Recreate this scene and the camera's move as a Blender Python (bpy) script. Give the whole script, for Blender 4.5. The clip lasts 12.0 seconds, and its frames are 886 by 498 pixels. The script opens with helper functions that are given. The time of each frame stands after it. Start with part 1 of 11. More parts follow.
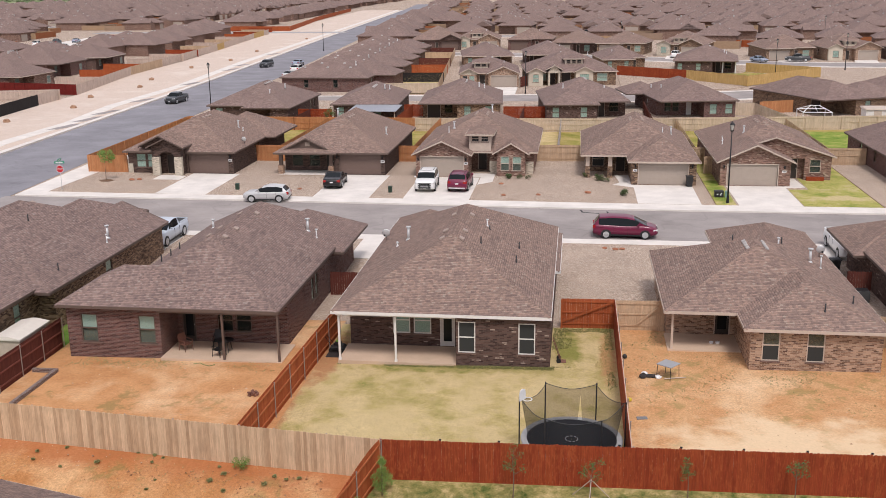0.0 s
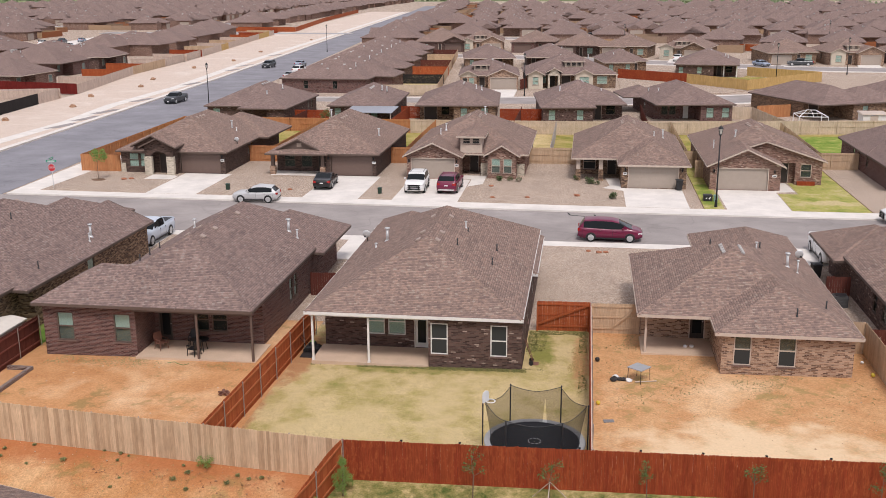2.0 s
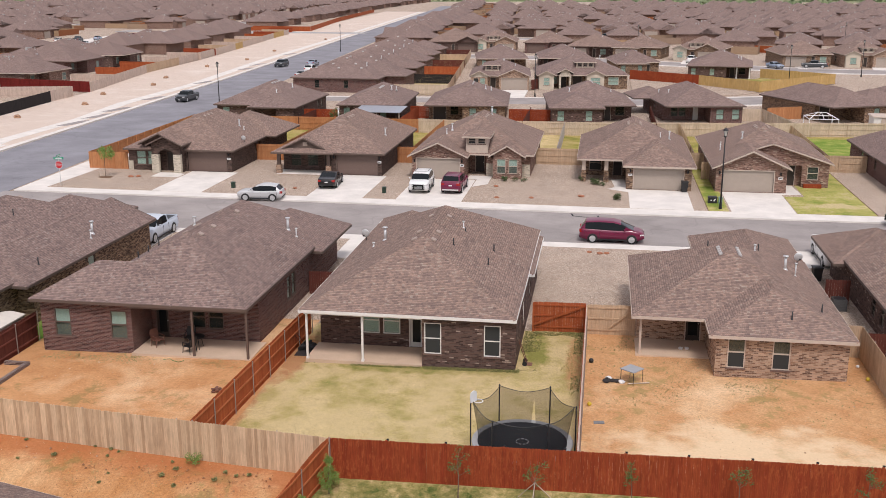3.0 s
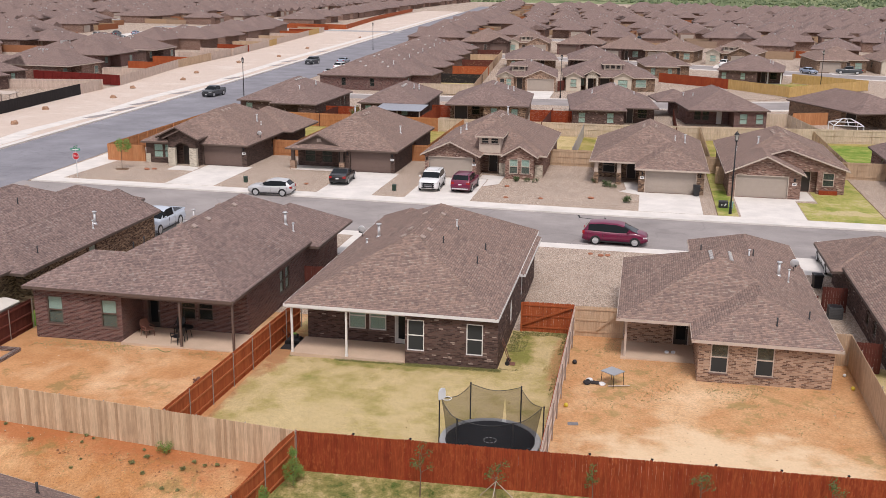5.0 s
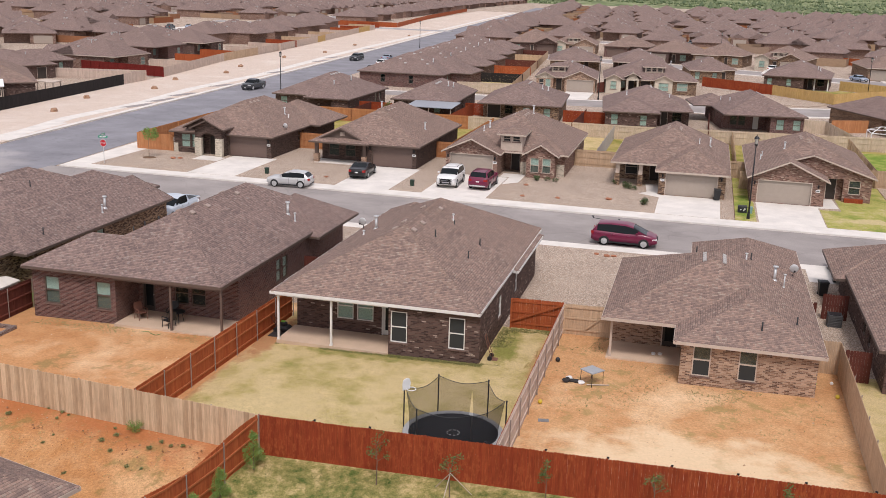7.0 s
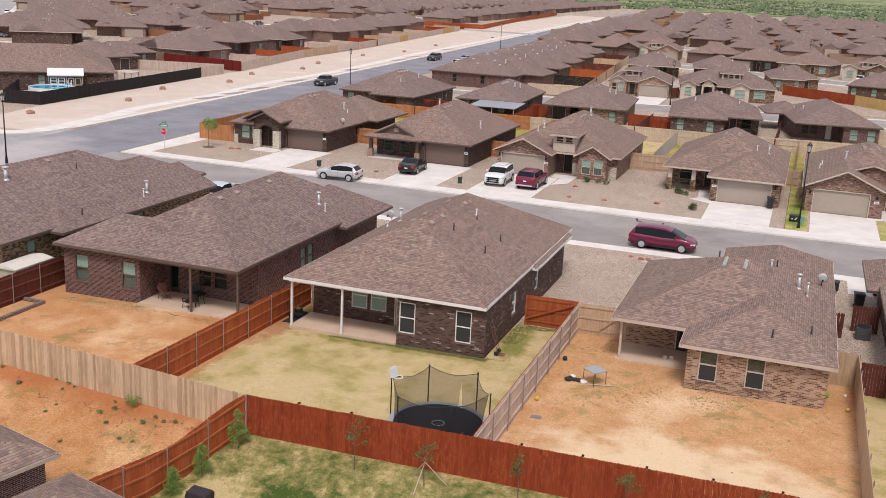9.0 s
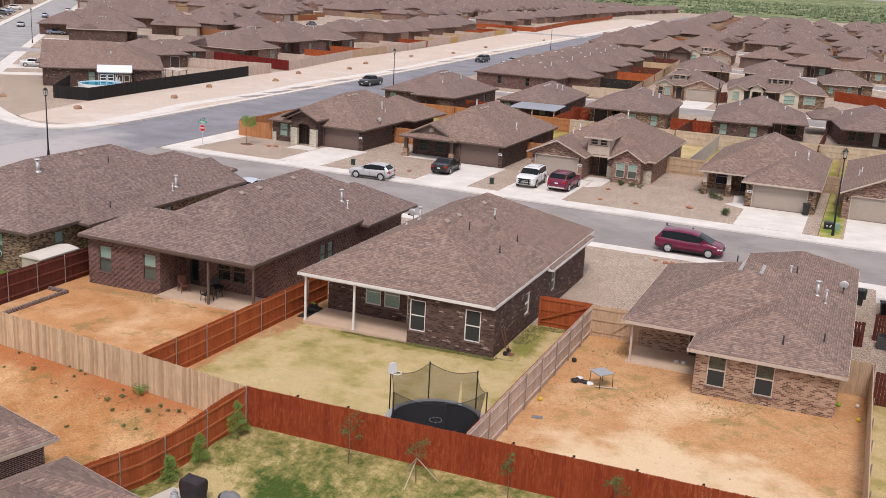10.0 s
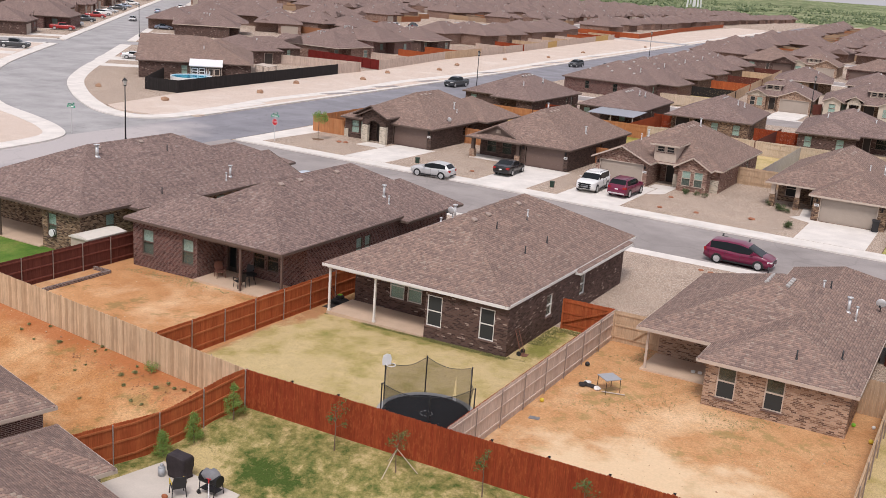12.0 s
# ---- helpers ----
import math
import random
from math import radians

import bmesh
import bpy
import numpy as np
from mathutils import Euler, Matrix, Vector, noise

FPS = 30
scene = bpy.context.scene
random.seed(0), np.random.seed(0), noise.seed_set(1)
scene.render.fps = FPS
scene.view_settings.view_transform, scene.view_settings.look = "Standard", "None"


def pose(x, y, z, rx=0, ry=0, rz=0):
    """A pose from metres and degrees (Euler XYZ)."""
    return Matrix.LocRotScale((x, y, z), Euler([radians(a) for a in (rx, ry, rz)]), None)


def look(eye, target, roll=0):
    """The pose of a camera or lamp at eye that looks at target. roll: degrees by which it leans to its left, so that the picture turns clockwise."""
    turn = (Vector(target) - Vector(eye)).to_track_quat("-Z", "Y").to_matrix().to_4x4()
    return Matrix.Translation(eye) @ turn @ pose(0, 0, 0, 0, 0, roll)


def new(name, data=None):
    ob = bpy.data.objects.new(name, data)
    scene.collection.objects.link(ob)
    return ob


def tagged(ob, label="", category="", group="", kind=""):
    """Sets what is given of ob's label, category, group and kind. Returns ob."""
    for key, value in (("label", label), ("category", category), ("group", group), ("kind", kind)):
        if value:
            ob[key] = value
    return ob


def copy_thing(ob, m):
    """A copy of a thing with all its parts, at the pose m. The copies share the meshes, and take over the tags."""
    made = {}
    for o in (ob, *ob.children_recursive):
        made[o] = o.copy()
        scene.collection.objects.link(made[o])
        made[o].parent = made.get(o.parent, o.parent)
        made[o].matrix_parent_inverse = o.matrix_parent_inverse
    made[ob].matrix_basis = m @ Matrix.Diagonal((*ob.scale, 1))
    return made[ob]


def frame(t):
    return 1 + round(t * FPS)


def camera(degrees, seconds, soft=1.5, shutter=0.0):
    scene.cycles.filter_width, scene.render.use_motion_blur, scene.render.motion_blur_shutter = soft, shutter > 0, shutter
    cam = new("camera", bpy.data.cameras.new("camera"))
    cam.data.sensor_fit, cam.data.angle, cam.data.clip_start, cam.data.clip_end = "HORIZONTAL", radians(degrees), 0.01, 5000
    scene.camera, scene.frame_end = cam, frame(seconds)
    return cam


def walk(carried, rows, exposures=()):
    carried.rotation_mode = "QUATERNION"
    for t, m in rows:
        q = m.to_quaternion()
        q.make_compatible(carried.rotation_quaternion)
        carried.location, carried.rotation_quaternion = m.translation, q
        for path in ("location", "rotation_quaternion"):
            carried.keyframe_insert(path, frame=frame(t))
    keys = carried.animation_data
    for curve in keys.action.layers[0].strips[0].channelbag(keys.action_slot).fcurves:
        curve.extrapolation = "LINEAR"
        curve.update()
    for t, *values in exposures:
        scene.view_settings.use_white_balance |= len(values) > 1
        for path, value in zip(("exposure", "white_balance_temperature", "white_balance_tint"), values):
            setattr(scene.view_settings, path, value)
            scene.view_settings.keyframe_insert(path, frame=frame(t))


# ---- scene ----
PATH = [
    (0, (1.059, -50.588, 20.242), (-1.493, -31.451, 15.021), -0.682),
    (0.5, (1.448, -50.598, 20.251), (-1.111, -31.459, 15.041), -0.585),
    (1, (1.923, -50.563, 20.261), (-0.680, -31.427, 15.059), -0.524),
    (1.5, (2.419, -50.449, 20.248), (-0.220, -31.316, 15.056), -0.472),
    (2, (2.930, -50.441, 20.241), (0.217, -31.316, 15.056), -0.315),
    (2.5, (3.482, -50.339, 20.215), (0.615, -31.236, 15.034), -0.201),
    (3, (4.058, -50.303, 20.224), (1.041, -31.223, 15.042), -0.064),
    (5, (6.824, -49.858, 20.102), (3.082, -30.907, 14.920), 0.722),
    (5.5, (7.623, -49.669, 20.040), (3.663, -30.765, 14.849), 0.995),
    (6, (8.466, -49.500, 19.953), (4.261, -30.648, 14.763), 1.306),
    (6.5, (9.381, -49.337, 19.872), (4.907, -30.548, 14.680), 1.551),
    (7, (10.351, -49.132, 19.775), (5.592, -30.413, 14.583), 1.759),
    (9, (14.285, -48.042, 19.380), (7.883, -29.820, 14.186), 2.737),
    (9.5, (15.338, -47.695, 19.357), (8.445, -29.655, 14.157), 2.951),
    (10, (16.414, -47.324, 19.300), (9.026, -29.481, 14.099), 3.147),
    (10.5, (17.540, -46.924, 19.322), (9.667, -29.297, 14.098), 3.394),
    (11, (18.574, -46.513, 19.299), (10.240, -29.102, 14.066), 3.639),
    (11.5, (19.610, -46.058, 19.288), (10.822, -28.874, 14.045), 3.913),
    (12, (20.622, -45.597, 19.277), (11.393, -28.650, 14.024), 4.184),
]
cam = camera(47.5, 12.0, 0.45)
walk(cam, [(t, look(eye, target, roll)) for t, eye, target, roll in PATH])

# ---- world and light: a bright, thinly overcast midday ----
SUN_EL, SUN_AZ = radians(58), radians(163)
world = bpy.data.worlds.new("sky")
scene.world = world
world.use_nodes = True
wn = world.node_tree
wbg = wn.nodes["Background"]
sky = wn.nodes.new("ShaderNodeTexSky")
sky.sky_type, sky.sun_disc = "NISHITA", False
sky.sun_elevation, sky.sun_rotation = SUN_EL, SUN_AZ
sky.air_density, sky.dust_density, sky.ozone_density = 1.0, 3.0, 1.0
veil = wn.nodes.new("ShaderNodeHueSaturation")
veil.inputs["Saturation"].default_value = 0.75
wn.links.new(sky.outputs[0], veil.inputs["Color"])
# a thin, even cloud sheet over the whole sky
sheet_ = wn.nodes.new("ShaderNodeMix")
sheet_.data_type = "RGBA"
sheet_.inputs[0].default_value = 0.72
sheet_.inputs[7].default_value = (3.56, 3.38, 3.7, 1)
wn.links.new(veil.outputs[0], sheet_.inputs[6])
wn.links.new(sheet_.outputs[2], wbg.inputs["Color"])
wbg.inputs["Strength"].default_value = 0.14
sun = new("sun", bpy.data.lights.new("sun", "SUN"))
sun.data.energy, sun.data.angle, sun.data.color = 1.5, radians(14), (1.0, 0.925, 0.9)
sun.matrix_world = look((0, 0, 50), (-math.sin(SUN_AZ) * math.cos(SUN_EL), -math.cos(SUN_AZ) * math.cos(SUN_EL), 50 - math.sin(SUN_EL)))
scene.view_settings.exposure = 0.49


# ---- materials ----
class Nodes:
    """A small writer of node materials."""

    def __init__(self, name):
        self.mat = bpy.data.materials.new(name)
        self.mat.use_nodes = True
        self.t = self.mat.node_tree
        self.b = self.t.nodes["Principled BSDF"]

    def n(self, kind, **ins):
        node = self.t.nodes.new(kind)
        for k, v in ins.items():
            self.put(node, k.replace("_", " "), v)
        return node

    def put(self, node, key, v):
        sock = node.inputs[int(key)] if key.isdigit() else node.inputs[key]
        if isinstance(v, bpy.types.NodeSocket):
            self.t.links.new(v, sock)
        else:
            sock.default_value = v

    def uv(self):
        return self.n("ShaderNodeUVMap").outputs[0]

    def pos(self):
        return self.n("ShaderNodeNewGeometry").outputs["Position"]

    def obj(self):
        return self.n("ShaderNodeTexCoord").outputs["Object"]

    def noise(self, vec, scale, detail=4.0, rough=0.55, stretch=None):
        if stretch:
            m = self.n("ShaderNodeMapping")
            self.put(m, "Vector", vec)
            m.inputs["Scale"].default_value = stretch
            vec = m.outputs[0]
        return self.n("ShaderNodeTexNoise", Vector=vec, Scale=scale, Detail=detail, Roughness=rough).outputs["Fac"]

    def ramp(self, fac, *stops):
        r = self.n("ShaderNodeValToRGB")
        self.put(r, "Fac", fac)
        e = r.color_ramp.elements
        while len(e) < len(stops):
            e.new(0.5)
        for el, (p, c) in zip(e, stops):
            el.position, el.color = p, (*c, 1) if len(c) == 3 else c
        return r.outputs[0]

    def mix(self, fac, a, b, mode="MIX"):
        m = self.n("ShaderNodeMix")
        m.data_type, m.blend_type = "RGBA", mode
        for key, v in ((0, fac), (6, a), (7, b)):
            if isinstance(v, bpy.types.NodeSocket):
                self.t.links.new(v, m.inputs[key])
            else:
                m.inputs[key].default_value = v if key == 0 else (*v, 1)
        return m.outputs[2]

    def math(self, op, a, b=0.0):
        m = self.n("ShaderNodeMath")
        m.operation = op
        self.put(m, "0", a)
        self.put(m, "1", b)
        return m.outputs[0]

    def done(self, color, rough=0.8, height=None, strength=0.3, dist=0.02, metal=0.0, spec=0.3, **more):
        self.put(self.b, "Base Color", (*color, 1) if isinstance(color, tuple) else color)
        self.put(self.b, "Roughness", rough)
        self.put(self.b, "Metallic", metal)
        self.put(self.b, "Specular IOR Level", spec)
        for k, v in more.items():
            self.put(self.b, k.replace("_", " "), v)
        if height is not None:
            bump = self.n("ShaderNodeBump", Height=height, Strength=strength, Distance=dist)
            self.put(self.b, "Normal", bump.outputs[0])
        return self.mat


def grey(v):
    return (v, v, v)


def scale_c(c, k):
    return tuple(min(1.0, v * k) for v in c)


def m_plain(name, c, rough=0.6, metal=0.0, var=0.12, size=3.0, spec=0.4):
    """Paint, plastic or metal with a slight mottling and fine relief."""
    n = Nodes(name)
    p = n.obj()
    a = n.noise(p, size)
    b = n.noise(p, size * 9)
    f = n.math("ADD", n.math("MULTIPLY", a, 0.7), n.math("MULTIPLY", b, 0.3))
    col = n.ramp(f, (0.3, scale_c(c, 1 - var)), (0.7, scale_c(c, 1 + var)))
    return n.done(col, rough, b, 0.05, 0.01, metal, spec)


def m_brick(name, a, b, mortar, odd, odd_at=0.62, mortar_w=0.008):
    """Running-bond brick at real size, with single odd bricks and stains."""
    n = Nodes(name)
    uv = n.uv()
    br = n.n("ShaderNodeTexBrick", Vector=uv, Color1=(0, 0, 0, 1), Color2=(1, 1, 1, 1), Mortar=(0.5, 0.5, 0.5, 1), Scale=1.0, Mortar_Size=mortar_w, Mortar_Smooth=0.2, Bias=0.0, Brick_Width=0.25, Row_Height=0.08)
    br.offset = 0.45
    big = n.noise(uv, 1.3, 2.0)
    f = n.math("ADD", br.outputs["Color"], n.math("MULTIPLY", n.math("SUBTRACT", big, 0.5), 0.35))
    tone = n.ramp(f, (0.05, scale_c(a, 0.65)), (0.3, a), (0.6, b), (odd_at + 0.24, scale_c(b, 1.1)), (odd_at + 0.27, odd))
    grime = n.noise(n.pos(), 0.5, 5.0)
    tone = n.mix(0.5, tone, n.ramp(grime, (0.3, grey(0.68)), (0.7, grey(1.12))), "MULTIPLY")
    tone = n.mix(0.45, tone, n.ramp(n.noise(uv, 30.0, 3.0), (0.3, grey(0.6)), (0.7, grey(1.3))), "MULTIPLY")
    col = n.mix(br.outputs["Fac"], tone, mortar)
    h = n.math("SUBTRACT", 1.0, br.outputs["Fac"])
    return n.done(col, 0.9, h, 0.7, 0.015, spec=0.15)


def m_shingle(name, a, b, c, pale):
    """Laminated asphalt shingles: tabs of uneven length in courses, a shadow line painted into each, weather streaks.
    """
    n = Nodes(name)
    uv = n.uv()
    wob = n.n("ShaderNodeTexNoise", Vector=uv, Scale=0.8, Detail=2.0)
    add = n.n("ShaderNodeMixRGB")
    add.blend_type = "ADD"
    n.put(add, "Fac", 0.03)
    n.put(add, "Color1", uv)
    n.put(add, "Color2", wob.outputs["Color"])
    uv2 = add.outputs[0]
    tabs = []
    for w, off in ((0.15, 0.37), (0.27, 0.61)):
        br = n.n("ShaderNodeTexBrick", Vector=uv2, Color1=(0, 0, 0, 1), Color2=(1, 1, 1, 1), Mortar=(0.5, 0.5, 0.5, 1), Scale=1.0, Mortar_Size=0.0015, Mortar_Smooth=0.3, Bias=0.0, Brick_Width=w, Row_Height=0.13)
        br.offset, br.offset_frequency = off, 3
        tabs.append(br.outputs["Color"])
    f = n.math("ADD", n.math("MULTIPLY", tabs[0], 0.5), n.math("MULTIPLY", tabs[1], 0.5))
    f = n.math("ADD", f, n.math("MULTIPLY", n.math("SUBTRACT", n.noise(uv, 12.0, 3.0, 0.65, (0.45, 1.3, 1)), 0.5), 1.0))
    col = n.ramp(f, (0.08, scale_c(a, 0.84)), (0.34, a), (0.55, b), (0.72, c), (0.95, pale))
    v = n.n("ShaderNodeSeparateXYZ", Vector=uv2).outputs[1]
    step = n.math("FRACT", n.math("DIVIDE", v, 0.13))
    # lower edge of every course darkened: the shadow there is put into the colour
    line = n.ramp(step, (0.0, grey(0.5)), (0.22, grey(0.94)), (0.6, grey(1.06)), (1.0, grey(1.0)))
    col = n.mix(1.0, col, line, "MULTIPLY")
    patch = n.noise(n.pos(), 0.3, 4.0)
    col = n.mix(0.6, col, n.ramp(patch, (0.32, grey(0.88)), (0.68, grey(1.08))), "MULTIPLY")
    streak = n.noise(uv, 1.0, 3.0, 0.6, (1.6, 0.10, 1))
    col = n.mix(0.5, col, n.ramp(streak, (0.35, grey(0.9)), (0.65, grey(1.06))), "MULTIPLY")
    grit = n.noise(uv, 30.0, 3.0, 0.8)
    col = n.mix(0.6, col, n.ramp(grit, (0.3, grey(0.55)), (0.7, grey(1.45))), "MULTIPLY")
    h = n.math("ADD", n.math("MULTIPLY", tabs[0], 0.4), step)
    return n.done(col, 0.95, h, 0.5, 0.02, spec=0.1)


def m_fence(name, a, b, grain=1.0, worn=None):
    """Fence boards: each board its own tone, grain along its length, weathering near the foot and top by noise."""
    n = Nodes(name)
    p = n.obj()
    rnd = n.n("ShaderNodeObjectInfo").outputs["Random"]
    isl = n.n("ShaderNodeNewGeometry").outputs["Random Per Island"]
    r = n.math("FRACT", n.math("ADD", rnd, isl))
    col = n.mix(n.math("ADD", n.math("MULTIPLY", r, 0.7), n.math("MULTIPLY", n.noise(n.pos(), 1.0, 5.0, 0.7, (3.0, 3.0, 1.1)), 0.3)), a, b)
    g1 = n.noise(n.pos(), 1.0, 4.0, 0.6, (30, 30, 1.6))
    col = n.mix(0.6 * grain, col, n.ramp(g1, (0.3, grey(0.6)), (0.7, grey(1.15))), "MULTIPLY")
    blot = n.noise(n.pos(), 1.3, 6.0, 0.7, (1.0, 1.0, 0.6))
    col = n.mix(0.55, col, n.ramp(blot, (0.3, grey(0.66)), (0.7, grey(1.1))), "MULTIPLY")
    if worn:
        # stain rubbed thin in short upright dashes, in some stretches more than others
        dash = n.noise(n.pos(), 1.0, 4.0, 0.7, (11, 11, 3.2))
        where = n.noise(n.pos(), 0.35, 3.0)
        k = n.math("ADD", dash, n.math("MULTIPLY", n.math("SUBTRACT", where, 0.5), 0.5))
        col = n.mix(n.ramp(k, (0.5, grey(0)), (0.74, grey(0.65))), col, worn)
    return n.done(col, 0.85, g1, 0.35, 0.006, spec=0.2)


def m_soil(name, base, pale, dark, green=None, pale_size=0.12, pale_at=0.58, worn=None, washed=None):
    """Bare earth with bleached, damp and weedy patches and pebbly relief."""
    n = Nodes(name)
    p = n.pos()
    big = n.noise(p, pale_size, 5.0, 0.6)
    mid = n.noise(p, 0.7, 6.0, 0.65)
    fine = n.noise(p, 9.0, 4.0, 0.7)
    col = n.mix(n.ramp(mid, (0.35, grey(0)), (0.7, grey(1))), base, dark)
    col = n.mix(n.ramp(big, (pale_at - 0.06, grey(0)), (pale_at + 0.1, grey(0.85))), col, pale)
    col = n.mix(0.6, col, n.ramp(fine, (0.3, grey(0.68)), (0.7, grey(1.24))), "MULTIPLY")
    speck = n.noise(p, 30.0, 2.0, 0.8)
    col = n.mix(0.6, col, n.ramp(speck, (0.28, grey(0.6)), (0.45, grey(1.0)), (0.7, grey(1.15))), "MULTIPLY")
    if green:
        w = n.math("MULTIPLY", n.noise(p, 1.4, 5.0, 0.7), n.noise(p, 0.22, 3.0))
        col = n.mix(n.ramp(w, (0.3, grey(0)), (0.37, grey(0.6))), col, green)
    if worn:
        # one trodden, bleached area of the yard, with a ragged edge
        (cx, cy), (rx, ry), tone = worn
        sep = n.n("ShaderNodeSeparateXYZ", Vector=p)
        dx = n.math("DIVIDE", n.math("SUBTRACT", sep.outputs[0], cx), rx)
        dy = n.math("DIVIDE", n.math("SUBTRACT", sep.outputs[1], cy), ry)
        d = n.math("SQRT", n.math("ADD", n.math("MULTIPLY", dx, dx), n.math("MULTIPLY", dy, dy)))
        d = n.math("ADD", d, n.math("MULTIPLY", n.math("SUBTRACT", n.noise(p, 0.45, 6.0, 0.6), 0.5), 2.2))
        col = n.mix(n.ramp(d, (0.45, grey(0.9)), (1.0, grey(0))), col, tone)
        col = n.mix(0.3, col, n.ramp(fine, (0.3, grey(0.8)), (0.7, grey(1.15))), "MULTIPLY")
    if washed:
        # redder earth washed out along one fence line, with a ragged edge
        slope, off, wide, tone = washed
        sep = n.n("ShaderNodeSeparateXYZ", Vector=p)
        d = n.math("ADD", n.math("ADD", sep.outputs[1], off), n.math("MULTIPLY", sep.outputs[0], slope))
        d = n.math("ADD", n.math("DIVIDE", d, -wide), n.math("MULTIPLY", n.math("SUBTRACT", n.noise(p, 0.7, 6.0, 0.65), 0.5), 2.4))
        col = n.mix(n.ramp(d, (0.25, grey(0.8)), (1.0, grey(0))), col, tone)
        col = n.mix(0.4, col, n.ramp(fine, (0.3, grey(0.75)), (0.7, grey(1.15))), "MULTIPLY")
    h = n.math("ADD", fine, n.math("MULTIPLY", mid, 2.0))
    return n.done(col, 0.95, h, 0.5, 0.05, spec=0.1)


def m_lawn(name, dry, mid, green, amount, size=0.25, spots=(), broken=0.25, bare=()):
    """Short lawn: dry straw, half-green and green in clumps, blade-fine relief; spots: watered or bare places."""
    n = Nodes(name)
    p = n.pos()
    big = n.noise(p, size, 6.0, 0.62)
    clump = n.noise(p, 2.6, 6.0, 0.75)
    fine = n.noise(p, 17.0, 4.0, 0.8)
    f = n.math("ADD", n.math("MULTIPLY", big, 1.0 - broken), n.math("MULTIPLY", clump, broken))
    sep = n.n("ShaderNodeSeparateXYZ", Vector=p)
    for (cx, cy), (rx, ry), gain in spots:
        dx = n.math("DIVIDE", n.math("SUBTRACT", sep.outputs[0], cx), rx)
        dy = n.math("DIVIDE", n.math("SUBTRACT", sep.outputs[1], cy), ry)
        d = n.math("SQRT", n.math("ADD", n.math("MULTIPLY", dx, dx), n.math("MULTIPLY", dy, dy)))
        d = n.math("ADD", d, n.math("MULTIPLY", n.math("SUBTRACT", n.noise(p, 0.9, 6.0, 0.7), 0.5), 1.8))
        k = n.n("ShaderNodeSeparateColor", Color=n.ramp(d, (0.5, grey(1)), (1.1, grey(0)))).outputs[0]
        f = n.math("ADD", f, n.math("MULTIPLY", k, gain))
    col = n.ramp(f, (0.62 - amount, dry), (0.72 - amount, mid), (0.85 - amount, green))
    for (cx, cy), (rx, ry), tone in bare:
        dx = n.math("DIVIDE", n.math("SUBTRACT", sep.outputs[0], cx), rx)
        dy = n.math("DIVIDE", n.math("SUBTRACT", sep.outputs[1], cy), ry)
        d = n.math("SQRT", n.math("ADD", n.math("MULTIPLY", dx, dx), n.math("MULTIPLY", dy, dy)))
        d = n.math("ADD", d, n.math("MULTIPLY", n.math("SUBTRACT", n.noise(p, 1.3, 6.0, 0.7), 0.5), 1.6))
        col = n.mix(n.ramp(d, (0.55, grey(0.9)), (1.1, grey(0))), col, tone)
    col = n.mix(0.45, col, n.ramp(clump, (0.3, grey(0.7)), (0.7, grey(1.15))), "MULTIPLY")
    col = n.mix(0.7, col, n.ramp(fine, (0.3, grey(0.5)), (0.7, grey(1.4))), "MULTIPLY")
    return n.done(col, 0.95, n.math("ADD", fine, clump), 0.7, 0.05, spec=0.1)


def m_gravel(name, a, b, c, size=14.0):
    """River gravel: pale, tan and grey stones with dark gaps."""
    n = Nodes(name)
    p = n.pos()
    v = n.n("ShaderNodeTexVoronoi", Vector=p, Scale=size, Randomness=1.0)
    pick = n.n("ShaderNodeSeparateColor", Color=v.outputs["Color"]).outputs[0]
    col = n.ramp(pick, (0.0, a), (0.5, b), (1.0, c))
    gap = n.ramp(v.outputs["Distance"], (0.35, grey(1.0)), (0.75, grey(0.5)))
    col = n.mix(1.0, col, gap, "MULTIPLY")
    col = n.mix(0.5, col, n.ramp(n.noise(p, 0.35, 5.0, 0.6), (0.3, grey(0.75)), (0.7, grey(1.1))), "MULTIPLY")
    return n.done(col, 0.9, n.math("SUBTRACT", 1.0, v.outputs["Distance"]), 0.7, 0.03, spec=0.15)


def m_concrete(name, c, joint=0.0):
    n = Nodes(name)
    p = n.pos()
    a = n.noise(p, 0.5, 6.0, 0.6)
    f = n.noise(p, 14.0, 4.0, 0.7)
    col = n.ramp(a, (0.3, scale_c(c, 0.84)), (0.7, scale_c(c, 1.06)))
    col = n.mix(0.3, col, n.ramp(f, (0.3, grey(0.78)), (0.7, grey(1.1))), "MULTIPLY")
    return n.done(col, 0.85, f, 0.2, 0.01, spec=0.2)


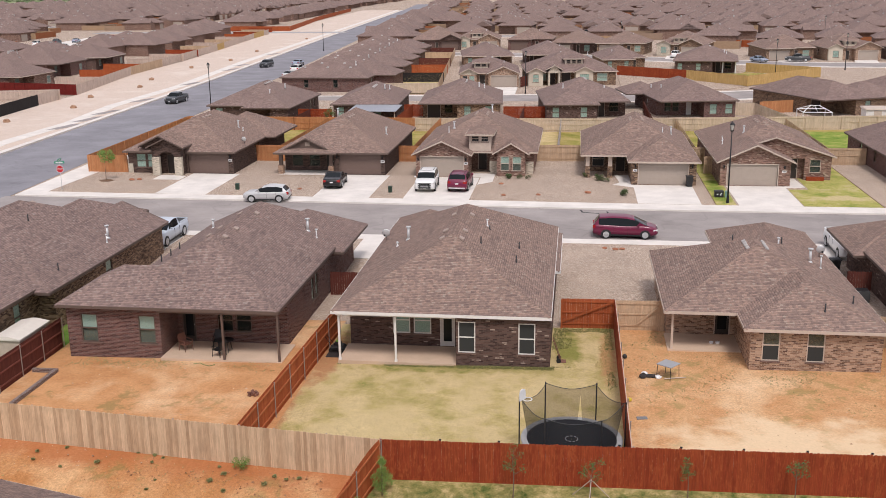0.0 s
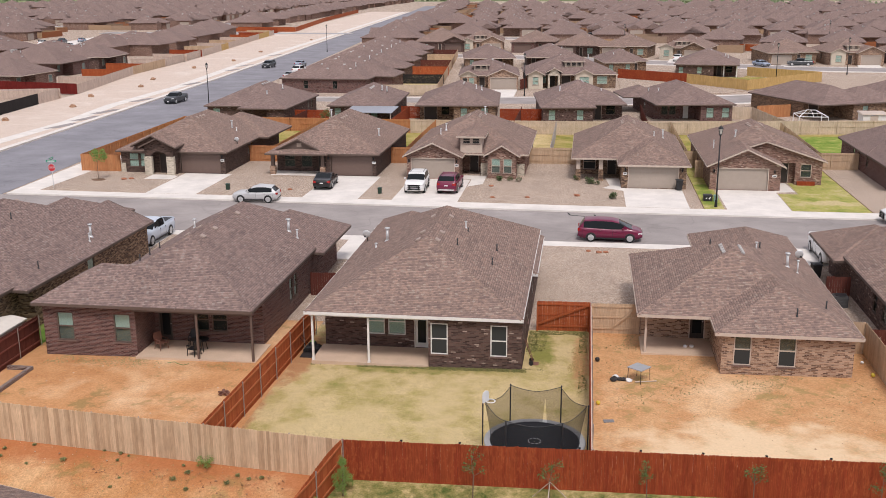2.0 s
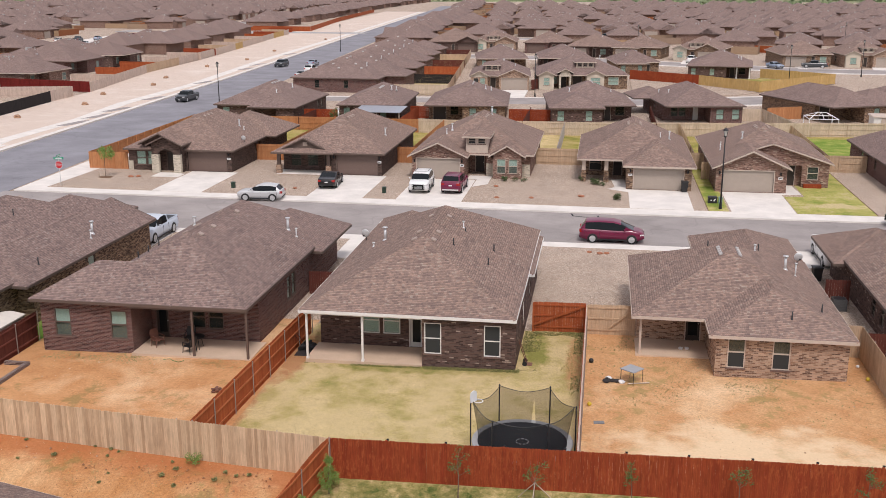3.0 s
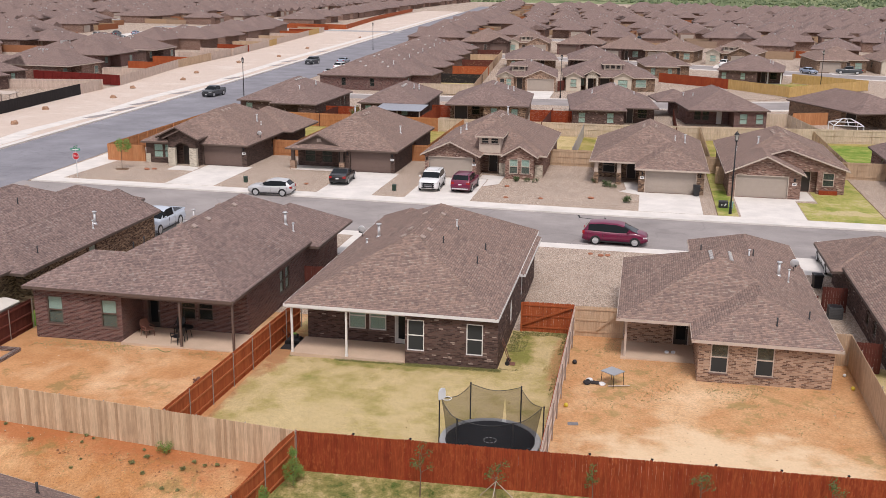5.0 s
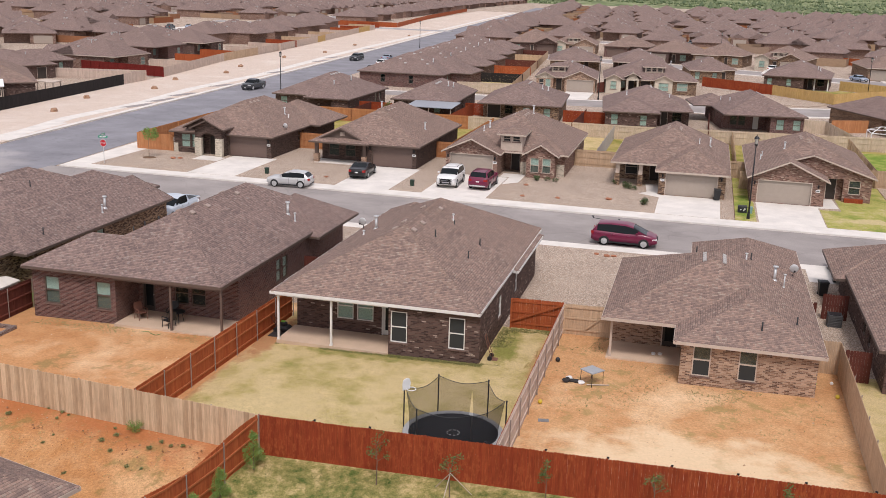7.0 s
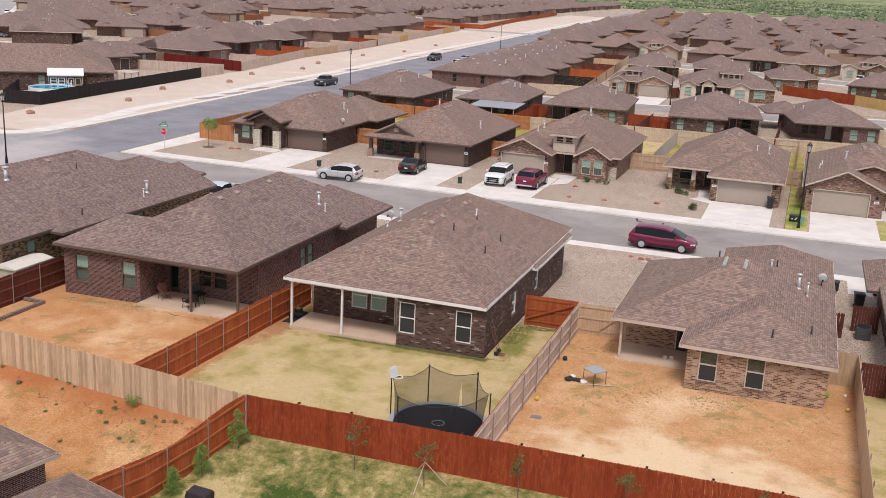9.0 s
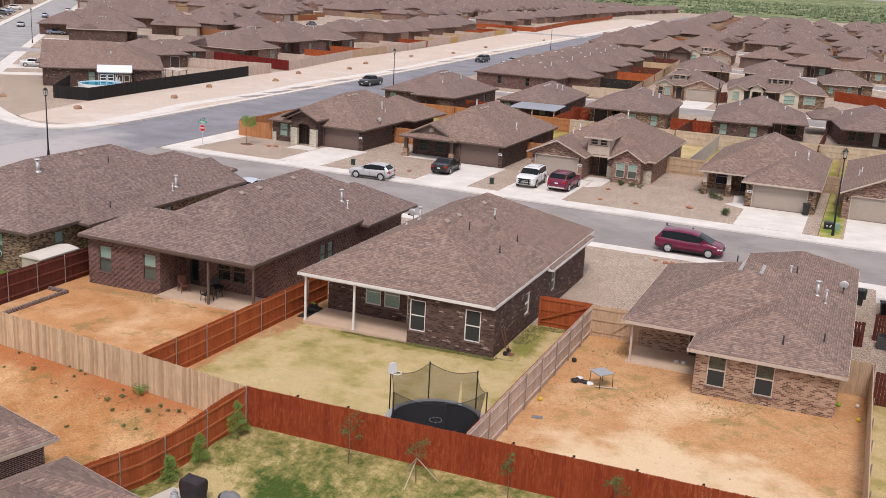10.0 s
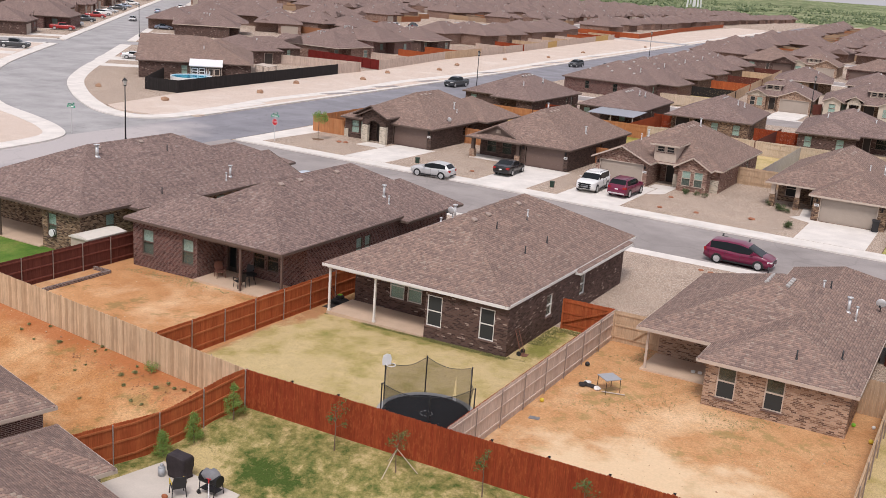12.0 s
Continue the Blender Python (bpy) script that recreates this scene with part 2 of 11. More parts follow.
def m_asphalt(name, c, dusty=None):
    """Worn asphalt with lighter wheel lanes, seams and stains."""
    n = Nodes(name)
    p = n.pos()
    a = n.noise(p, 0.18, 6.0, 0.6)
    s = n.noise(p, 0.35, 6.0, 0.7, (0.5, 1.0, 1.0))
    f = n.noise(p, 30.0, 3.0, 0.7)
    col = n.ramp(a, (0.3, scale_c(c, 0.8)), (0.7, scale_c(c, 1.18)))
    col = n.mix(0.4, col, n.ramp(s, (0.3, grey(0.8)), (0.7, grey(1.12))), "MULTIPLY")
    if dusty:
        # pale grit carried out over one stretch, with a ragged edge
        (cx, cy), (rx, ry), tone = dusty
        sep = n.n("ShaderNodeSeparateXYZ", Vector=p)
        dx = n.math("DIVIDE", n.math("SUBTRACT", sep.outputs[0], cx), rx)
        dy = n.math("DIVIDE", n.math("SUBTRACT", sep.outputs[1], cy), ry)
        d = n.math("SQRT", n.math("ADD", n.math("MULTIPLY", dx, dx), n.math("MULTIPLY", dy, dy)))
        d = n.math("ADD", d, n.math("MULTIPLY", n.math("SUBTRACT", n.noise(p, 0.12, 6.0, 0.6), 0.5), 0.9))
        col = n.mix(n.ramp(d, (0.6, grey(0.95)), (1.1, grey(0))), col, tone)
    tar = n.noise(p, 0.16, 2.0, 0.4)
    col = n.mix(0.45, col, n.ramp(tar, (0.494, grey(1)), (0.4985, grey(0.72)), (0.5015, grey(0.72)), (0.506, grey(1))), "MULTIPLY")
    col = n.mix(0.35, col, n.ramp(f, (0.3, grey(0.7)), (0.7, grey(1.2))), "MULTIPLY")
    return n.done(col, 0.85, f, 0.3, 0.01, spec=0.25)


def m_leaf(name, a, b):
    n = Nodes(name)
    isl = n.n("ShaderNodeNewGeometry").outputs["Random Per Island"]
    return n.done(n.mix(isl, a, b), 0.6, spec=0.3)


def m_glass(name):
    """Thin window glass: clear, with a mirror gloss by Fresnel."""
    n = Nodes(name)
    t, gl = n.n("ShaderNodeBsdfTransparent", Color=(0.86, 0.9, 0.88, 1)), n.n("ShaderNodeBsdfGlossy", Color=(1, 1, 1, 1), Roughness=0.02)
    lw = n.n("ShaderNodeLayerWeight", Blend=0.5)
    fr = n.math("ADD", n.math("MULTIPLY", n.math("POWER", lw.outputs["Facing"], 3.5), 0.5), 0.012)
    mx = n.n("ShaderNodeMixShader")
    n.put(mx, "0", fr)
    n.put(mx, "1", t.outputs[0])
    n.put(mx, "2", gl.outputs[0])
    n.t.links.new(mx.outputs[0], n.t.nodes["Material Output"].inputs["Surface"])
    return n.mat


def m_scrub(name):
    """Far plain of green brush with bare earth between."""
    n = Nodes(name)
    p = n.pos()
    f = n.noise(p, 0.03, 8.0, 0.7)
    big = n.noise(p, 0.004, 4.0)
    col = n.ramp(f, (0.36, (0.44, 0.41, 0.27)), (0.45, (0.25, 0.275, 0.14)), (0.56, (0.1, 0.14, 0.06)))
    col = n.mix(0.6, col, n.ramp(big, (0.35, grey(0.65)), (0.65, grey(1.35))), "MULTIPLY")
    return n.done(col, 0.95, f, 0.5, 0.5, spec=0.1)


M = {}
M["shingle"] = m_shingle("roof_shingles", (0.22, 0.157, 0.136), (0.262, 0.187, 0.157), (0.318, 0.21, 0.167), (0.312, 0.256, 0.214))
M["brick_brown"] = m_brick("brick_brown", (0.095, 0.057, 0.049), (0.142, 0.088, 0.074), (0.12, 0.094, 0.083), (0.40, 0.31, 0.26), 0.7)
M["brick_red"] = m_brick("brick_red", (0.105, 0.05, 0.045), (0.16, 0.08, 0.068), (0.29, 0.23, 0.21), (0.2, 0.105, 0.088), 0.68, 0.009)
M["brick_tan"] = m_brick("brick_tan", (0.315, 0.19, 0.13), (0.49, 0.335, 0.24), (0.44, 0.35, 0.275), (0.15, 0.088, 0.066), 0.61)
M["brick_buff"] = m_brick("brick_buff", (0.21, 0.128, 0.083), (0.38, 0.26, 0.17), (0.26, 0.195, 0.15), (0.075, 0.045, 0.035), 0.5)
M["brick_dark"] = m_brick("brick_dark", (0.075, 0.05, 0.042), (0.115, 0.075, 0.062), (0.11, 0.085, 0.075), (0.16, 0.1, 0.08), 0.66)
M["stone"] = m_brick("stone_veneer", (0.58, 0.52, 0.42), (0.66, 0.59, 0.49), (0.55, 0.49, 0.4), (0.52, 0.45, 0.35), 0.64, 0.012)
M["trim_white"] = m_plain("trim_white", (0.74, 0.72, 0.69), 0.55, 0, 0.06)
M["trim_brown"] = m_plain("trim_brown", (0.125, 0.088, 0.072), 0.6)
M["trim_tan"] = m_plain("trim_tan", (0.52, 0.43, 0.36), 0.6)
M["garage_tan"] = m_plain("garage_tan", (0.38, 0.32, 0.27), 0.5, 0, 0.05)
M["garage_brown"] = m_plain("garage_brown", (0.155, 0.105, 0.088), 0.5, 0, 0.06)
M["door_dark"] = m_plain("door_dark", (0.045, 0.035, 0.03), 0.5)
M["door_white"] = m_plain("door_white", (0.7, 0.69, 0.66), 0.5, 0, 0.05)
M["soffit"] = m_plain("soffit", (0.3, 0.24, 0.2), 0.7)
M["glass"] = m_glass("window_glass")
M["screen"] = m_plain("insect_screen", (0.034, 0.036, 0.035), 0.85, 0, 0.0)
M["screen_grey"] = m_plain("grey_insect_screen", (0.15, 0.16, 0.145), 0.8)
M["blind_green"] = m_plain("window_blind_green", (0.46, 0.56, 0.52), 0.7, 0, 0.06)
# near-black sheet behind panes: the darkness of an unlit room put into colour
M["blind_dark"] = m_plain("window_interior", (0.03, 0.034, 0.034), 0.85, 0, 0.12, 3.0, 0.1)
M["fence_light"] = m_fence("fence_light_wood", (0.455, 0.305, 0.185), (0.80, 0.61, 0.41), 1.05)
M["fence_red"] = m_fence("fence_red_stain", (0.265, 0.042, 0.017), (0.335, 0.068, 0.024), 1.3, (0.46, 0.125, 0.042))
M["fence_redbrown"] = m_fence("fence_red_brown", (0.115, 0.035, 0.026), (0.15, 0.048, 0.035))
M["fence_orange"] = m_fence("fence_orange_stain", (0.36, 0.08, 0.028), (0.47, 0.13, 0.046), 1.2)
M["fence_tan"] = m_fence("fence_tan_wood", (0.52, 0.365, 0.24), (0.62, 0.455, 0.31))
M["fence_grey"] = m_fence("fence_weathered", (0.55, 0.43, 0.36), (0.69, 0.56, 0.475))
M["fence_black"] = m_fence("fence_black", (0.022, 0.02, 0.02), (0.035, 0.03, 0.03))
M["post_metal"] = m_plain("galvanised_post", (0.31, 0.255, 0.225), 0.55, 0.25)
M["soil_orange"] = m_soil("orange_soil", (0.58, 0.315, 0.15), (0.74, 0.52, 0.32), (0.47, 0.225, 0.095), (0.25, 0.2, 0.08), 0.12, 0.55)
M["soil_red"] = m_soil("red_soil", (0.51, 0.258, 0.108), (0.62, 0.385, 0.2), (0.42, 0.185, 0.07), (0.24, 0.19, 0.07), 0.25, 0.5, None, (0.137, 13.87, 2.0, (0.40, 0.14, 0.055)))
M["soil_pale"] = m_soil("sandy_soil", (0.585, 0.348, 0.176), (0.72, 0.51, 0.312), (0.5, 0.255, 0.115), (0.30, 0.24, 0.095), 0.14, 0.6, ((10.9, -8.7), (7.6, 3.2), (0.73, 0.555, 0.36)))
M["lawn_dry"] = m_lawn("dry_lawn", (0.60, 0.47, 0.248), (0.47, 0.375, 0.16), (0.26, 0.25, 0.07), 0.15, 0.5, (((1.0, 3.0), (0.9, 3.6), 0.2), ((-5.5, -0.5), (6.5, 0.7), 0.14), ((-8.5, -3.4), (3.4, 1.6), 0.05), ((-1.0, -6.5), (2.4, 2.6), 0.03), ((-9.0, -8.5), (3.0, 2.0), -0.08)), 0.3, (((-12.3, 0.5), (1.0, 4.6), (0.47, 0.235, 0.115)), ((3.1, 1.8), (0.55, 4.6), (0.50, 0.27, 0.13)), ((-12.9, -7.5), (0.6, 4.0), (0.46, 0.25, 0.12))))
M["lawn_patchy"] = m_lawn("patchy_lawn", (0.56, 0.44, 0.215), (0.30, 0.262, 0.095), (0.07, 0.11, 0.025), 0.226, 1.2, (((-3.2, -16.2), (3.0, 1.3), 0.15), ((-5.4, -16.6), (2.2, 1.3), -0.2), ((8, -17), (5, 2), 0.08)), 0.55)
M["lawn_green"] = m_lawn("green_lawn", (0.44, 0.35, 0.14), (0.30, 0.27, 0.07), (0.16, 0.19, 0.04), 0.17, 0.3)
M["gravel"] = m_gravel("tan_gravel", (0.43, 0.325, 0.25), (0.56, 0.43, 0.34), (0.68, 0.58, 0.48))
M["gravel_pink"] = m_soil("pink_gravel", (0.635, 0.53, 0.455), (0.69, 0.605, 0.535), (0.585, 0.475, 0.395))
M["concrete"] = m_concrete("concrete", (0.74, 0.695, 0.645))
M["concrete_yard"] = m_concrete("yard_concrete", (0.60, 0.545, 0.48))
M["concrete_patio"] = m_concrete("patio_concrete", (0.62, 0.465, 0.345))
M["asphalt"] = m_asphalt("asphalt", (0.325, 0.292, 0.278), ((-66.0, 22.0), (16.0, 30.0), (0.47, 0.43, 0.42)))
M["asphalt_wide"] = m_asphalt("asphalt_wide", (0.252, 0.246, 0.268), ((-66.0, 20.0), (15.0, 27.0), (0.47, 0.43, 0.42)))
M["scrub"] = m_scrub("brush_plain")
M["black_metal"] = m_plain("black_metal", (0.02, 0.02, 0.022), 0.45, 0.3)
M["black_plastic"] = m_plain("black_plastic", (0.025, 0.025, 0.027), 0.5)
M["white_plastic"] = m_plain("white_plastic", (0.75, 0.75, 0.75), 0.4, 0, 0.04)
M["galv"] = m_plain("galvanised_vent", (0.62, 0.62, 0.62), 0.4, 0.5)
M["vent_brown"] = m_plain("roof_vent", (0.35, 0.275, 0.235), 0.7)
M["rubber"] = m_plain("tyre_rubber", (0.02, 0.02, 0.02), 0.8)
M["alloy"] = m_plain("wheel_alloy", (0.5, 0.5, 0.5), 0.45, 0.2, 0.05)
M["car_glass"] = m_plain("car_glass", (0.012, 0.015, 0.017), 0.08, 0, 0.1, 1.0, 0.16)
M["lamp_red"] = m_plain("tail_lamp", (0.35, 0.02, 0.02), 0.2)
M["lamp_clear"] = m_plain("head_lamp", (0.7, 0.7, 0.7), 0.15)
M["rock_red"] = m_plain("red_stone", (0.36, 0.15, 0.085), 0.9, 0, 0.3)
M["rock"] = m_plain("boulder", (0.36, 0.22, 0.14), 0.9, 0, 0.35)
M["bark"] = m_plain("bark", (0.16, 0.11, 0.08), 0.9, 0, 0.3)
M["leaf"] = m_leaf("leaves", (0.055, 0.10, 0.025), (0.12, 0.17, 0.05))
M["leaf_dark"] = m_leaf("dark_leaves", (0.05, 0.08, 0.03), (0.12, 0.15, 0.06))
M["leaf_pine"] = m_leaf("pine_needles", (0.13, 0.23, 0.045), (0.24, 0.34, 0.085))
M["leaf_weed"] = m_leaf("weed_leaves", (0.17, 0.185, 0.065), (0.31, 0.29, 0.13))
M["asphalt_pale"] = m_asphalt("asphalt_pale", (0.375, 0.362, 0.358))
for key, c in (("maroon", (0.15, 0.005, 0.04)), ("white", (0.78, 0.78, 0.77)), ("silver", (0.6, 0.6, 0.6)), ("black", (0.006, 0.005, 0.006)), ("bluegrey", (0.34, 0.4, 0.5)), ("darkgrey", (0.05, 0.055, 0.06)), ("red", (0.35, 0.02, 0.02))):
    n = Nodes("car_paint_" + key)
    M["paint_" + key] = n.done(n.mix(n.noise(n.obj(), 2.0), scale_c(c, 0.92), scale_c(c, 1.06)), 0.3, spec=0.5, metal=0.3 if key in ("silver", "bluegrey") else 0.0, Coat_Weight=0.35)
M["fence_pale"] = m_fence("fence_silvered", (0.50, 0.45, 0.42), (0.58, 0.53, 0.5))
M["fence_yellow"] = m_fence("fence_yellow_wood", (0.55, 0.36, 0.13), (0.62, 0.42, 0.18))
M["fence_darkred"] = m_fence("fence_deep_red", (0.16, 0.018, 0.015), (0.2, 0.025, 0.02))
M["pool_water"] = m_plain("pool_water", (0.03, 0.36, 0.55), 0.05, 0, 0.15, 1.5, 0.5)
M["lantern"] = m_plain("lantern_glass", (0.55, 0.53, 0.48), 0.2)
M["sign_red"] = m_plain("sign_red", (0.5, 0.02, 0.03), 0.4, 0, 0.05)
M["sign_green"] = m_plain("sign_green", (0.02, 0.28, 0.16), 0.4, 0, 0.05)
M["paint_paleblue"] = m_plain("pale_blue_paint", (0.52, 0.57, 0.64), 0.25, 0.0, 0.03)
M["paver_tan"] = m_plain("tan_paver", (0.5, 0.38, 0.28), 0.9, 0, 0.25)
M["wicker"] = m_plain("brown_wicker", (0.16, 0.09, 0.05), 0.9, 0, 0.4)
M["box_teal"] = m_plain("utility_teal", (0.2, 0.33, 0.3), 0.5)
M["box_green"] = m_plain("utility_green", (0.025, 0.05, 0.035), 0.5)
M["ac_grey"] = m_plain("unit_grey", (0.07, 0.07, 0.072), 0.5)
M["tramp_black"] = m_plain("trampoline_mat", (0.012, 0.012, 0.014), 0.7, 0, 0.2, 2.0, 0.2)
M["pad_grey"] = m_plain("spring_pad", (0.33, 0.33, 0.33), 0.6)
M["table_grey"] = m_plain("table_top", (0.32, 0.33, 0.35), 0.35)
M["rag_dark"] = m_plain("dark_cloth", (0.035, 0.03, 0.03), 0.9, 0, 0.4)
M["ball_yellow"] = m_plain("yellow_plastic", (0.6, 0.45, 0.05), 0.4)
M["chair_red"] = m_plain("red_brown_wood", (0.18, 0.08, 0.055), 0.7, 0, 0.25)
M["mower_green"] = m_plain("lime_green", (0.2, 0.5, 0.04), 0.4)
M["cover_grey"] = m_plain("grey_cover", (0.2, 0.2, 0.21), 0.8, 0, 0.25)
M["weed"] = m_leaf("weeds", (0.24, 0.23, 0.09), (0.36, 0.31, 0.14))
M["leaf_grass"] = m_leaf("grass_blades", (0.11, 0.135, 0.038), (0.27, 0.24, 0.08))
M["straw"] = m_leaf("straw_blades", (0.42, 0.32, 0.12), (0.52, 0.41, 0.18))
n = Nodes("safety_netting")
M["net"] = n.done(n.mix(n.noise(n.obj(), 4.0), (0.015, 0.015, 0.017), (0.03, 0.03, 0.03)), 0.8, Alpha=0.42)
n = Nodes("far_fence_boards")
isl = n.n("ShaderNodeNewGeometry").outputs["Random Per Island"]
M["fence_far"] = n.done(n.mix(0.4, n.ramp(isl, (0.0, (0.30, 0.22, 0.18)), (0.35, (0.42, 0.29, 0.19)), (0.7, (0.46, 0.31, 0.19)), (0.85, (0.34, 0.12, 0.05))), n.noise(n.pos(), 2.0), "MULTIPLY"), 0.85)
M["rail_orange"] = m_fence("fence_rail_orange", (0.43, 0.13, 0.05), (0.51, 0.18, 0.075))
M["rail_redbrown"] = m_fence("fence_rail_red_brown", (0.19, 0.06, 0.045), (0.23, 0.08, 0.06))
M["lawn_fresh"] = m_lawn("fresh_lawn", (0.22, 0.27, 0.07), (0.14, 0.23, 0.045), (0.085, 0.175, 0.03), 0.2, 0.5)
M["blind_dim"] = m_plain("dim_curtain", (0.085, 0.09, 0.082), 0.9, 0, 0.3, 2.0, 0.1)
M["curtain"] = m_plain("beige_curtain", (0.2, 0.17, 0.14), 0.9, 0, 0.3, 5.0, 0.1)
M["awning_metal"] = m_plain("blue_grey_metal", (0.36, 0.38, 0.42), 0.4, 0.3)
M["lawn_lush"] = m_lawn("yellow_green_lawn", (0.40, 0.38, 0.12), (0.25, 0.32, 0.065), (0.14, 0.24, 0.035), 0.24, 0.5)
M["stucco"] = m_concrete("cream_stucco", (0.6, 0.53, 0.43))
M["fence_bleached"] = m_fence("fence_bleached_wood", (0.58, 0.46, 0.34), (0.68, 0.56, 0.43))
M["lawn_front"] = m_lawn("patchy_front_lawn", (0.56, 0.46, 0.25), (0.42, 0.39, 0.12), (0.2, 0.27, 0.05), 0.225, 0.42, (((26.0, 44.6), (2.4, 1.2), -0.2), ((14.8, 47.0), (1.0, 6.0), 0.12)), 0.42)
M["brick_mixed"] = m_brick("brick_mixed_red_brown", (0.195, 0.105, 0.082), (0.31, 0.185, 0.145), (0.34, 0.26, 0.215), (0.5, 0.39, 0.31), 0.66)
M["brick_near"] = m_brick("brick_dark_pale_joints", (0.1, 0.06, 0.055), (0.14, 0.085, 0.075), (0.42, 0.36, 0.33), (0.18, 0.11, 0.095), 0.66, 0.013)
M["sill_brick"] = m_plain("brick_sill", (0.17, 0.11, 0.092), 0.85, 0, 0.3)
M["hose_green"] = m_plain("green_hose", (0.07, 0.2, 0.05), 0.5)
# plum shingles; on the far roofs this cooler tint is haze put into colour
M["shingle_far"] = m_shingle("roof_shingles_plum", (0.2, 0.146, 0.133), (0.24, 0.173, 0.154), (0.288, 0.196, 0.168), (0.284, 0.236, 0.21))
M["fence_cedar"] = m_fence("fence_cedar_stain", (0.46, 0.19, 0.08), (0.56, 0.27, 0.125))


# ---- building helpers ----
def clamp(v, a, b):
    return max(a, min(b, v))


def g(x, y):
    """Height of the lots: the near back yards fall gently towards the wide road."""
    k = clamp((24.0 - y) / 10.0, 0.0, 1.0)
    # the lots behind the back fences lie about a metre lower
    d = clamp((-12.95 + 0.137 * clamp(-6.7 - x, 0.0, 60.0) - 0.1 - y) / 4.4, 0.0, 1.0)
    return k * k * (3 - 2 * k) * clamp(0.016 * x, -0.55, 0.28) - d * d * (3 - 2 * d)


def set_uv(bm):
    """Metre-true UVs: along and up each face."""
    bm.normal_update()
    lay = bm.loops.layers.uv.verify()
    for f in bm.faces:
        nn = f.normal
        if abs(nn.z) > 0.98:
            for l in f.loops:
                l[lay].uv = (l.vert.co.x, l.vert.co.y)
        else:
            tx = Vector((-nn.y, nn.x, 0)).normalized()
            up = nn.cross(tx)
            for l in f.loops:
                l[lay].uv = (l.vert.co.dot(tx), l.vert.co.dot(up))


def thing(name, loc, label, category, group="", kind=""):
    ob = new(name)
    ob.location = loc
    ob.empty_display_size = 0.2
    return tagged(ob, label, category, group, kind)


def root_of(ob):
    while ob.parent:
        ob = ob.parent
    return ob


def part(name, bm, mat, parent=None, label="", kind="", smooth=False):
    """Links a bmesh, given in world metres, as one mesh under a thing or a part."""
    if parent is not None:
        base = root_of(parent).location
        bmesh.ops.translate(bm, verts=bm.verts, vec=-base)
    set_uv(bm)
    if smooth:
        for f in bm.faces:
            f.smooth = True
    me = bpy.data.meshes.new(name)
    bm.to_mesh(me)
    bm.free()
    for m in mat if isinstance(mat, list) else [mat]:
        me.materials.append(m)
    ob = new(name, me)
    ob.parent = parent
    return tagged(ob, label, "", "", kind)


def surface(name, bm, mat, label, category, kind="structure"):
    ob = part(name, bm, mat)
    return tagged(ob, label, category, "", kind)


def box(bm, x0, x1, y0, y1, z0, z1, mi=0):
    x0, x1, y0, y1, z0, z1 = min(x0, x1), max(x0, x1), min(y0, y1), max(y0, y1), min(z0, z1), max(z0, z1)
    v = [bm.verts.new((x, y, z)) for z in (z0, z1) for y in (y0, y1) for x in (x0, x1)]
    for q in ((0, 2, 3, 1), (4, 5, 7, 6), (0, 1, 5, 4), (1, 3, 7, 5), (3, 2, 6, 7), (2, 0, 4, 6)):
        bm.faces.new([v[i] for i in q]).material_index = mi
    return v


def cyl(bm, p0, p1, r0, r1=None, seg=10):
    """A tapered round bar between two points."""
    p0, p1 = Vector(p0), Vector(p1)
    r1 = r0 if r1 is None else r1
    d = (p1 - p0).normalized()
    a = d.orthogonal().normalized()
    b = d.cross(a)
    rings = []
    for p, r in ((p0, r0), (p1, r1)):
        rings.append([bm.verts.new(p + r * (math.cos(2 * math.pi * i / seg) * a + math.sin(2 * math.pi * i / seg) * b)) for i in range(seg)])
    for i in range(seg):
        j = (i + 1) % seg
        bm.faces.new((rings[0][i], rings[0][j], rings[1][j], rings[1][i]))
    bm.faces.new(rings[0][::-1])
    bm.faces.new(rings[1])


def loft(bm, rings, cap=True, mi=0):
    """Skin closed rings of equal count."""
    vs = [[bm.verts.new(p) for p in r] for r in rings]
    n = len(vs[0])
    for a, b in zip(vs, vs[1:]):
        for i in range(n):
            j = (i + 1) % n
            bm.faces.new((a[i], a[j], b[j], b[i])).material_index = mi
    if cap:
        bm.faces.new(vs[0][::-1]).material_index = mi
        bm.faces.new(vs[-1]).material_index = mi
    bmesh.ops.recalc_face_normals(bm, faces=bm.faces)
    return vs


def turned(x, y, cx, cy, a):
    c, s = math.cos(a), math.sin(a)
    return cx + c * x - s * y, cy + s * x + c * y


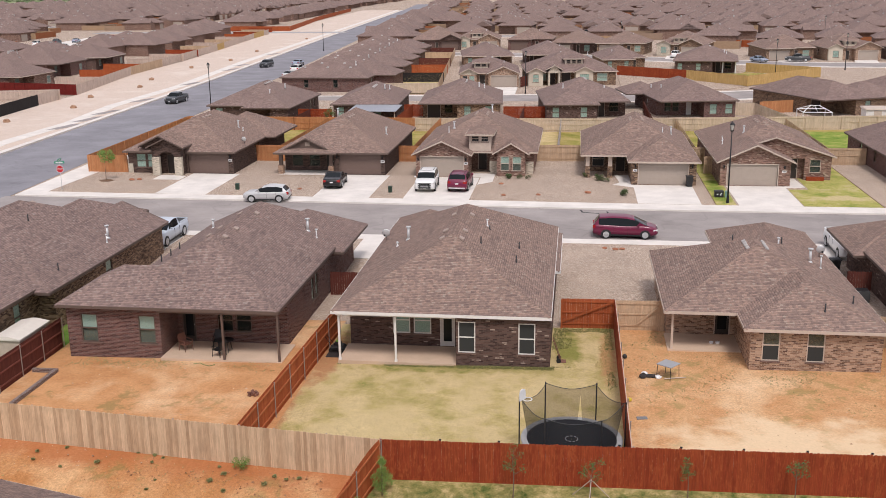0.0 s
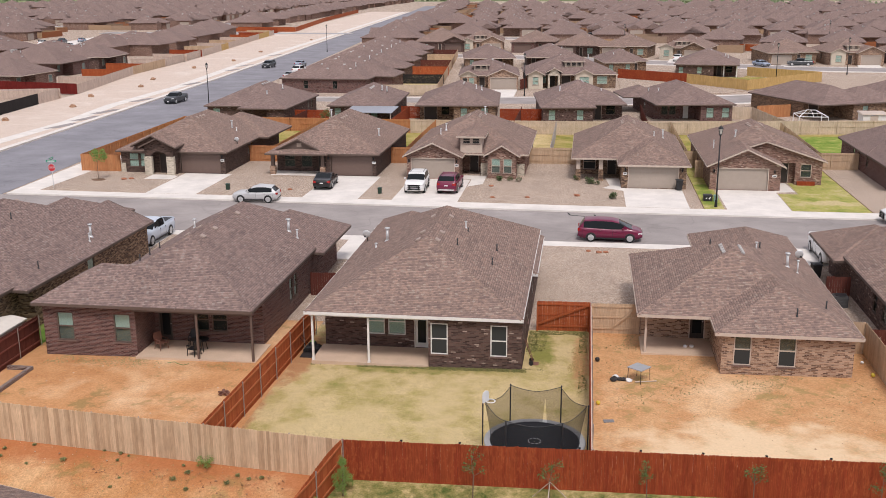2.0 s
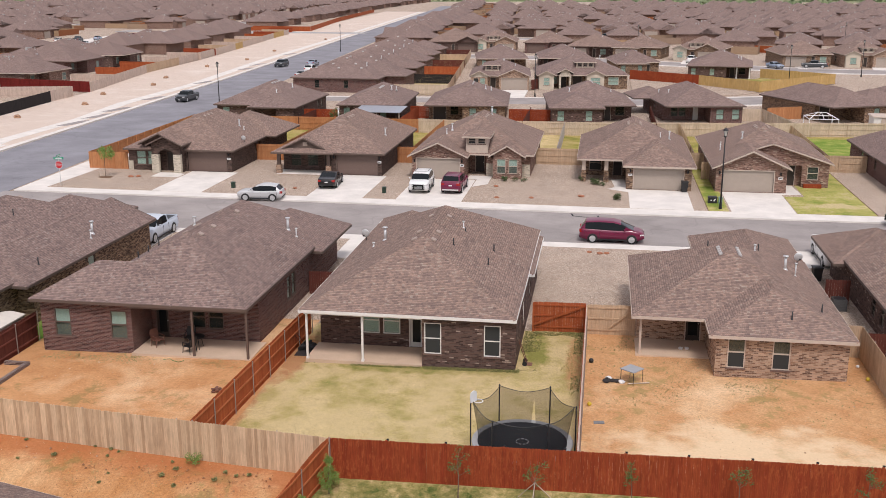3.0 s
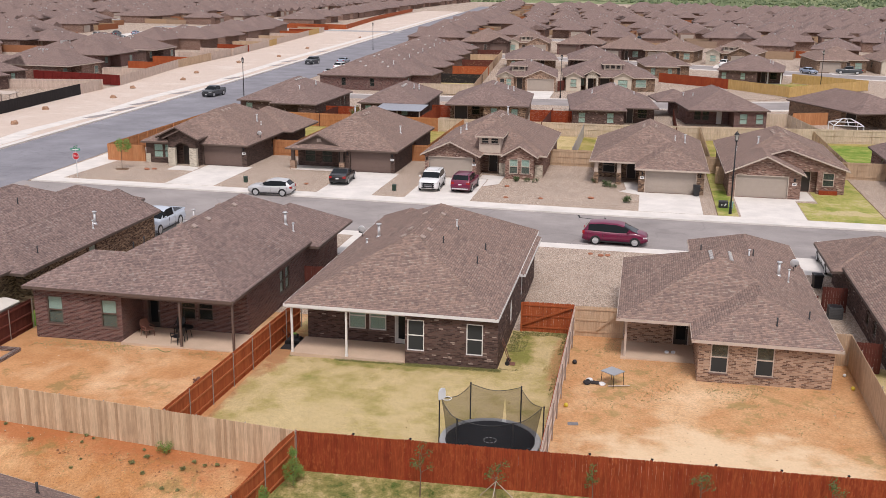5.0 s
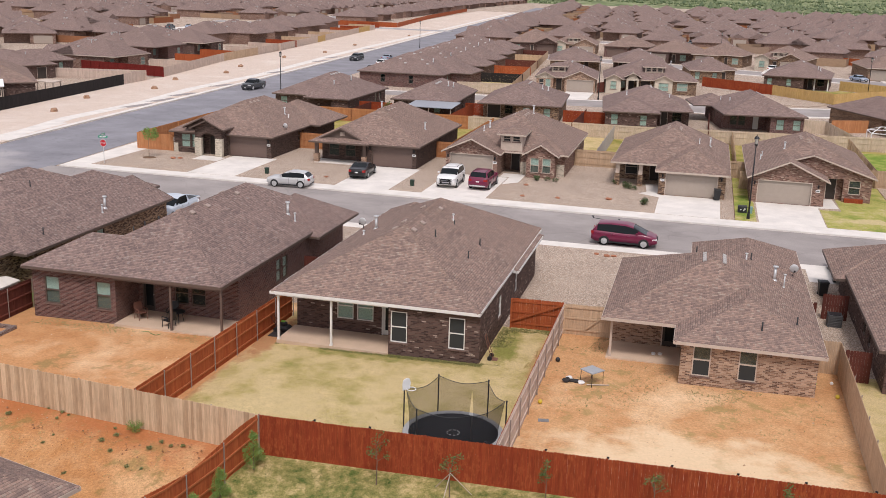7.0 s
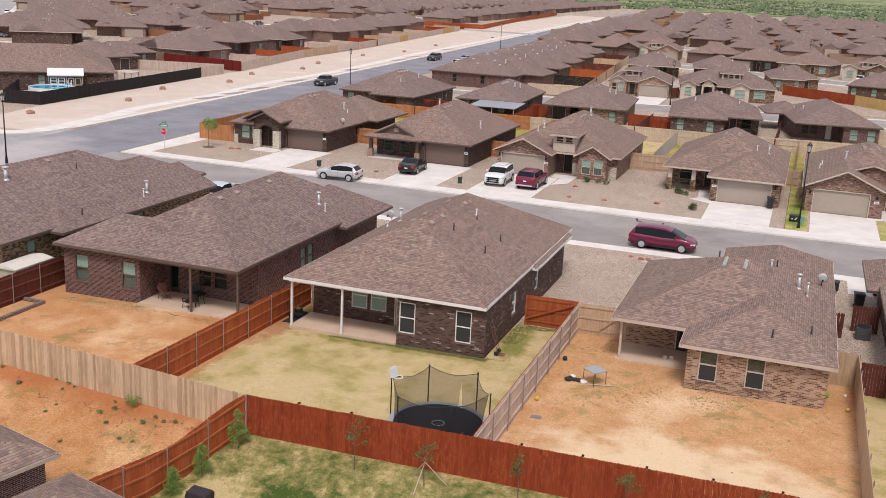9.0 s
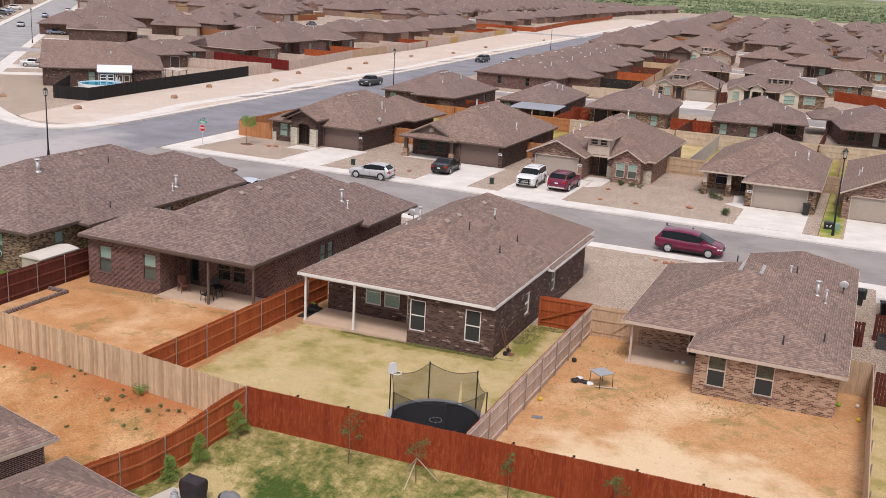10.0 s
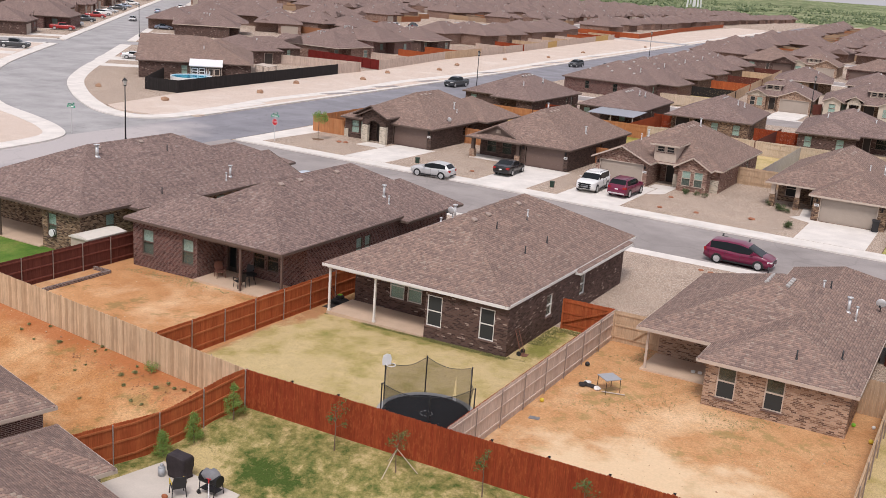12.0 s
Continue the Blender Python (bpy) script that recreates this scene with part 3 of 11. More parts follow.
def sheet(bm, x0, x1, y0, y1, z, step=3.0, skirt=0.2):
    """A lot or slab: a top that follows the ground, with a skirt down to the base sheet."""
    nx, ny = max(1, int((x1 - x0) / step)), max(1, int((y1 - y0) / step))
    grid = [[bm.verts.new((x0 + (x1 - x0) * i / nx, y0 + (y1 - y0) * j / ny, z + g(x0 + (x1 - x0) * i / nx, y0 + (y1 - y0) * j / ny))) for i in range(nx + 1)] for j in range(ny + 1)]
    for j in range(ny):
        for i in range(nx):
            bm.faces.new((grid[j][i], grid[j][i + 1], grid[j + 1][i + 1], grid[j + 1][i]))
    rim = [grid[0][i] for i in range(nx + 1)] + [grid[j][nx] for j in range(1, ny + 1)] + [grid[ny][i] for i in range(nx - 1, -1, -1)] + [grid[j][0] for j in range(ny - 1, 0, -1)]
    low = [bm.verts.new((v.co.x, v.co.y, v.co.z - skirt)) for v in rim]
    for i in range(len(rim)):
        j = (i + 1) % len(rim)
        bm.faces.new((rim[j], rim[i], low[i], low[j]))


def slab(bm, pts, z0, z1):
    """A flat polygon with thickness."""
    top = [bm.verts.new((x, y, z1)) for x, y in pts]
    bot = [bm.verts.new((x, y, z0)) for x, y in pts]
    bm.faces.new(top)
    n = len(pts)
    for i in range(n):
        bm.faces.new((top[i], bot[i], bot[(i + 1) % n], top[(i + 1) % n]))
    bmesh.ops.recalc_face_normals(bm, faces=bm.faces)


def ribbon(bm, line, half, z0, z1):
    """A road or walk of a given half width along a line."""
    left, right = [], []
    for i, p in enumerate(line):
        a, b = Vector(line[max(0, i - 1)]), Vector(line[min(len(line) - 1, i + 1)])
        d = (b - a).normalized()
        nrm = Vector((-d.y, d.x))
        left.append(Vector(p) + half * nrm)
        right.append(Vector(p) - half * nrm)
    for i in range(len(line) - 1):
        q = [left[i], right[i], right[i + 1], left[i + 1]]
        top = [bm.verts.new((v.x, v.y, z1)) for v in q]
        bm.faces.new(top)
        for a, b in ((0, 3), (1, 2)):
            lo = [bm.verts.new((q[k].x, q[k].y, z0)) for k in (a, b)]
            bm.faces.new((top[a], top[b], lo[1], lo[0]))
        for a, b, there in ((0, 1, i == 0), (2, 3, i == len(line) - 2)):
            if there:
                lo = [bm.verts.new((q[k].x, q[k].y, z0)) for k in (a, b)]
                bm.faces.new((top[a], top[b], lo[1], lo[0]))
    bmesh.ops.recalc_face_normals(bm, faces=bm.faces)


def smooth_line(pts, step=8):
    """A rounded line through the given corners."""
    out = []
    p = [pts[0], *pts, pts[-1]]
    for a, b, c, d in zip(p, p[1:], p[2:], p[3:]):
        for i in range(step):
            u = i / step
            out.append(tuple(0.5 * (2 * b[k] + (c[k] - a[k]) * u + (2 * a[k] - 5 * b[k] + 4 * c[k] - d[k]) * u * u + (3 * b[k] - a[k] - 3 * c[k] + d[k]) * u ** 3) for k in (0, 1)))
    return out + [tuple(pts[-1])]


# ---- house kit ----
def on_side(rect, side):
    x0, x1, y0, y1 = rect
    return {"S": lambda s, d, z: (s, y0 - d, z), "N": lambda s, d, z: (s, y1 + d, z), "W": lambda s, d, z: (x0 - d, s, z), "E": lambda s, d, z: (x1 + d, s, z)}[side]


def sbox(bm, fn, s0, s1, d0, d1, z0, z1):
    a, b = fn(s0, d0, z0), fn(s1, d1, z1)
    box(bm, a[0], b[0], a[1], b[1], a[2], b[2])


def window(parent, fn, s0, s1, za, zb, trim, blind, label="", low=None):
    bm = bmesh.new()
    w = 0.06
    for a, b, c, d in ((s0, s0 + w, za, zb), (s1 - w, s1, za, zb), (s0 + w, s1 - w, za, za + w), (s0 + w, s1 - w, zb - w, zb), (s0 + w, s1 - w, (za + zb) / 2 - w / 2, (za + zb) / 2 + w / 2)):
        sbox(bm, fn, a, b, -0.11, -0.03, c, d)
    win = part("window", bm, trim, parent, label)
    zm = (za + zb) / 2
    for c, d, back in ((za + w, zm - w / 2, low or blind), (zm + w / 2, zb - w, blind)):
        bm = bmesh.new()
        sbox(bm, fn, s0 + w, s1 - w, -0.082, -0.074, c, d)
        part("pane", bm, M["glass"], win).visible_shadow = False
        bm = bmesh.new()
        near_ = 0.066 if back == M["screen"] else 0.0
        # screen, blind, curtain, or a dark sheet standing in for the unlit room
        sbox(bm, fn, s0 + w, s1 - w, -0.13 + near_, -0.118 + near_, c, d)
        part("screen" if near_ else "blind", bm, back, win)
    bm = bmesh.new()
    sbox(bm, fn, s0 - 0.06, s1 + 0.06, -0.1, 0.05, za - 0.075, za)
    part("sill", bm, M["sill_brick"], win)
    return win


def door(parent, fn, s0, s1, z0, zb, mat, trim, lite=False):
    bm = bmesh.new()
    for a, b, c, d in ((s0, s0 + 0.06, z0, zb), (s1 - 0.06, s1, z0, zb), (s0 + 0.06, s1 - 0.06, zb - 0.06, zb)):
        sbox(bm, fn, a, b, -0.14, 0.0, c, d)
    dr = part("door", bm, trim, parent)
    bm = bmesh.new()
    a, b = s0 + 0.06, s1 - 0.06
    sbox(bm, fn, a, b, -0.12, -0.08, z0, z0 + 0.28)
    sbox(bm, fn, a, b, -0.12, -0.08, zb - 0.2, zb - 0.06)
    sbox(bm, fn, a, a + 0.13, -0.12, -0.08, z0 + 0.28, zb - 0.2)
    sbox(bm, fn, b - 0.13, b, -0.12, -0.08, z0 + 0.28, zb - 0.2)
    if not lite:
        sbox(bm, fn, a + 0.13, b - 0.13, -0.115, -0.095, z0 + 0.28, zb - 0.2)
    leaf = part("leaf", bm, mat, dr)
    if lite:
        bm = bmesh.new()
        sbox(bm, fn, a + 0.13, b - 0.13, -0.105, -0.097, z0 + 0.28, zb - 0.2)
        part("pane", bm, M["car_glass"], dr)
    bm = bmesh.new()
    p = fn(b - 0.07, -0.05, z0 + 1.0)
    cyl(bm, p, fn(b - 0.07, -0.1, z0 + 1.0), 0.03)
    part("knob", bm, M["galv"], dr)
    return dr


def garage_door(parent, fn, s0, s1, z0, zb, mat, trim):
    bm = bmesh.new()
    for a, b, c, d in ((s0 - 0.08, s0, z0, zb + 0.08), (s1, s1 + 0.08, z0, zb + 0.08), (s0, s1, zb, zb + 0.08)):
        sbox(bm, fn, a, b, -0.2, 0.015, c, d)
    gd = part("garage_door", bm, trim, parent)
    rows, cols = 4, 8
    h, w = (zb - z0) / rows, (s1 - s0) / cols
    for r in range(rows):
        bm = bmesh.new()
        sbox(bm, fn, s0, s1, -0.18, -0.14, z0 + r * h + 0.002, z0 + (r + 1) * h - 0.002)
        for c in range(cols):
            sbox(bm, fn, s0 + c * w + 0.07, s0 + (c + 1) * w - 0.07, -0.14, -0.135, z0 + r * h + 0.09, z0 + (r + 1) * h - 0.09)
        part("panel", bm, mat, gd)
    return gd


def walls(parent, rect, z0, z1, mat, openings=None, sides="SENW", th=0.22, name="wall", label=""):
    """Brick walls of one block with real openings; windows and doors are set into them."""
    openings = openings or {}
    bm = bmesh.new()
    x0, x1, y0, y1 = rect
    for side in sides:
        fn = on_side(rect, side)
        a, b = (x0, x1) if side in "SN" else (y0 + (th if "S" in sides else 0), y1 - (th if "N" in sides else 0))
        ops = openings.get(side, [])
        ss = sorted({a, b, *((a + th, b - th) if side in "SN" else ())} | {v for o in ops for v in o[:2]})
        zs = sorted({z0, z1} | {v for o in ops for v in o[2:4] if z0 < v < z1})
        for s0, s1 in zip(ss, ss[1:]):
            for c0, c1 in zip(zs, zs[1:]):
                sm, cm = (s0 + s1) / 2, (c0 + c1) / 2
                if not any(o[0] < sm < o[1] and o[2] < cm < o[3] for o in ops):
                    sbox(bm, fn, s0, s1, -th, 0, c0, c1)
    bmesh.ops.remove_doubles(bm, verts=bm.verts, dist=0.0005)
    bm.verts.index_update()
    seen = {}
    for f in bm.faces:
        seen.setdefault(tuple(sorted(v.index for v in f.verts)), []).append(f)
    bmesh.ops.delete(bm, geom=[f for fs in seen.values() if len(fs) > 1 for f in fs], context="FACES")
    bmesh.ops.recalc_face_normals(bm, faces=bm.faces)
    w = part(name, bm, mat, parent, label)
    for side, ops in openings.items():
        fn = on_side(rect, side)
        for o in ops:
            kind, more = o[4], o[5:] if len(o) > 5 else ()
            if kind == "win":
                window(parent, fn, o[0], o[1], o[2], o[3], *(more or (M["trim_white"], M["blind_green"])))
            elif kind == "door":
                door(parent, fn, o[0], o[1], o[2], o[3], *(more or (M["door_dark"], M["trim_tan"])))
            elif kind == "garage":
                garage_door(parent, fn, o[0], o[1], o[2], o[3], *(more or (M["garage_tan"], M["trim_tan"])))
    return w


def roof_block(bm, x0, x1, y0, y1, ze, p, axis="", ends="hh", t=0.16, open_ends=False):
    """One hipped or gabled roof body, eave line given; 'h' hip or 'g' gable at its low and high end; open gables show the wall under them."""
    if not axis:
        axis = "y" if (y1 - y0) >= (x1 - x0) else "x"
    half = (x1 - x0) / 2 if axis == "y" else (y1 - y0) / 2
    lo, hi = (y0, y1) if axis == "y" else (x0, x1)
    zr = ze + half * p
    ra, rb = lo + (half if ends[0] == "h" else 0), hi - (half if ends[1] == "h" else 0)
    mid = (x0 + x1) / 2 if axis == "y" else (y0 + y1) / 2
    if rb < ra:
        ra = rb = (ra + rb) / 2
    R = [(mid, ra, zr), (mid, rb, zr)] if axis == "y" else [(ra, mid, zr), (rb, mid, zr)]
    c = [bm.verts.new(v) for v in ((x0, y0, ze), (x1, y0, ze), (x1, y1, ze), (x0, y1, ze))]
    d = [bm.verts.new((v.co.x, v.co.y, ze - t)) for v in c]
    r0, r1 = bm.verts.new(R[0]), bm.verts.new(R[1])
    if axis == "y":
        fs = [(c[0], c[1], r0), (c[1], c[2], r1, r0), (c[2], c[3], r1), (c[3], c[0], r0, r1)]
    else:
        fs = [(c[0], c[1], r1, r0), (c[1], c[2], r1), (c[2], c[3], r0, r1), (c[3], c[0], r0)]
    k0, k1 = (0, 2) if axis == "y" else (3, 1)
    bare = [k for k, e in ((k0, ends[0]), (k1, ends[1])) if e == "g" and open_ends]
    for i, q in enumerate(fs):
        if i not in bare:
            bm.faces.new(q)
    for i in range(4):
        if i not in bare:
            bm.faces.new((c[i], d[i], d[(i + 1) % 4], c[(i + 1) % 4]))
    if bare:
        # soffit kept behind the gable wall
        q = [v.co.copy() for v in d]
        for k in bare:
            for j in (k, (k + 1) % 4):
                q[j] += {0: Vector((0, 0.6, 0)), 1: Vector((-0.6, 0, 0)), 2: Vector((0, -0.6, 0)), 3: Vector((0.6, 0, 0))}[k]
        d = [bm.verts.new(v) for v in q]
    bm.faces.new(d[::-1])


def fascia_block(bm, x0, x1, y0, y1, ze, p, axis="", ends="hh", t=0.16):
    """Boards round the eaves of one roof body, sloped up its gables."""
    if not axis:
        axis = "y" if (y1 - y0) >= (x1 - x0) else "x"
    w, up, dn = 0.03, 0.012, t + 0.02
    gable = [axis == "y" and ends[0] == "g", axis == "x" and ends[1] == "g", axis == "y" and ends[1] == "g", axis == "x" and ends[0] == "g"]
    ins = [(x0 - 0.002, y0 - 0.002), (x1 + 0.002, y0 - 0.002), (x1 + 0.002, y1 + 0.002), (x0 - 0.002, y1 + 0.002)]
    out = [(x0 - w, y0 - w), (x1 + w, y0 - w), (x1 + w, y1 + w), (x0 - w, y1 + w)]
    V = {}

    def vert(k, i, z):
        if (k, i, z) not in V:
            V[k, i, z] = bm.verts.new((*(ins, out)[k][i], z))
        return V[k, i, z]

    za, zb = ze - dn, ze - up
    for i in range(4):
        j = (i + 1) % 4
        if gable[i]:
            (ax, ay), (bx, by) = ins[i], ins[j]
            (cx, cy), (dx, dy) = out[i], out[j]
            h = math.hypot(bx - ax, by - ay) / 2 * p
            ring = []
            for (px, py), (qx, qy) in (((ax, ay), (bx, by)), ((cx, cy), (dx, dy))):
                mx, my = (px + qx) / 2, (py + qy) / 2
                ring.append([bm.verts.new(v) for v in ((px, py, ze - 0.13), (mx, my, ze + h - 0.13), (qx, qy, ze - 0.13), (qx, qy, ze + 0.02), (mx, my, ze + h + 0.02), (px, py, ze + 0.02))])
            a, b = ring
            for q in ((0, 1, 4, 5), (1, 2, 3, 4)):
                bm.faces.new([a[k] for k in q])
                bm.faces.new([b[k] for k in q])
            for k in range(6):
                bm.faces.new((a[k], a[(k + 1) % 6], b[(k + 1) % 6], b[k]))
            continue
        bm.faces.new((vert(1, i, za), vert(1, j, za), vert(1, j, zb), vert(1, i, zb)))
        bm.faces.new((vert(0, i, za), vert(0, j, za), vert(1, j, za), vert(1, i, za)))
        bm.faces.new((vert(0, i, zb), vert(0, j, zb), vert(1, j, zb), vert(1, i, zb)))
    bmesh.ops.recalc_face_normals(bm, faces=bm.faces)


def roofs(parent, blocks, trim, label="", shingle=None, caps=True):
    """The roof bodies of a house, each with its eave boards and ridge cap."""
    first = None
    for k, b in enumerate(blocks):
        # later bodies sit a hair inside the first, so that no two slopes share a plane
        e = 0.014 * k
        b = (b[0] + e, b[1] - e, b[2] + e, b[3] - e, b[4] - 0.004 * k, *b[5:])
        bm = bmesh.new()
        roof_block(bm, *b, open_ends=True)
        r = part("roof", bm, shingle or M["shingle"], parent, label if first is None else "")
        first = first or r
        bm = bmesh.new()
        fascia_block(bm, *b)
        part("fascia", bm, trim, r)
        x0, x1, y0, y1, ze, p = b[:6]
        axis = b[6] if len(b) > 6 and b[6] else ("y" if (y1 - y0) >= (x1 - x0) else "x")
        ends = b[7] if len(b) > 7 else "hh"
        half = (x1 - x0) / 2 if axis == "y" else (y1 - y0) / 2
        lo, hi = (y0, y1) if axis == "y" else (x0, x1)
        ra, rb = lo + (half if ends[0] == "h" else 0), hi - (half if ends[1] == "h" else 0)
        if caps:
            # overlapping cap shingles along each hip
            rm = ((x0 + x1) / 2, (ra + rb) / 2) if axis == "y" else ((ra + rb) / 2, (y0 + y1) / 2)
            for cx_, cy_ in ((x0, y0), (x1, y0), (x1, y1), (x0, y1)):
                low_end = (cy_ == y0) if axis == "y" else (cx_ == x0)
                if (ends[0] if low_end else ends[1]) != "h":
                    continue
                if rb < ra:
                    tip = Vector((*rm, ze + half * p))
                else:
                    e_ = ra if low_end else rb
                    tip = Vector(((x0 + x1) / 2, e_, ze + half * p) if axis == "y" else (e_, (y0 + y1) / 2, ze + half * p))
                foot = Vector((cx_, cy_, ze))
                run = Vector((tip.x - foot.x, tip.y - foot.y, 0)).normalized()
                sd = Vector((-run.y, run.x, 0)) * 0.14
                drop = Vector((0, 0, -0.14 * p * 0.7))
                bm = bmesh.new()
                loft(bm, [[c_ + sd + drop + Vector((0, 0, u)) for u in (0.002,)] + [c_ + Vector((0, 0, 0.022))] + [c_ - sd + drop + Vector((0, 0, 0.002))] + [c_ + Vector((0, 0, -0.03))] for c_ in (foot.lerp(tip, 0.004), foot.lerp(tip, 0.995))])
                part("hip_cap", bm, shingle or M["shingle"], r)
        if rb - ra < 0.3 or not caps:
            continue
        mid, zr = ((x0 + x1) / 2 if axis == "y" else (y0 + y1) / 2), ze + half * p
        prof = [(-0.16, 0.02 - 0.16 * p), (0, 0.02), (0.16, 0.02 - 0.16 * p), (0.16, 0.004 - 0.16 * p), (0, 0.004), (-0.16, 0.004 - 0.16 * p)]
        bm = bmesh.new()
        loft(bm, [[(mid + s, e, zr + dz) if axis == "y" else (e, mid + s, zr + dz) for s, dz in prof] for e in (ra, rb)])
        part("ridge_cap", bm, shingle or M["shingle"], r)
    return first


def gable_wall(parent, side, s0, s1, at, z, p, mat, th=0.15, name="gable_wall", lift=0.14):
    """The brick triangle under a gable."""
    rect = (at, at, at, at)
    fn = on_side(rect, side)
    bm = bmesh.new()
    m = (s0 + s1) / 2
    h = (s1 - s0) / 2 * p
    v = [bm.verts.new(fn(s, d, zz)) for d in (0.004, -th) for s, zz in ((s0, z - 0.16), (s1, z - 0.16), (s1, z + lift), (m, z + lift + h), (s0, z + lift))]
    bm.faces.new(v[:5])
    bm.faces.new(v[9:4:-1])
    for i in range(5):
        bm.faces.new((v[i], v[i + 5], v[(i + 1) % 5 + 5], v[(i + 1) % 5]))
    bmesh.ops.recalc_face_normals(bm, faces=bm.faces)
    return part(name, bm, mat, parent)


def ridge_vent(parent, x, y, z, p, side, k=0.8):
    """A low box vent on a roof slope; side: the way the slope faces."""
    bm = bmesh.new()
    box(bm, -0.24 * k, 0.24 * k, -0.2 * k, 0.2 * k, 0.0, 0.13)
    bmesh.ops.bevel(bm, geom=[e for e in bm.edges], offset=0.03, segments=1, affect="EDGES")
    a = math.atan(p)
    turn = {"W": Matrix.Rotation(-a, 4, "Y") @ Matrix.Rotation(radians(90), 4, "Z"), "E": Matrix.Rotation(a, 4, "Y") @ Matrix.Rotation(radians(90), 4, "Z"), "S": Matrix.Rotation(a, 4, "X"), "N": Matrix.Rotation(-a, 4, "X")}[side]
    bmesh.ops.transform(bm, matrix=Matrix.Translation((x, y, z - 0.02)) @ turn, verts=bm.verts)
    return part("roof_vent", bm, M["vent_brown"], parent)


def flue(parent, x, y, z, h, r, mat, cap=True):
    bm = bmesh.new()
    cyl(bm, (x, y, z - 0.25), (x, y, z + h), r)
    cyl(bm, (x, y, z - 0.12), (x, y, z + 0.06), r * 2.4, r * 1.2)
    if cap:
        cyl(bm, (x, y, z + h + 0.03), (x, y, z + h + 0.09), r * 2.0, r * 1.8)
        cyl(bm, (x, y, z + h - 0.02), (x, y, z + h + 0.04), r * 0.7)
    return part("vent_pipe", bm, mat, parent, "", "", True)


# ---- fences ----
PICKET = {}


def picket_mesh(mat, w=0.1425, h=1.83, th=0.018):
    key = (mat.name, w, h)
    if key not in PICKET:
        bm = bmesh.new()
        c = 0.03
        prof = [(-w / 2, 0), (w / 2, 0), (w / 2, h - c), (w / 2 - c, h), (-w / 2 + c, h), (-w / 2, h - c)]
        f = [bm.verts.new((x, -th / 2, z)) for x, z in prof]
        b = [bm.verts.new((x, th / 2, z)) for x, z in prof]
        bm.faces.new(f)
        bm.faces.new(b[::-1])
        for i in range(6):
            j = (i + 1) % 6
            bm.faces.new((f[j], f[i], b[i], b[j]))
        bmesh.ops.recalc_face_normals(bm, faces=bm.faces)
        set_uv(bm)
        me = bpy.data.meshes.new("picket")
        bm.to_mesh(me)
        bm.free()
        me.materials.append(mat)
        PICKET[key] = me
    return PICKET[key]


def fence(name, p0, p1, mat, label, rails=1, height=1.83, single=True, post=None, rail_mat=None, group="wooden yard fences", spacing=2.4):
    """A board fence: pickets, three rails and posts on one face (rails: 1 left of the run, -1 right)."""
    p0, p1 = Vector(p0), Vector(p1)
    d = p1 - p0
    L = d.length
    d.normalize()
    nrm = Vector((-d.y, d.x)) * rails
    ob = thing(name, (p0.x, p0.y, g(*p0)), label, "fence", group)
    ang = math.atan2(d.y, d.x)
    rnd = random.Random(int(p0.x * 100) + int(p1.y * 10))
    n = max(1, int(L / 0.143))
    if single:
        me = picket_mesh(mat, 0.1412, height + 0.05)
        for i in range(n):
            s = (i + 0.5) * L / n
            pk = new("picket", me)
            pk.parent = ob
            x, y = d.x * s + nrm.x * 0.002 * (i % 2), d.y * s + nrm.y * 0.002 * (i % 2)
            pk.matrix_basis = Matrix.Translation((x, y, g(p0.x + x, p0.y + y) - ob.location.z - 0.05 + rnd.uniform(-0.012, 0.012))) @ Matrix.Rotation(ang + rnd.uniform(-0.02, 0.02), 4, "Z") @ Matrix.Rotation(rnd.uniform(-0.0015, 0.0015), 4, "Y")
    else:
        bm = bmesh.new()
        for i in range(n):
            s = (i + 0.5) * L / n
            x, y = p0.x + d.x * s, p0.y + d.y * s
            z = g(x, y) + rnd.uniform(-0.012, 0.012)
            a, b = d * 0.069, nrm * 0.009
            q = [(x - a.x, y - a.y), (x + a.x, y + a.y)]
            lo = [bm.verts.new((qx + sg * b.x, qy + sg * b.y, z)) for sg in (1, -1) for qx, qy in q]
            hi = [bm.verts.new((v.co.x, v.co.y, z + height)) for v in lo]
            for f4 in ((lo[0], lo[1], hi[1], hi[0]), (lo[3], lo[2], hi[2], hi[3]), (hi[0], hi[1], hi[3], hi[2]), (lo[1], lo[3], hi[3], hi[1]), (lo[2], lo[0], hi[0], hi[2])):
                bm.faces.new(f4)
        tagged(part("picket_run", bm, mat, ob), "", "", "", "stuff")
    for zr in (0.25, 0.95, 1.6):
        bm = bmesh.new()
        k = max(1, int(L / 2.4))
        rings = []
        for i in range(k + 1):
            a = p0 + d * (L * i / k)
            za = g(*a) + zr * height / 1.83
            rings.append([(a.x + nrm.x * o, a.y + nrm.y * o, za + dz) for o, dz in ((0.012, 0.0), (0.05, 0.0), (0.05, 0.085), (0.012, 0.085))])
        loft(bm, rings)
        part("rail", bm, rail_mat or mat, ob)
    k = max(1, round(L / spacing))
    for i in range(k + 1):
        q = p0 + d * (L * i / k) + nrm * 0.085
        z = g(*q)
        bm = bmesh.new()
        if post:
            cyl(bm, (q.x, q.y, z - 0.1), (q.x, q.y, z + height - 0.03), 0.027, None, 8)
            cyl(bm, (q.x, q.y, z + height - 0.03), (q.x, q.y, z + height + 0.0), 0.04, 0.02, 8)
        else:
            box(bm, q.x - 0.045, q.x + 0.045, q.y - 0.045, q.y + 0.045, z - 0.1, z + height - 0.03)
        part("post", bm, post or rail_mat or mat, ob)
    return ob


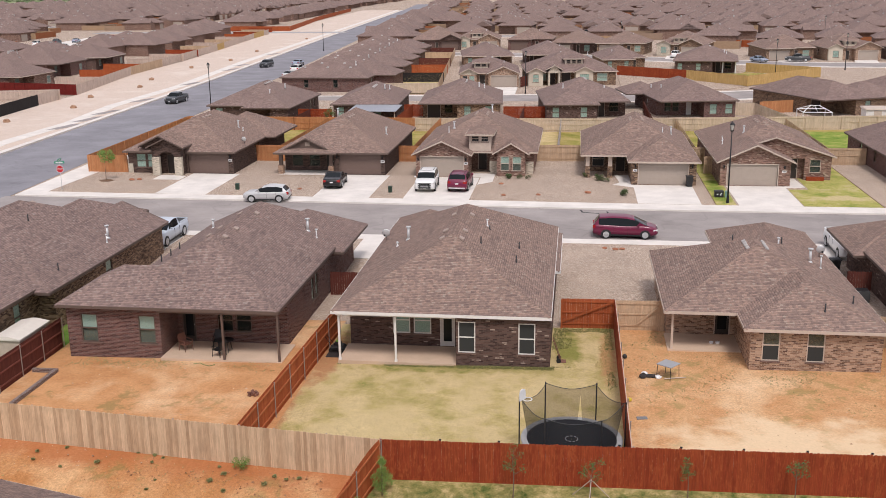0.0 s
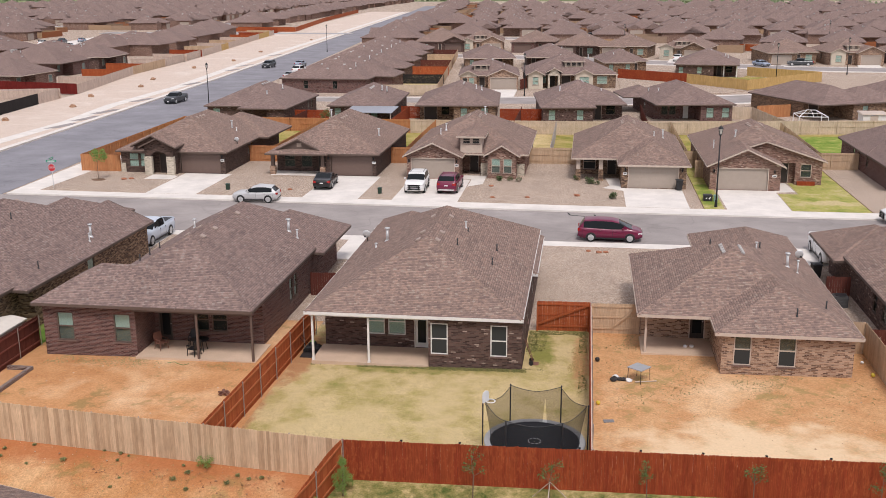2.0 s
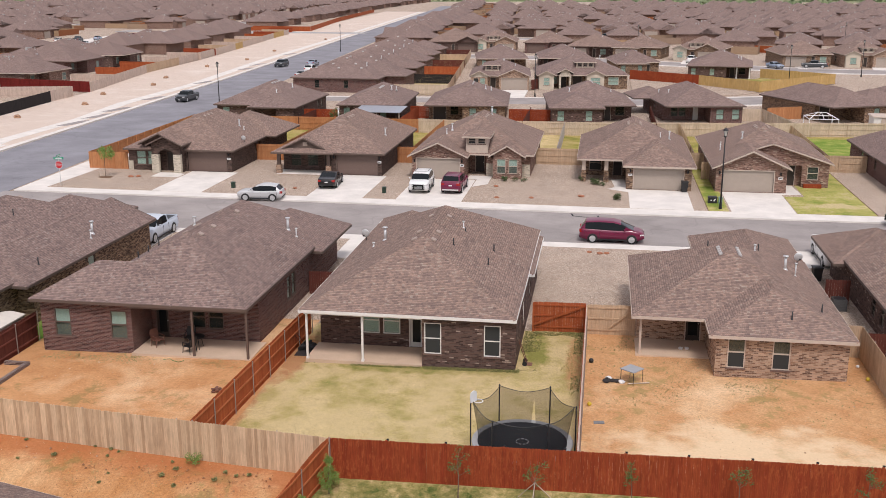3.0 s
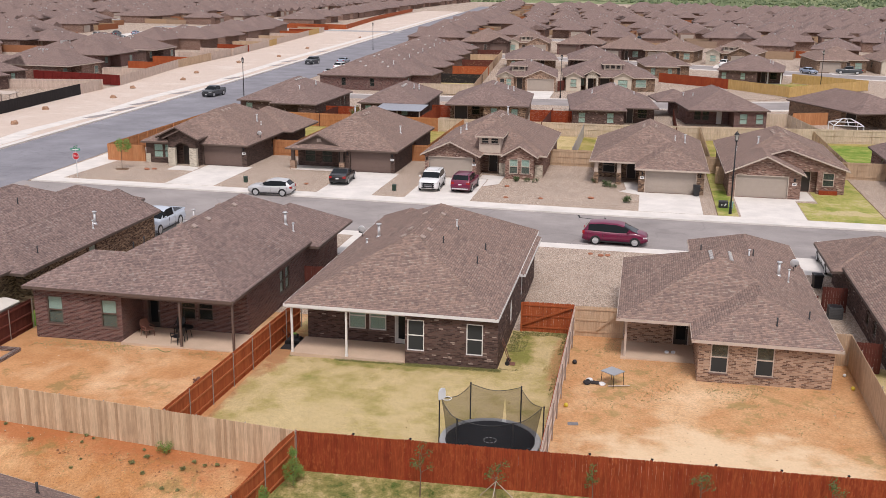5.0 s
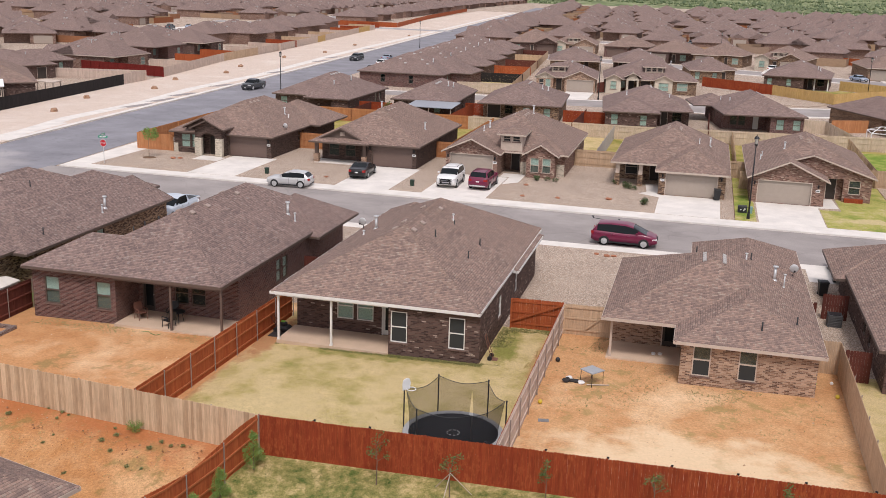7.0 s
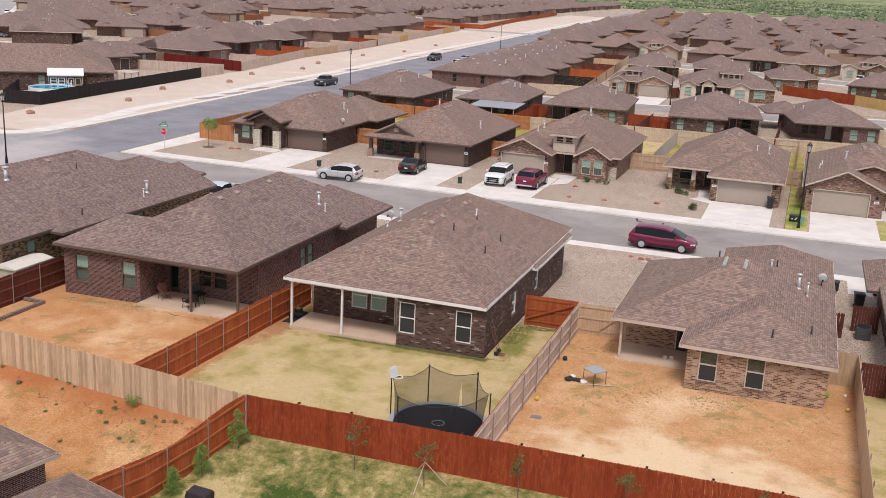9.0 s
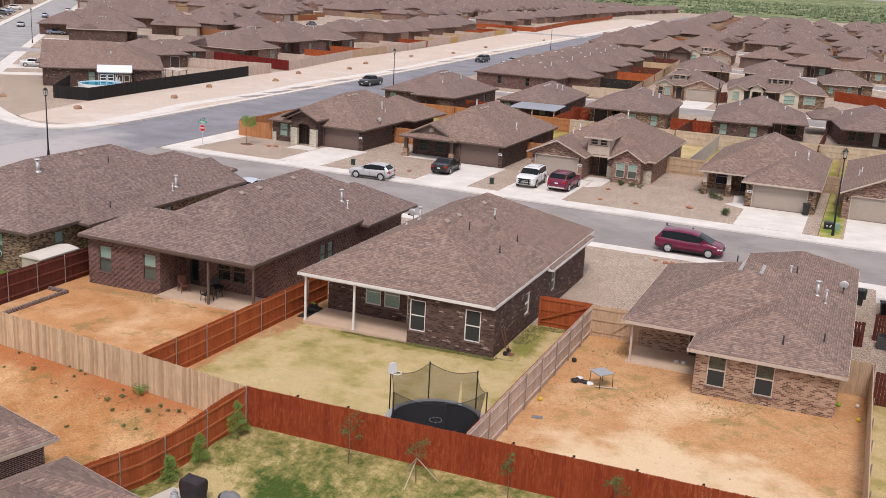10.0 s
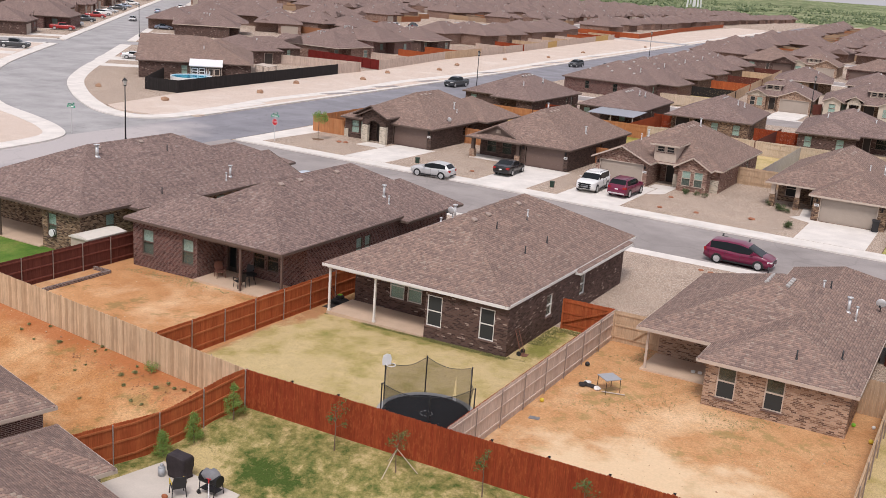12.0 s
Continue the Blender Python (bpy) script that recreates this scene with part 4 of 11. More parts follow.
# ---- ground, roads and walks ----
bm = bmesh.new()
R = [-9000, -4600, -3000, -1500, -700, 0, 700, 1500, 3000, 4600, 9000]
gv = [[bm.verts.new((x, y, {4600: 17.5, 9000: 40.0}.get(max(abs(x), abs(y)), -0.9 if (x, y) != (0, 0) else -2.8))) for x in R] for y in R]
for j in range(len(R) - 1):
    for i in range(len(R) - 1):
        bm.faces.new((gv[j][i], gv[j][i + 1], gv[j + 1][i + 1], gv[j + 1][i]))
surface("ground", bm, M["scrub"], "flat plain of green brush reaching the horizon", "ground")

COLL = [(-59.4, -40), (-59.0, 0), (-60.5, 40), (-64.2, 100), (-68.4, 160), (-80.0, 300), (-103.0, 600), (-116.0, 740)]


def coll_x(y):
    return float(np.interp(y, [p[1] for p in COLL], [p[0] for p in COLL]))


ROAD_Z = -0.13
FAR_KERB = [(-53.5, 40.2), (-42.0, 40.0), (-30.0, 39.8), (-15.0, 39.3), (0.0, 38.75), (10.0, 38.55), (75, 38.55)]
FAR_WALK = [(-51.0, 42.0), (-42.0, 41.8), (-30.0, 41.7), (-15.0, 41.4), (0.0, 41.0), (10.0, 40.8), (75, 40.8)]
# broad earth base under streets and lots
bm = bmesh.new()
slab(bm, [(-520, -5), (260, -5), (520, 900), (-900, 900)], -0.95, -0.62)
surface("street_base", bm, M["gravel"], "bare tan gravel ground under the streets", "ground")
bm = bmesh.new()
slab(bm, [(-520, -60), (-60, -60), (-60, 40.5), (75, 40.5), (260, 120), (520, 900), (-900, 900), (-620, 350)], -0.61, -0.16)
surface("street_base", bm, M["gravel"], "bare tan gravel ground under the far houses", "ground")
bm = bmesh.new()
ribbon(bm, COLL, 6.4, -0.7, ROAD_Z)
surface("road", bm, M["asphalt_wide"], "wide grey asphalt collector road", "road")
bm = bmesh.new()
slab(bm, [(-54.5, 27.6), (75, 27.6), *FAR_KERB[::-1], (-54.5, 40.2)], -0.7, ROAD_Z + 0.004)
surface("road", bm, M["asphalt"], "grey asphalt residential street between the houses", "road")


# black sealant lines on the street
for pts in ([(1.85, 37.45), (4.2, 36.85), (4.2, 37.05), (1.85, 37.65)], [(1.8, 37.5), (1.95, 37.5), (1.75, 38.5), (1.6, 38.5)], [(4.1, 36.9), (4.25, 36.9), (4.1, 38.0), (3.95, 38.0)]):
    bm = bmesh.new()
    slab(bm, pts, -0.3, ROAD_Z + 0.009)
    surface("road_mark", bm, M["rubber"], "black sealant line on the asphalt street", "road")


def strip(name, pts, z1, mat, label, cat="pavement"):
    b = bmesh.new()
    slab(b, pts, -0.7, z1)
    return surface(name, b, mat, label, cat)


# near side lots, one bed each
LOTS = [
    ("yard", -62, -28.4, -12.95, 8, "lawn_fresh", "lawn behind the neighbouring brick house"),
    ("yard", -28.4, -12.7, -12.95, 7, "soil_orange", "bare orange dirt back yard with weeds"),
    ("yard", -12.7, 3.6, -12.95, 6.4, "lawn_dry", "dry straw-coloured back lawn"),
    ("yard", 3.6, 18.4, -12.95, 6.2, "soil_pale", "bare sandy back yard with pale worn patch"),
    ("yard", 18.4, 34, -12.95, 4, "lawn_dry", "dry patchy lawn behind a wooden fence"),
    ("yard", 34, 75, -12.95, 6, "soil_orange", "bare dirt yard"),
    ("yard", -62, -6.7, -45, -12.95, "soil_red", "bare red dirt lot with scattered weeds"),
    ("yard", -6.7, 40, -60, -12.95, "lawn_patchy", "patchy green and straw lawn"),
    ("front_lot", -51.5, -28.4, 8, 26.2, "gravel", "gravel side and front yard"),
    ("front_lot", -28.4, -12.7, 7, 26.2, "gravel", "gravel side and front yard"),
    ("front_lot", -12.7, 3.6, 6.4, 26.2, "gravel", "gravel side and front yard"),
    ("front_lot", 3.6, 18.4, 6.2, 26.2, "gravel", "gravel side and front yard"),
    ("front_lot", 18.4, 75, 4, 26.2, "gravel", "gravel side and front yard"),
]
for nm, x0, x1, y0, y1, mat, lab in LOTS:
    bm = bmesh.new()
    sheet(bm, x0, x1, y0, y1, 0.0, 1.5, 0.6)
    for v in bm.verts:
        # lot lines follow the skewed fences
        ox, oy = v.co.x, v.co.y
        v.co.x = ox + 0.323 * clamp(oy + 13.0, -14.0, 0.0)
        v.co.y = oy + 0.137 * clamp(-6.7 - ox, 0.0, 60.0) * clamp(-oy / 13.0, 0.0, 1.0)
        v.co.z += g(v.co.x, v.co.y) - g(ox, oy)
    surface(nm, bm, M[mat], lab, "ground")
strip("pavement", [(-51.5, 26.2), (75, 26.2), (75, 27.6), (-53, 27.6)], 0.01, M["concrete"], "pale concrete pavement and kerb")
strip("pavement", [*FAR_KERB, *FAR_WALK[::-1]], 0.01, M["concrete"], "pale concrete pavement and kerb across the street")
strip("pavement", [(-53.5, 40.2), (-51.0, 42.0), (-50.6, 56), (-56.5, 122), (-58.2, 122), (-54.2, 56)], 0.01, M["concrete"], "concrete pavement along the wide road")
strip("front_lot", [*FAR_WALK, (75, 71), (-50.9, 71)], 0.0, M["gravel"], "tan gravel front yards")
strip("back_yards", [(-50.9, 71), (-17.0, 71), (-17.0, 92), (-53.5, 92)], 0.0, M["lawn_green"], "small green back lawns")
strip("back_yards", [(-17.0, 71), (-0.8, 71), (-0.8, 92), (-17.0, 92)], 0.0, M["lawn_dry"], "dry tan back lawn")
strip("back_yards", [(-0.8, 71), (75, 71), (75, 92), (-0.8, 92)], 0.0, M["lawn_green"], "small green back lawns")
strip("back_yards", [(28.6, 71.5), (43.8, 71.5), (43.8, 86.0), (28.6, 86.0)], 0.008, M["lawn_lush"], "yellow-green back lawn")
strip("front_lot", [(-53.5, 92), (75, 92), (75, 118.5), (-56, 118.5)], 0.0, M["gravel"], "gravel yards round the houses")
# wide gravel verge west of the wide road, and the side street that bends away from it
WALL = [(-85.0, 62.0), (-86.8, 83.4), (-89.4, 110.0), (-90.2, 126.0), (-97.0, 164.5), (-99.5, 203.0), (-106.0, 255.0), (-119.0, 352.0), (-136, 600), (-142, 700)]


def wall_x(y):
    return float(np.interp(y, [p[1] for p in WALL], [p[0] for p in WALL]))


def side_at(n_, s_):
    """A place by its offset across and distance along the straight side street."""
    return 0.77 * n_ - 0.64 * s_, 0.64 * n_ + 0.77 * s_


SIDE = [(-66, 33), (-80, 38), (-95, 46.5), (-108, 57), side_at(-47.5, 132), side_at(-47.5, 180), side_at(-47.5, 260), side_at(-47.5, 380), side_at(-47.5, 520)]
bm = bmesh.new()
ribbon(bm, SIDE, 6.3, -0.7, ROAD_Z - 0.003)
surface("road", bm, M["asphalt_pale"], "pale grey side street bending away past the pool house", "road")
strip("road", [(-65.0, 48.5), (-70.4, 50), (-71.0, 46.0), (-76, 44.4), (-85, 48.0), (-95, 55.0), (-110, 69.0), (-121, 61.5), (-103, 45), (-89, 36.6), (-78, 32.8), (-66, 27), (-62, 30), (-62, 40)], ROAD_Z - 0.001, M["asphalt_pale"], "pale dusty asphalt at the corner", "road")
for a, b in ((side_at(-53.6, 179), side_at(-130, 170)), (side_at(-41.4, 184.5), side_at(-20, 187))):
    bm = bmesh.new()
    ribbon(bm, [a, b], 4.6, -0.5, ROAD_Z + 0.003)
    surface("road", bm, M["asphalt_pale"], "pale grey cross street between the houses", "road")
strip("verge", [(coll_x(y) - 6.6, y) for y in (50, 70, 100, 160, 300, 600)] + [(wall_x(y), y) for y in (600, 352, 255, 203, 164.5, 126, 110, 83.4, 62)] + [(-84.5, 49.0), (-77, 45.2), (-71.4, 46.0)], 0.0, M["gravel_pink"], "wide pink gravel verge beside the road", "ground")
strip("front_lot", [(-80.6, 46.6), (-84.2, 63.4), (-89.4, 110.0), side_at(-8, 180), side_at(-40, 180), side_at(-40.4, 130), (-113.4, 73.4), (-102.4, 61.6), (-92.3, 53.5), (-84, 48.2)], 0.004, M["gravel"], "tan gravel corner yard", "ground")
strip("front_lot", [(-66.5, 25.8), (-71, 29.6), (-78, 32.2), (-89, 36.0), (-102.5, 44.2), (-115, 54.4), side_at(-54.6, 140), side_at(-54.2, 174), side_at(-120, 165), (-230, -10), (-65, -40), (-64.7, 16)], 0.0, M["gravel_pink"], "pale pink gravel lots beyond the road", "ground")
CORNER = smooth_line([(-71.3, 66.0), (-70.2, 54.0), (-69.6, 47.2), (-71.8, 43.4), (-76.8, 43.6), (-83.4, 46.8), (-92.7, 53.0), (-102.8, 61.2), (-113.8, 73.0), side_at(-40.6, 142), side_at(-40.6, 160), side_at(-40.6, 179.5)])
SOUTH = smooth_line([(-65.4, -30), (-64.6, 10), (-64.9, 20), (-66.6, 26.4), (-71.0, 29.8), (-78.0, 32.6), (-89.0, 36.4), (-102.5, 44.6), (-115, 54.8), side_at(-55.0, 137), side_at(-54.5, 173.5)])
for line, half, lab in ((SOUTH, 1.15, "concrete kerb and pavement of the side street"), (CORNER, 1.2, "concrete kerb and pavement round the corner yard"), ([side_at(-54.5, 183.8), side_at(-54.5, 460)], 0.95, "concrete kerb and pavement of the side street"), ([side_at(-40.6, 189.5), side_at(-40.6, 460)], 0.95, "concrete kerb and pavement of the side street"), ([side_at(-55, 184.5), side_at(-120, 176.5)], 0.95, "concrete kerb of the cross street"), ([side_at(-55, 173.2), side_at(-120, 165)], 0.95, "concrete kerb of the cross street")):
    bm = bmesh.new()
    ribbon(bm, line, half, -0.5, 0.014)
    surface("pavement", bm, M["concrete"], lab, "pavement")
bm = bmesh.new()
ribbon(bm, [(coll_x(y) - dx, y) for y, dx in ((51, 8.2), (70, 10.5), (90, 9.5), (110, 11.0), (140, 9.5), (200, 11), (300, 10), (450, 10), (600, 10))], 1.1, -0.1, 0.02)
surface("pavement", bm, M["concrete"], "winding concrete walk through the gravel verge", "pavement")
bm = bmesh.new()
ribbon(bm, [(coll_x(y) - 7.0, y) for y in (51, 70, 100, 160, 300, 450, 600)], 0.45, -0.3, 0.025)
surface("kerb", bm, M["concrete"], "pale concrete kerb of the wide road", "kerb")
strip("front_lot", [side_at(-54.2, 185), side_at(-54.2, 470), side_at(-150, 470), side_at(-120, 177.5)], 0.0, M["gravel"], "tan gravel yards along the side street", "ground")
strip("front_lot", [side_at(-40.4, 190.5), side_at(-40.4, 470), side_at(2, 470), side_at(-10, 190.5)], 0.0, M["gravel"], "tan gravel yards along the side street", "ground")
for k, (y, dx) in enumerate(((86, 8.4), (94, 8.2), (102, 8.6), (118, 8.4), (146, 8.5), (178, 8.5), (190, 9.0), (225, 9))):
    cx = coll_x(y) - dx
    strip("asphalt_patch", [(cx - 1.3, y - 3.6), (cx + 0.3, y - 2.8), (cx + 1.3, y + 3.2), (cx - 0.3, y + 2.4)], 0.024, M["asphalt"], "grey asphalt patch laid in the gravel verge", "road")
# driveways and lawns across the street
for x0, x1, y1 in ((-39.8, -34.6, 52.3), (-23.8, -18.3, 52.7), (-15.0, -8.7, 52.1), (6.9, 12.6, 49.5), (15.9, 21.5, 49.7)):
    strip("driveway", [(x0, 41.7 - 0.02 * (x0 + 30)), (x1, 41.7 - 0.02 * (x1 + 30)), (x1, y1), (x0, y1)], 0.016, M["concrete"], "pale concrete driveway", "driveway")
for pts in ([(-43.0, 48.8), (-40.0, 48.8), (-40.0, 50.6), (-41.2, 51.2), (-43.0, 51.2)], [(-8.6, 48.5), (-7.2, 50.0), (-7.2, 54.4), (-9.6, 54.4), (-9.6, 52.4), (-8.6, 52.4)], [(4.9, 49.4), (6.9, 48.2), (6.9, 50), (6.6, 54.6), (5.2, 54.6), (5.6, 50.5)], [(21.5, 49.0), (23.4, 49.4), (23.2, 53.8), (22.1, 53.8), (22.1, 50.2), (21.5, 50.2)]):
    strip("garden_path", pts, 0.018, M["concrete"], "short concrete path to the front door", "path")
for x0, x1, y0, y1 in ((13.9, 15.7, 40.9, 62.0), (21.6, 28.4, 40.9, 48.3), (23.5, 28.4, 48.3, 61.6)):
    strip("front_lawn", [(x0, y0), (x1, y0), (x1, y1), (x0, y1)], 0.012, M["lawn_front"], "patchy yellow-green front lawn", "lawn")
strip("edging", [(28.4, 40.9), (28.48, 40.9), (28.48, 61.6), (28.4, 61.6)], 0.03, M["wicker"], "dark edging strip between lawn and gravel", "edging")
strip("edging", [(13.84, 40.9), (13.9, 40.9), (13.9, 61.6), (13.84, 61.6)], 0.03, M["wicker"], "dark edging strip between lawn and gravel", "edging")
strip("driveway", [(-15.6, 20.5), (-12.2, 20.5), (-12.2, 26.3), (-15.6, 26.3)], 0.012, M["concrete"], "pale concrete driveway", "driveway")
strip("driveway", [(18.6, 20.5), (23.5, 22), (23.5, 26.3), (18.6, 26.3)], 0.012, M["concrete"], "pale concrete driveway", "driveway")
strip("driveway", [(-35.5, 21), (-30.5, 21), (-30.5, 26.3), (-35.5, 26.3)], 0.012, M["concrete"], "pale concrete driveway", "driveway")

# ---- houses on the near side ----
TW, TB = M["trim_white"], M["trim_brown"]
DARK = M["blind_dark"]

# middle house
mid = thing("house", (-5.7, 9, 0.0), "one-storey dark brown brick house with a shingle hip roof", "house", "brick houses")
walls(mid, (-5.05, 0.0, 0.0, 2.54), -0.15, 2.85, M["brick_brown"], {"S": [(-4.98 + 0.05, -4.0, 0.68, 2.44, "win", TW, M["screen"]), (-1.70, -0.80, 0.68, 2.44, "win", TW, M["screen"])]}, "SEW")
walls(mid, (-11.4, 0.0, 2.55, 17.6), -0.15, 2.85, M["brick_brown"], {"S": [(-8.95, -7.95, 0.75, 2.3, "win", TW, M["blind_green"]), (-7.75, -6.75, 0.75, 2.3, "win", TW, M["blind_green"]), (-6.25, -5.4, 0.03, 2.2, "door", M["door_white"], TW, True)], "E": [(5.0, 5.8, 0.9, 2.2, "win", TW, DARK), (10.0, 10.8, 1.0, 2.3, "win", TW, DARK)]})
bm = bmesh.new()
box(bm, -11.55, -5.06, -0.1, 2.54, -0.25, 0.03)
part("patio_slab", bm, M["concrete_patio"], mid)
for x in (-11.45, -8.34):
    bm = bmesh.new()
    box(bm, x - 0.055, x + 0.055, -0.05, 0.06, 0.03, 2.72)
    box(bm, x - 0.075, x + 0.075, -0.07, 0.08, 0.03, 0.14)
    part("porch_post", bm, TW, mid)
bm = bmesh.new()
box(bm, -11.6, -5.06, -0.1, 0.1, 2.62, 2.76)
part("porch_beam", bm, TW, mid)
roofs(mid, [(-11.8, 0.03, -0.28, 19.6, 2.92, 0.49), (-5.0, 0.35, 9.0, 18.4, 2.75, 0.49), (-11.8, -6.4, 6.0, 21.5, 2.92, 0.49)], TW, "brown laminated asphalt shingle hip roof")

# left house
left = thing("house", (-21.0, 9, -0.33), "one-storey red-brown brick house with a shingle hip roof", "house", "brick houses")
zl = -0.33
walls(left, (-27.2, -21.7, 0.1, 5.0), zl - 0.15, 2.75, M["brick_red"], {"S": [(-26.4, -25.4, 0.48, 2.16, "win", TB, M["blind_green"], "", M["screen_grey"]), (-23.0, -22.0, 0.48, 2.16, "win", TB, M["blind_green"], "", M["screen_grey"])]}, "SEW")
walls(left, (-25.0, -15.1, 2.6, 20.2), zl - 0.15, 2.75, M["brick_red"], {"S": [(-21.45, -20.6, zl + 0.14, 1.95, "door", M["door_dark"], TB, True), (-19.3, -18.35, 0.45, 1.85, "win", TB, DARK), (-18.2, -17.25, 0.45, 1.85, "win", TB, DARK)], "E": [(8.0, 8.8, 0.6, 2.1, "win", TB, M["blind_green"]), (9.0, 9.8, 0.6, 2.1, "win", TB, M["blind_green"])]})
bm = bmesh.new()
box(bm, -21.69, -14.7, -0.25, 2.59, zl - 0.25, zl + 0.14)
part("patio_slab", bm, M["concrete_patio"], left)
for x in (-18.0, -14.85):
    bm = bmesh.new()
    box(bm, x - 0.06, x + 0.06, -0.2, -0.08, zl + 0.03, 2.6)
    part("porch_post", bm, TB, left)
bm = bmesh.new()
box(bm, -21.69, -14.8, -0.25, -0.05, 2.48, 2.62)
part("porch_beam", bm, TB, left)
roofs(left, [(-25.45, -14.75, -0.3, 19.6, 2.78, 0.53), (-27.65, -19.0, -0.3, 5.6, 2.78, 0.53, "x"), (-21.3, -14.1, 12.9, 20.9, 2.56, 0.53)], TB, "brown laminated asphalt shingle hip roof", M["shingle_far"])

# right house
rz = 0.17
right = thing("house", (12, 10, rz), "one-storey tan mixed-brick house with a shingle hip roof", "house", "brick houses")
walls(right, (10.35, 16.95, 0.35, 5.59), rz - 0.15, 2.5, M["brick_tan"], {"S": [(10.95, 11.85, 0.7, 2.42, "win", M["trim_tan"], M["curtain"], "", M["screen"]), (13.2, 14.1, 0.7, 2.42, "win", M["trim_tan"], M["curtain"], "", M["screen"])]}, "SEW")
walls(right, (6.5, 16.95, 5.6, 14.6), rz - 0.15, 2.5, M["brick_tan"], {"S": [(9.2, 10.1, rz + 0.03, 2.2, "door", M["door_dark"], M["trim_tan"], True)]})
walls(right, (10.8, 16.95, 14.61, 20.6), rz - 0.15, 2.5, M["brick_tan"], {"N": [(11.8, 15.9, rz - 0.1, 2.2, "garage", M["garage_tan"], M["trim_tan"])]}, "NEW")
bm = bmesh.new()
box(bm, 6.4, 10.34, 2.85, 5.59, rz - 0.25, rz + 0.03)
part("patio_slab", bm, M["concrete_patio"], right)
bm = bmesh.new()
box(bm, 6.55, 6.67, 3.0, 3.12, rz + 0.03, 2.4)
part("porch_post", bm, M["trim_tan"], right)
roofs(right, [(6.1, 17.3, 2.55, 15.0, 2.56, 0.43), (9.95, 17.3, 0.0, 9.0, 2.56, 0.43), (10.4, 17.3, 7.0, 21.0, 2.56, 0.43)], M["trim_tan"], "brown laminated asphalt shingle hip roof")

# far-left and far-right neighbours
ll = thing("house", (-37.5, 10, -0.5), "one-storey mottled brown brick house with a shingle hip roof", "house", "brick houses")
walls(ll, (-34.9, -31.25, -0.7, 2.29), -0.65, 2.4, M["brick_buff"], {"S": [(-34.4, -33.5, 0.3, 1.95, "win", TB, M["blind_green"], "", M["screen_grey"])], "E": [(1.5, 2.4, 0.3, 1.95, "win", TB, M["blind_green"])]}, "SEW")
walls(ll, (-44.0, -36.61, 2.3, 20.8), -0.65, 2.4, M["brick_buff"], {}, "SWN")
walls(ll, (-36.6, -30.25, 4.4, 21.0), -0.65, 2.2, M["brick_buff"], {"E": [(11.4, 12.4, 0.4, 1.9, "win", TB, M["blind_green"])]}, "SEN")
walls(ll, (-36.6, -31.25, 2.3, 4.39), -0.65, 2.4, M["brick_buff"], {}, "SE")
gable_wall(ll, "N", -36.6, -30.25, 21.0, 2.25, 0.44, M["brick_buff"])
bm = bmesh.new()
box(bm, -44.0, -34.91, -1.0, 2.29, -0.75, -0.47)
part("patio_slab", bm, M["concrete_patio"], ll)
for x in (-43.7, -39.0):
    bm = bmesh.new()
    box(bm, x - 0.06, x + 0.06, -0.95, -0.83, -0.47, 2.3)
    part("porch_post", bm, TB, ll)
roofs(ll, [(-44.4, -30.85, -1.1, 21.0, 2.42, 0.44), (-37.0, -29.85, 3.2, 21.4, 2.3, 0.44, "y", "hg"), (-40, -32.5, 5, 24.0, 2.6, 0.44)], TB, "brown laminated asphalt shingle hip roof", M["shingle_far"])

rr = thing("house", (25, 12, 0.25), "one-storey dark brown brick house with a shingle hip roof", "house", "brick houses")
walls(rr, (20.3, 31.0, 2.0, 21.0), 0.1, 2.7, M["brick_brown"], {"W": [(7.0, 7.9, 0.9, 2.3, "win", TB, DARK), (9.0, 9.9, 0.9, 2.3, "win", TB, DARK)]})
roofs(rr, [(19.85, 31.4, 1.6, 21.4, 2.7, 0.45), (19.15, 26, 15.2, 22.6, 2.5, 0.45)], TB, "brown laminated asphalt shingle hip roof")

# two houses behind the red fence, on a street that runs askew: built square, then turned
ASKEW = Matrix.Translation((-3.4, -23.5, 0.0)) @ Matrix.Rotation(radians(-14.5), 4, "Z")
near = thing("house", (0, 0, 0), "one-storey dark brown brick house with a shingle hip roof", "house", "brick houses")
walls(near, (-18.2, -8.17, -12.0, 1.17), -1.6, 1.22, M["brick_near"], {"N": [(-13, -12, -0.4, 0.9, "win", TB, DARK)]})
roofs(near, [(-18.6, -7.77, -12.4, 1.57, 1.37, 0.45)], M["trim_tan"], "brown laminated asphalt shingle hip roof")
flue(near, -10.97, 0.44, 1.89, 0.42, 0.05, M["black_plastic"], False)
near.matrix_basis = ASKEW
near_wing = thing("house", (0, 0, 0), "one-storey grey-brown brick house with a short rear wing", "house", "brick houses")
walls(near_wing, (-4.16, -0.4, -6.0, -0.4), -0.8, 2.1, M["brick_near"], {}, "NEW")
walls(near_wing, (-4.12, 5.6, -14.0, -1.3), -0.8, 2.09, M["brick_near"])
roofs(near_wing, [(-4.56, 0.0, -8.0, 0.0, 2.25, 0.45, "y"), (-4.5, 6.0, -14.4, -0.9, 2.25, 0.45)], M["trim_tan"], "brown laminated asphalt shingle hip roof")
near_wing.matrix_basis = Matrix.Translation((-1.0, 0.9, -0.65)) @ ASKEW


# ---- near fences ----
PM = M["post_metal"]
fence("wooden_fence", (-6.7, -12.95), (27.5, -12.95), M["fence_red"], "red-stained wooden board fence along the lawn", 1, 1.83, True, None)
fence("wooden_fence", (-6.7, -12.95), (-45.0, -7.7), M["fence_light"], "unstained pale wooden board fence", -1, 1.83, True, PM)
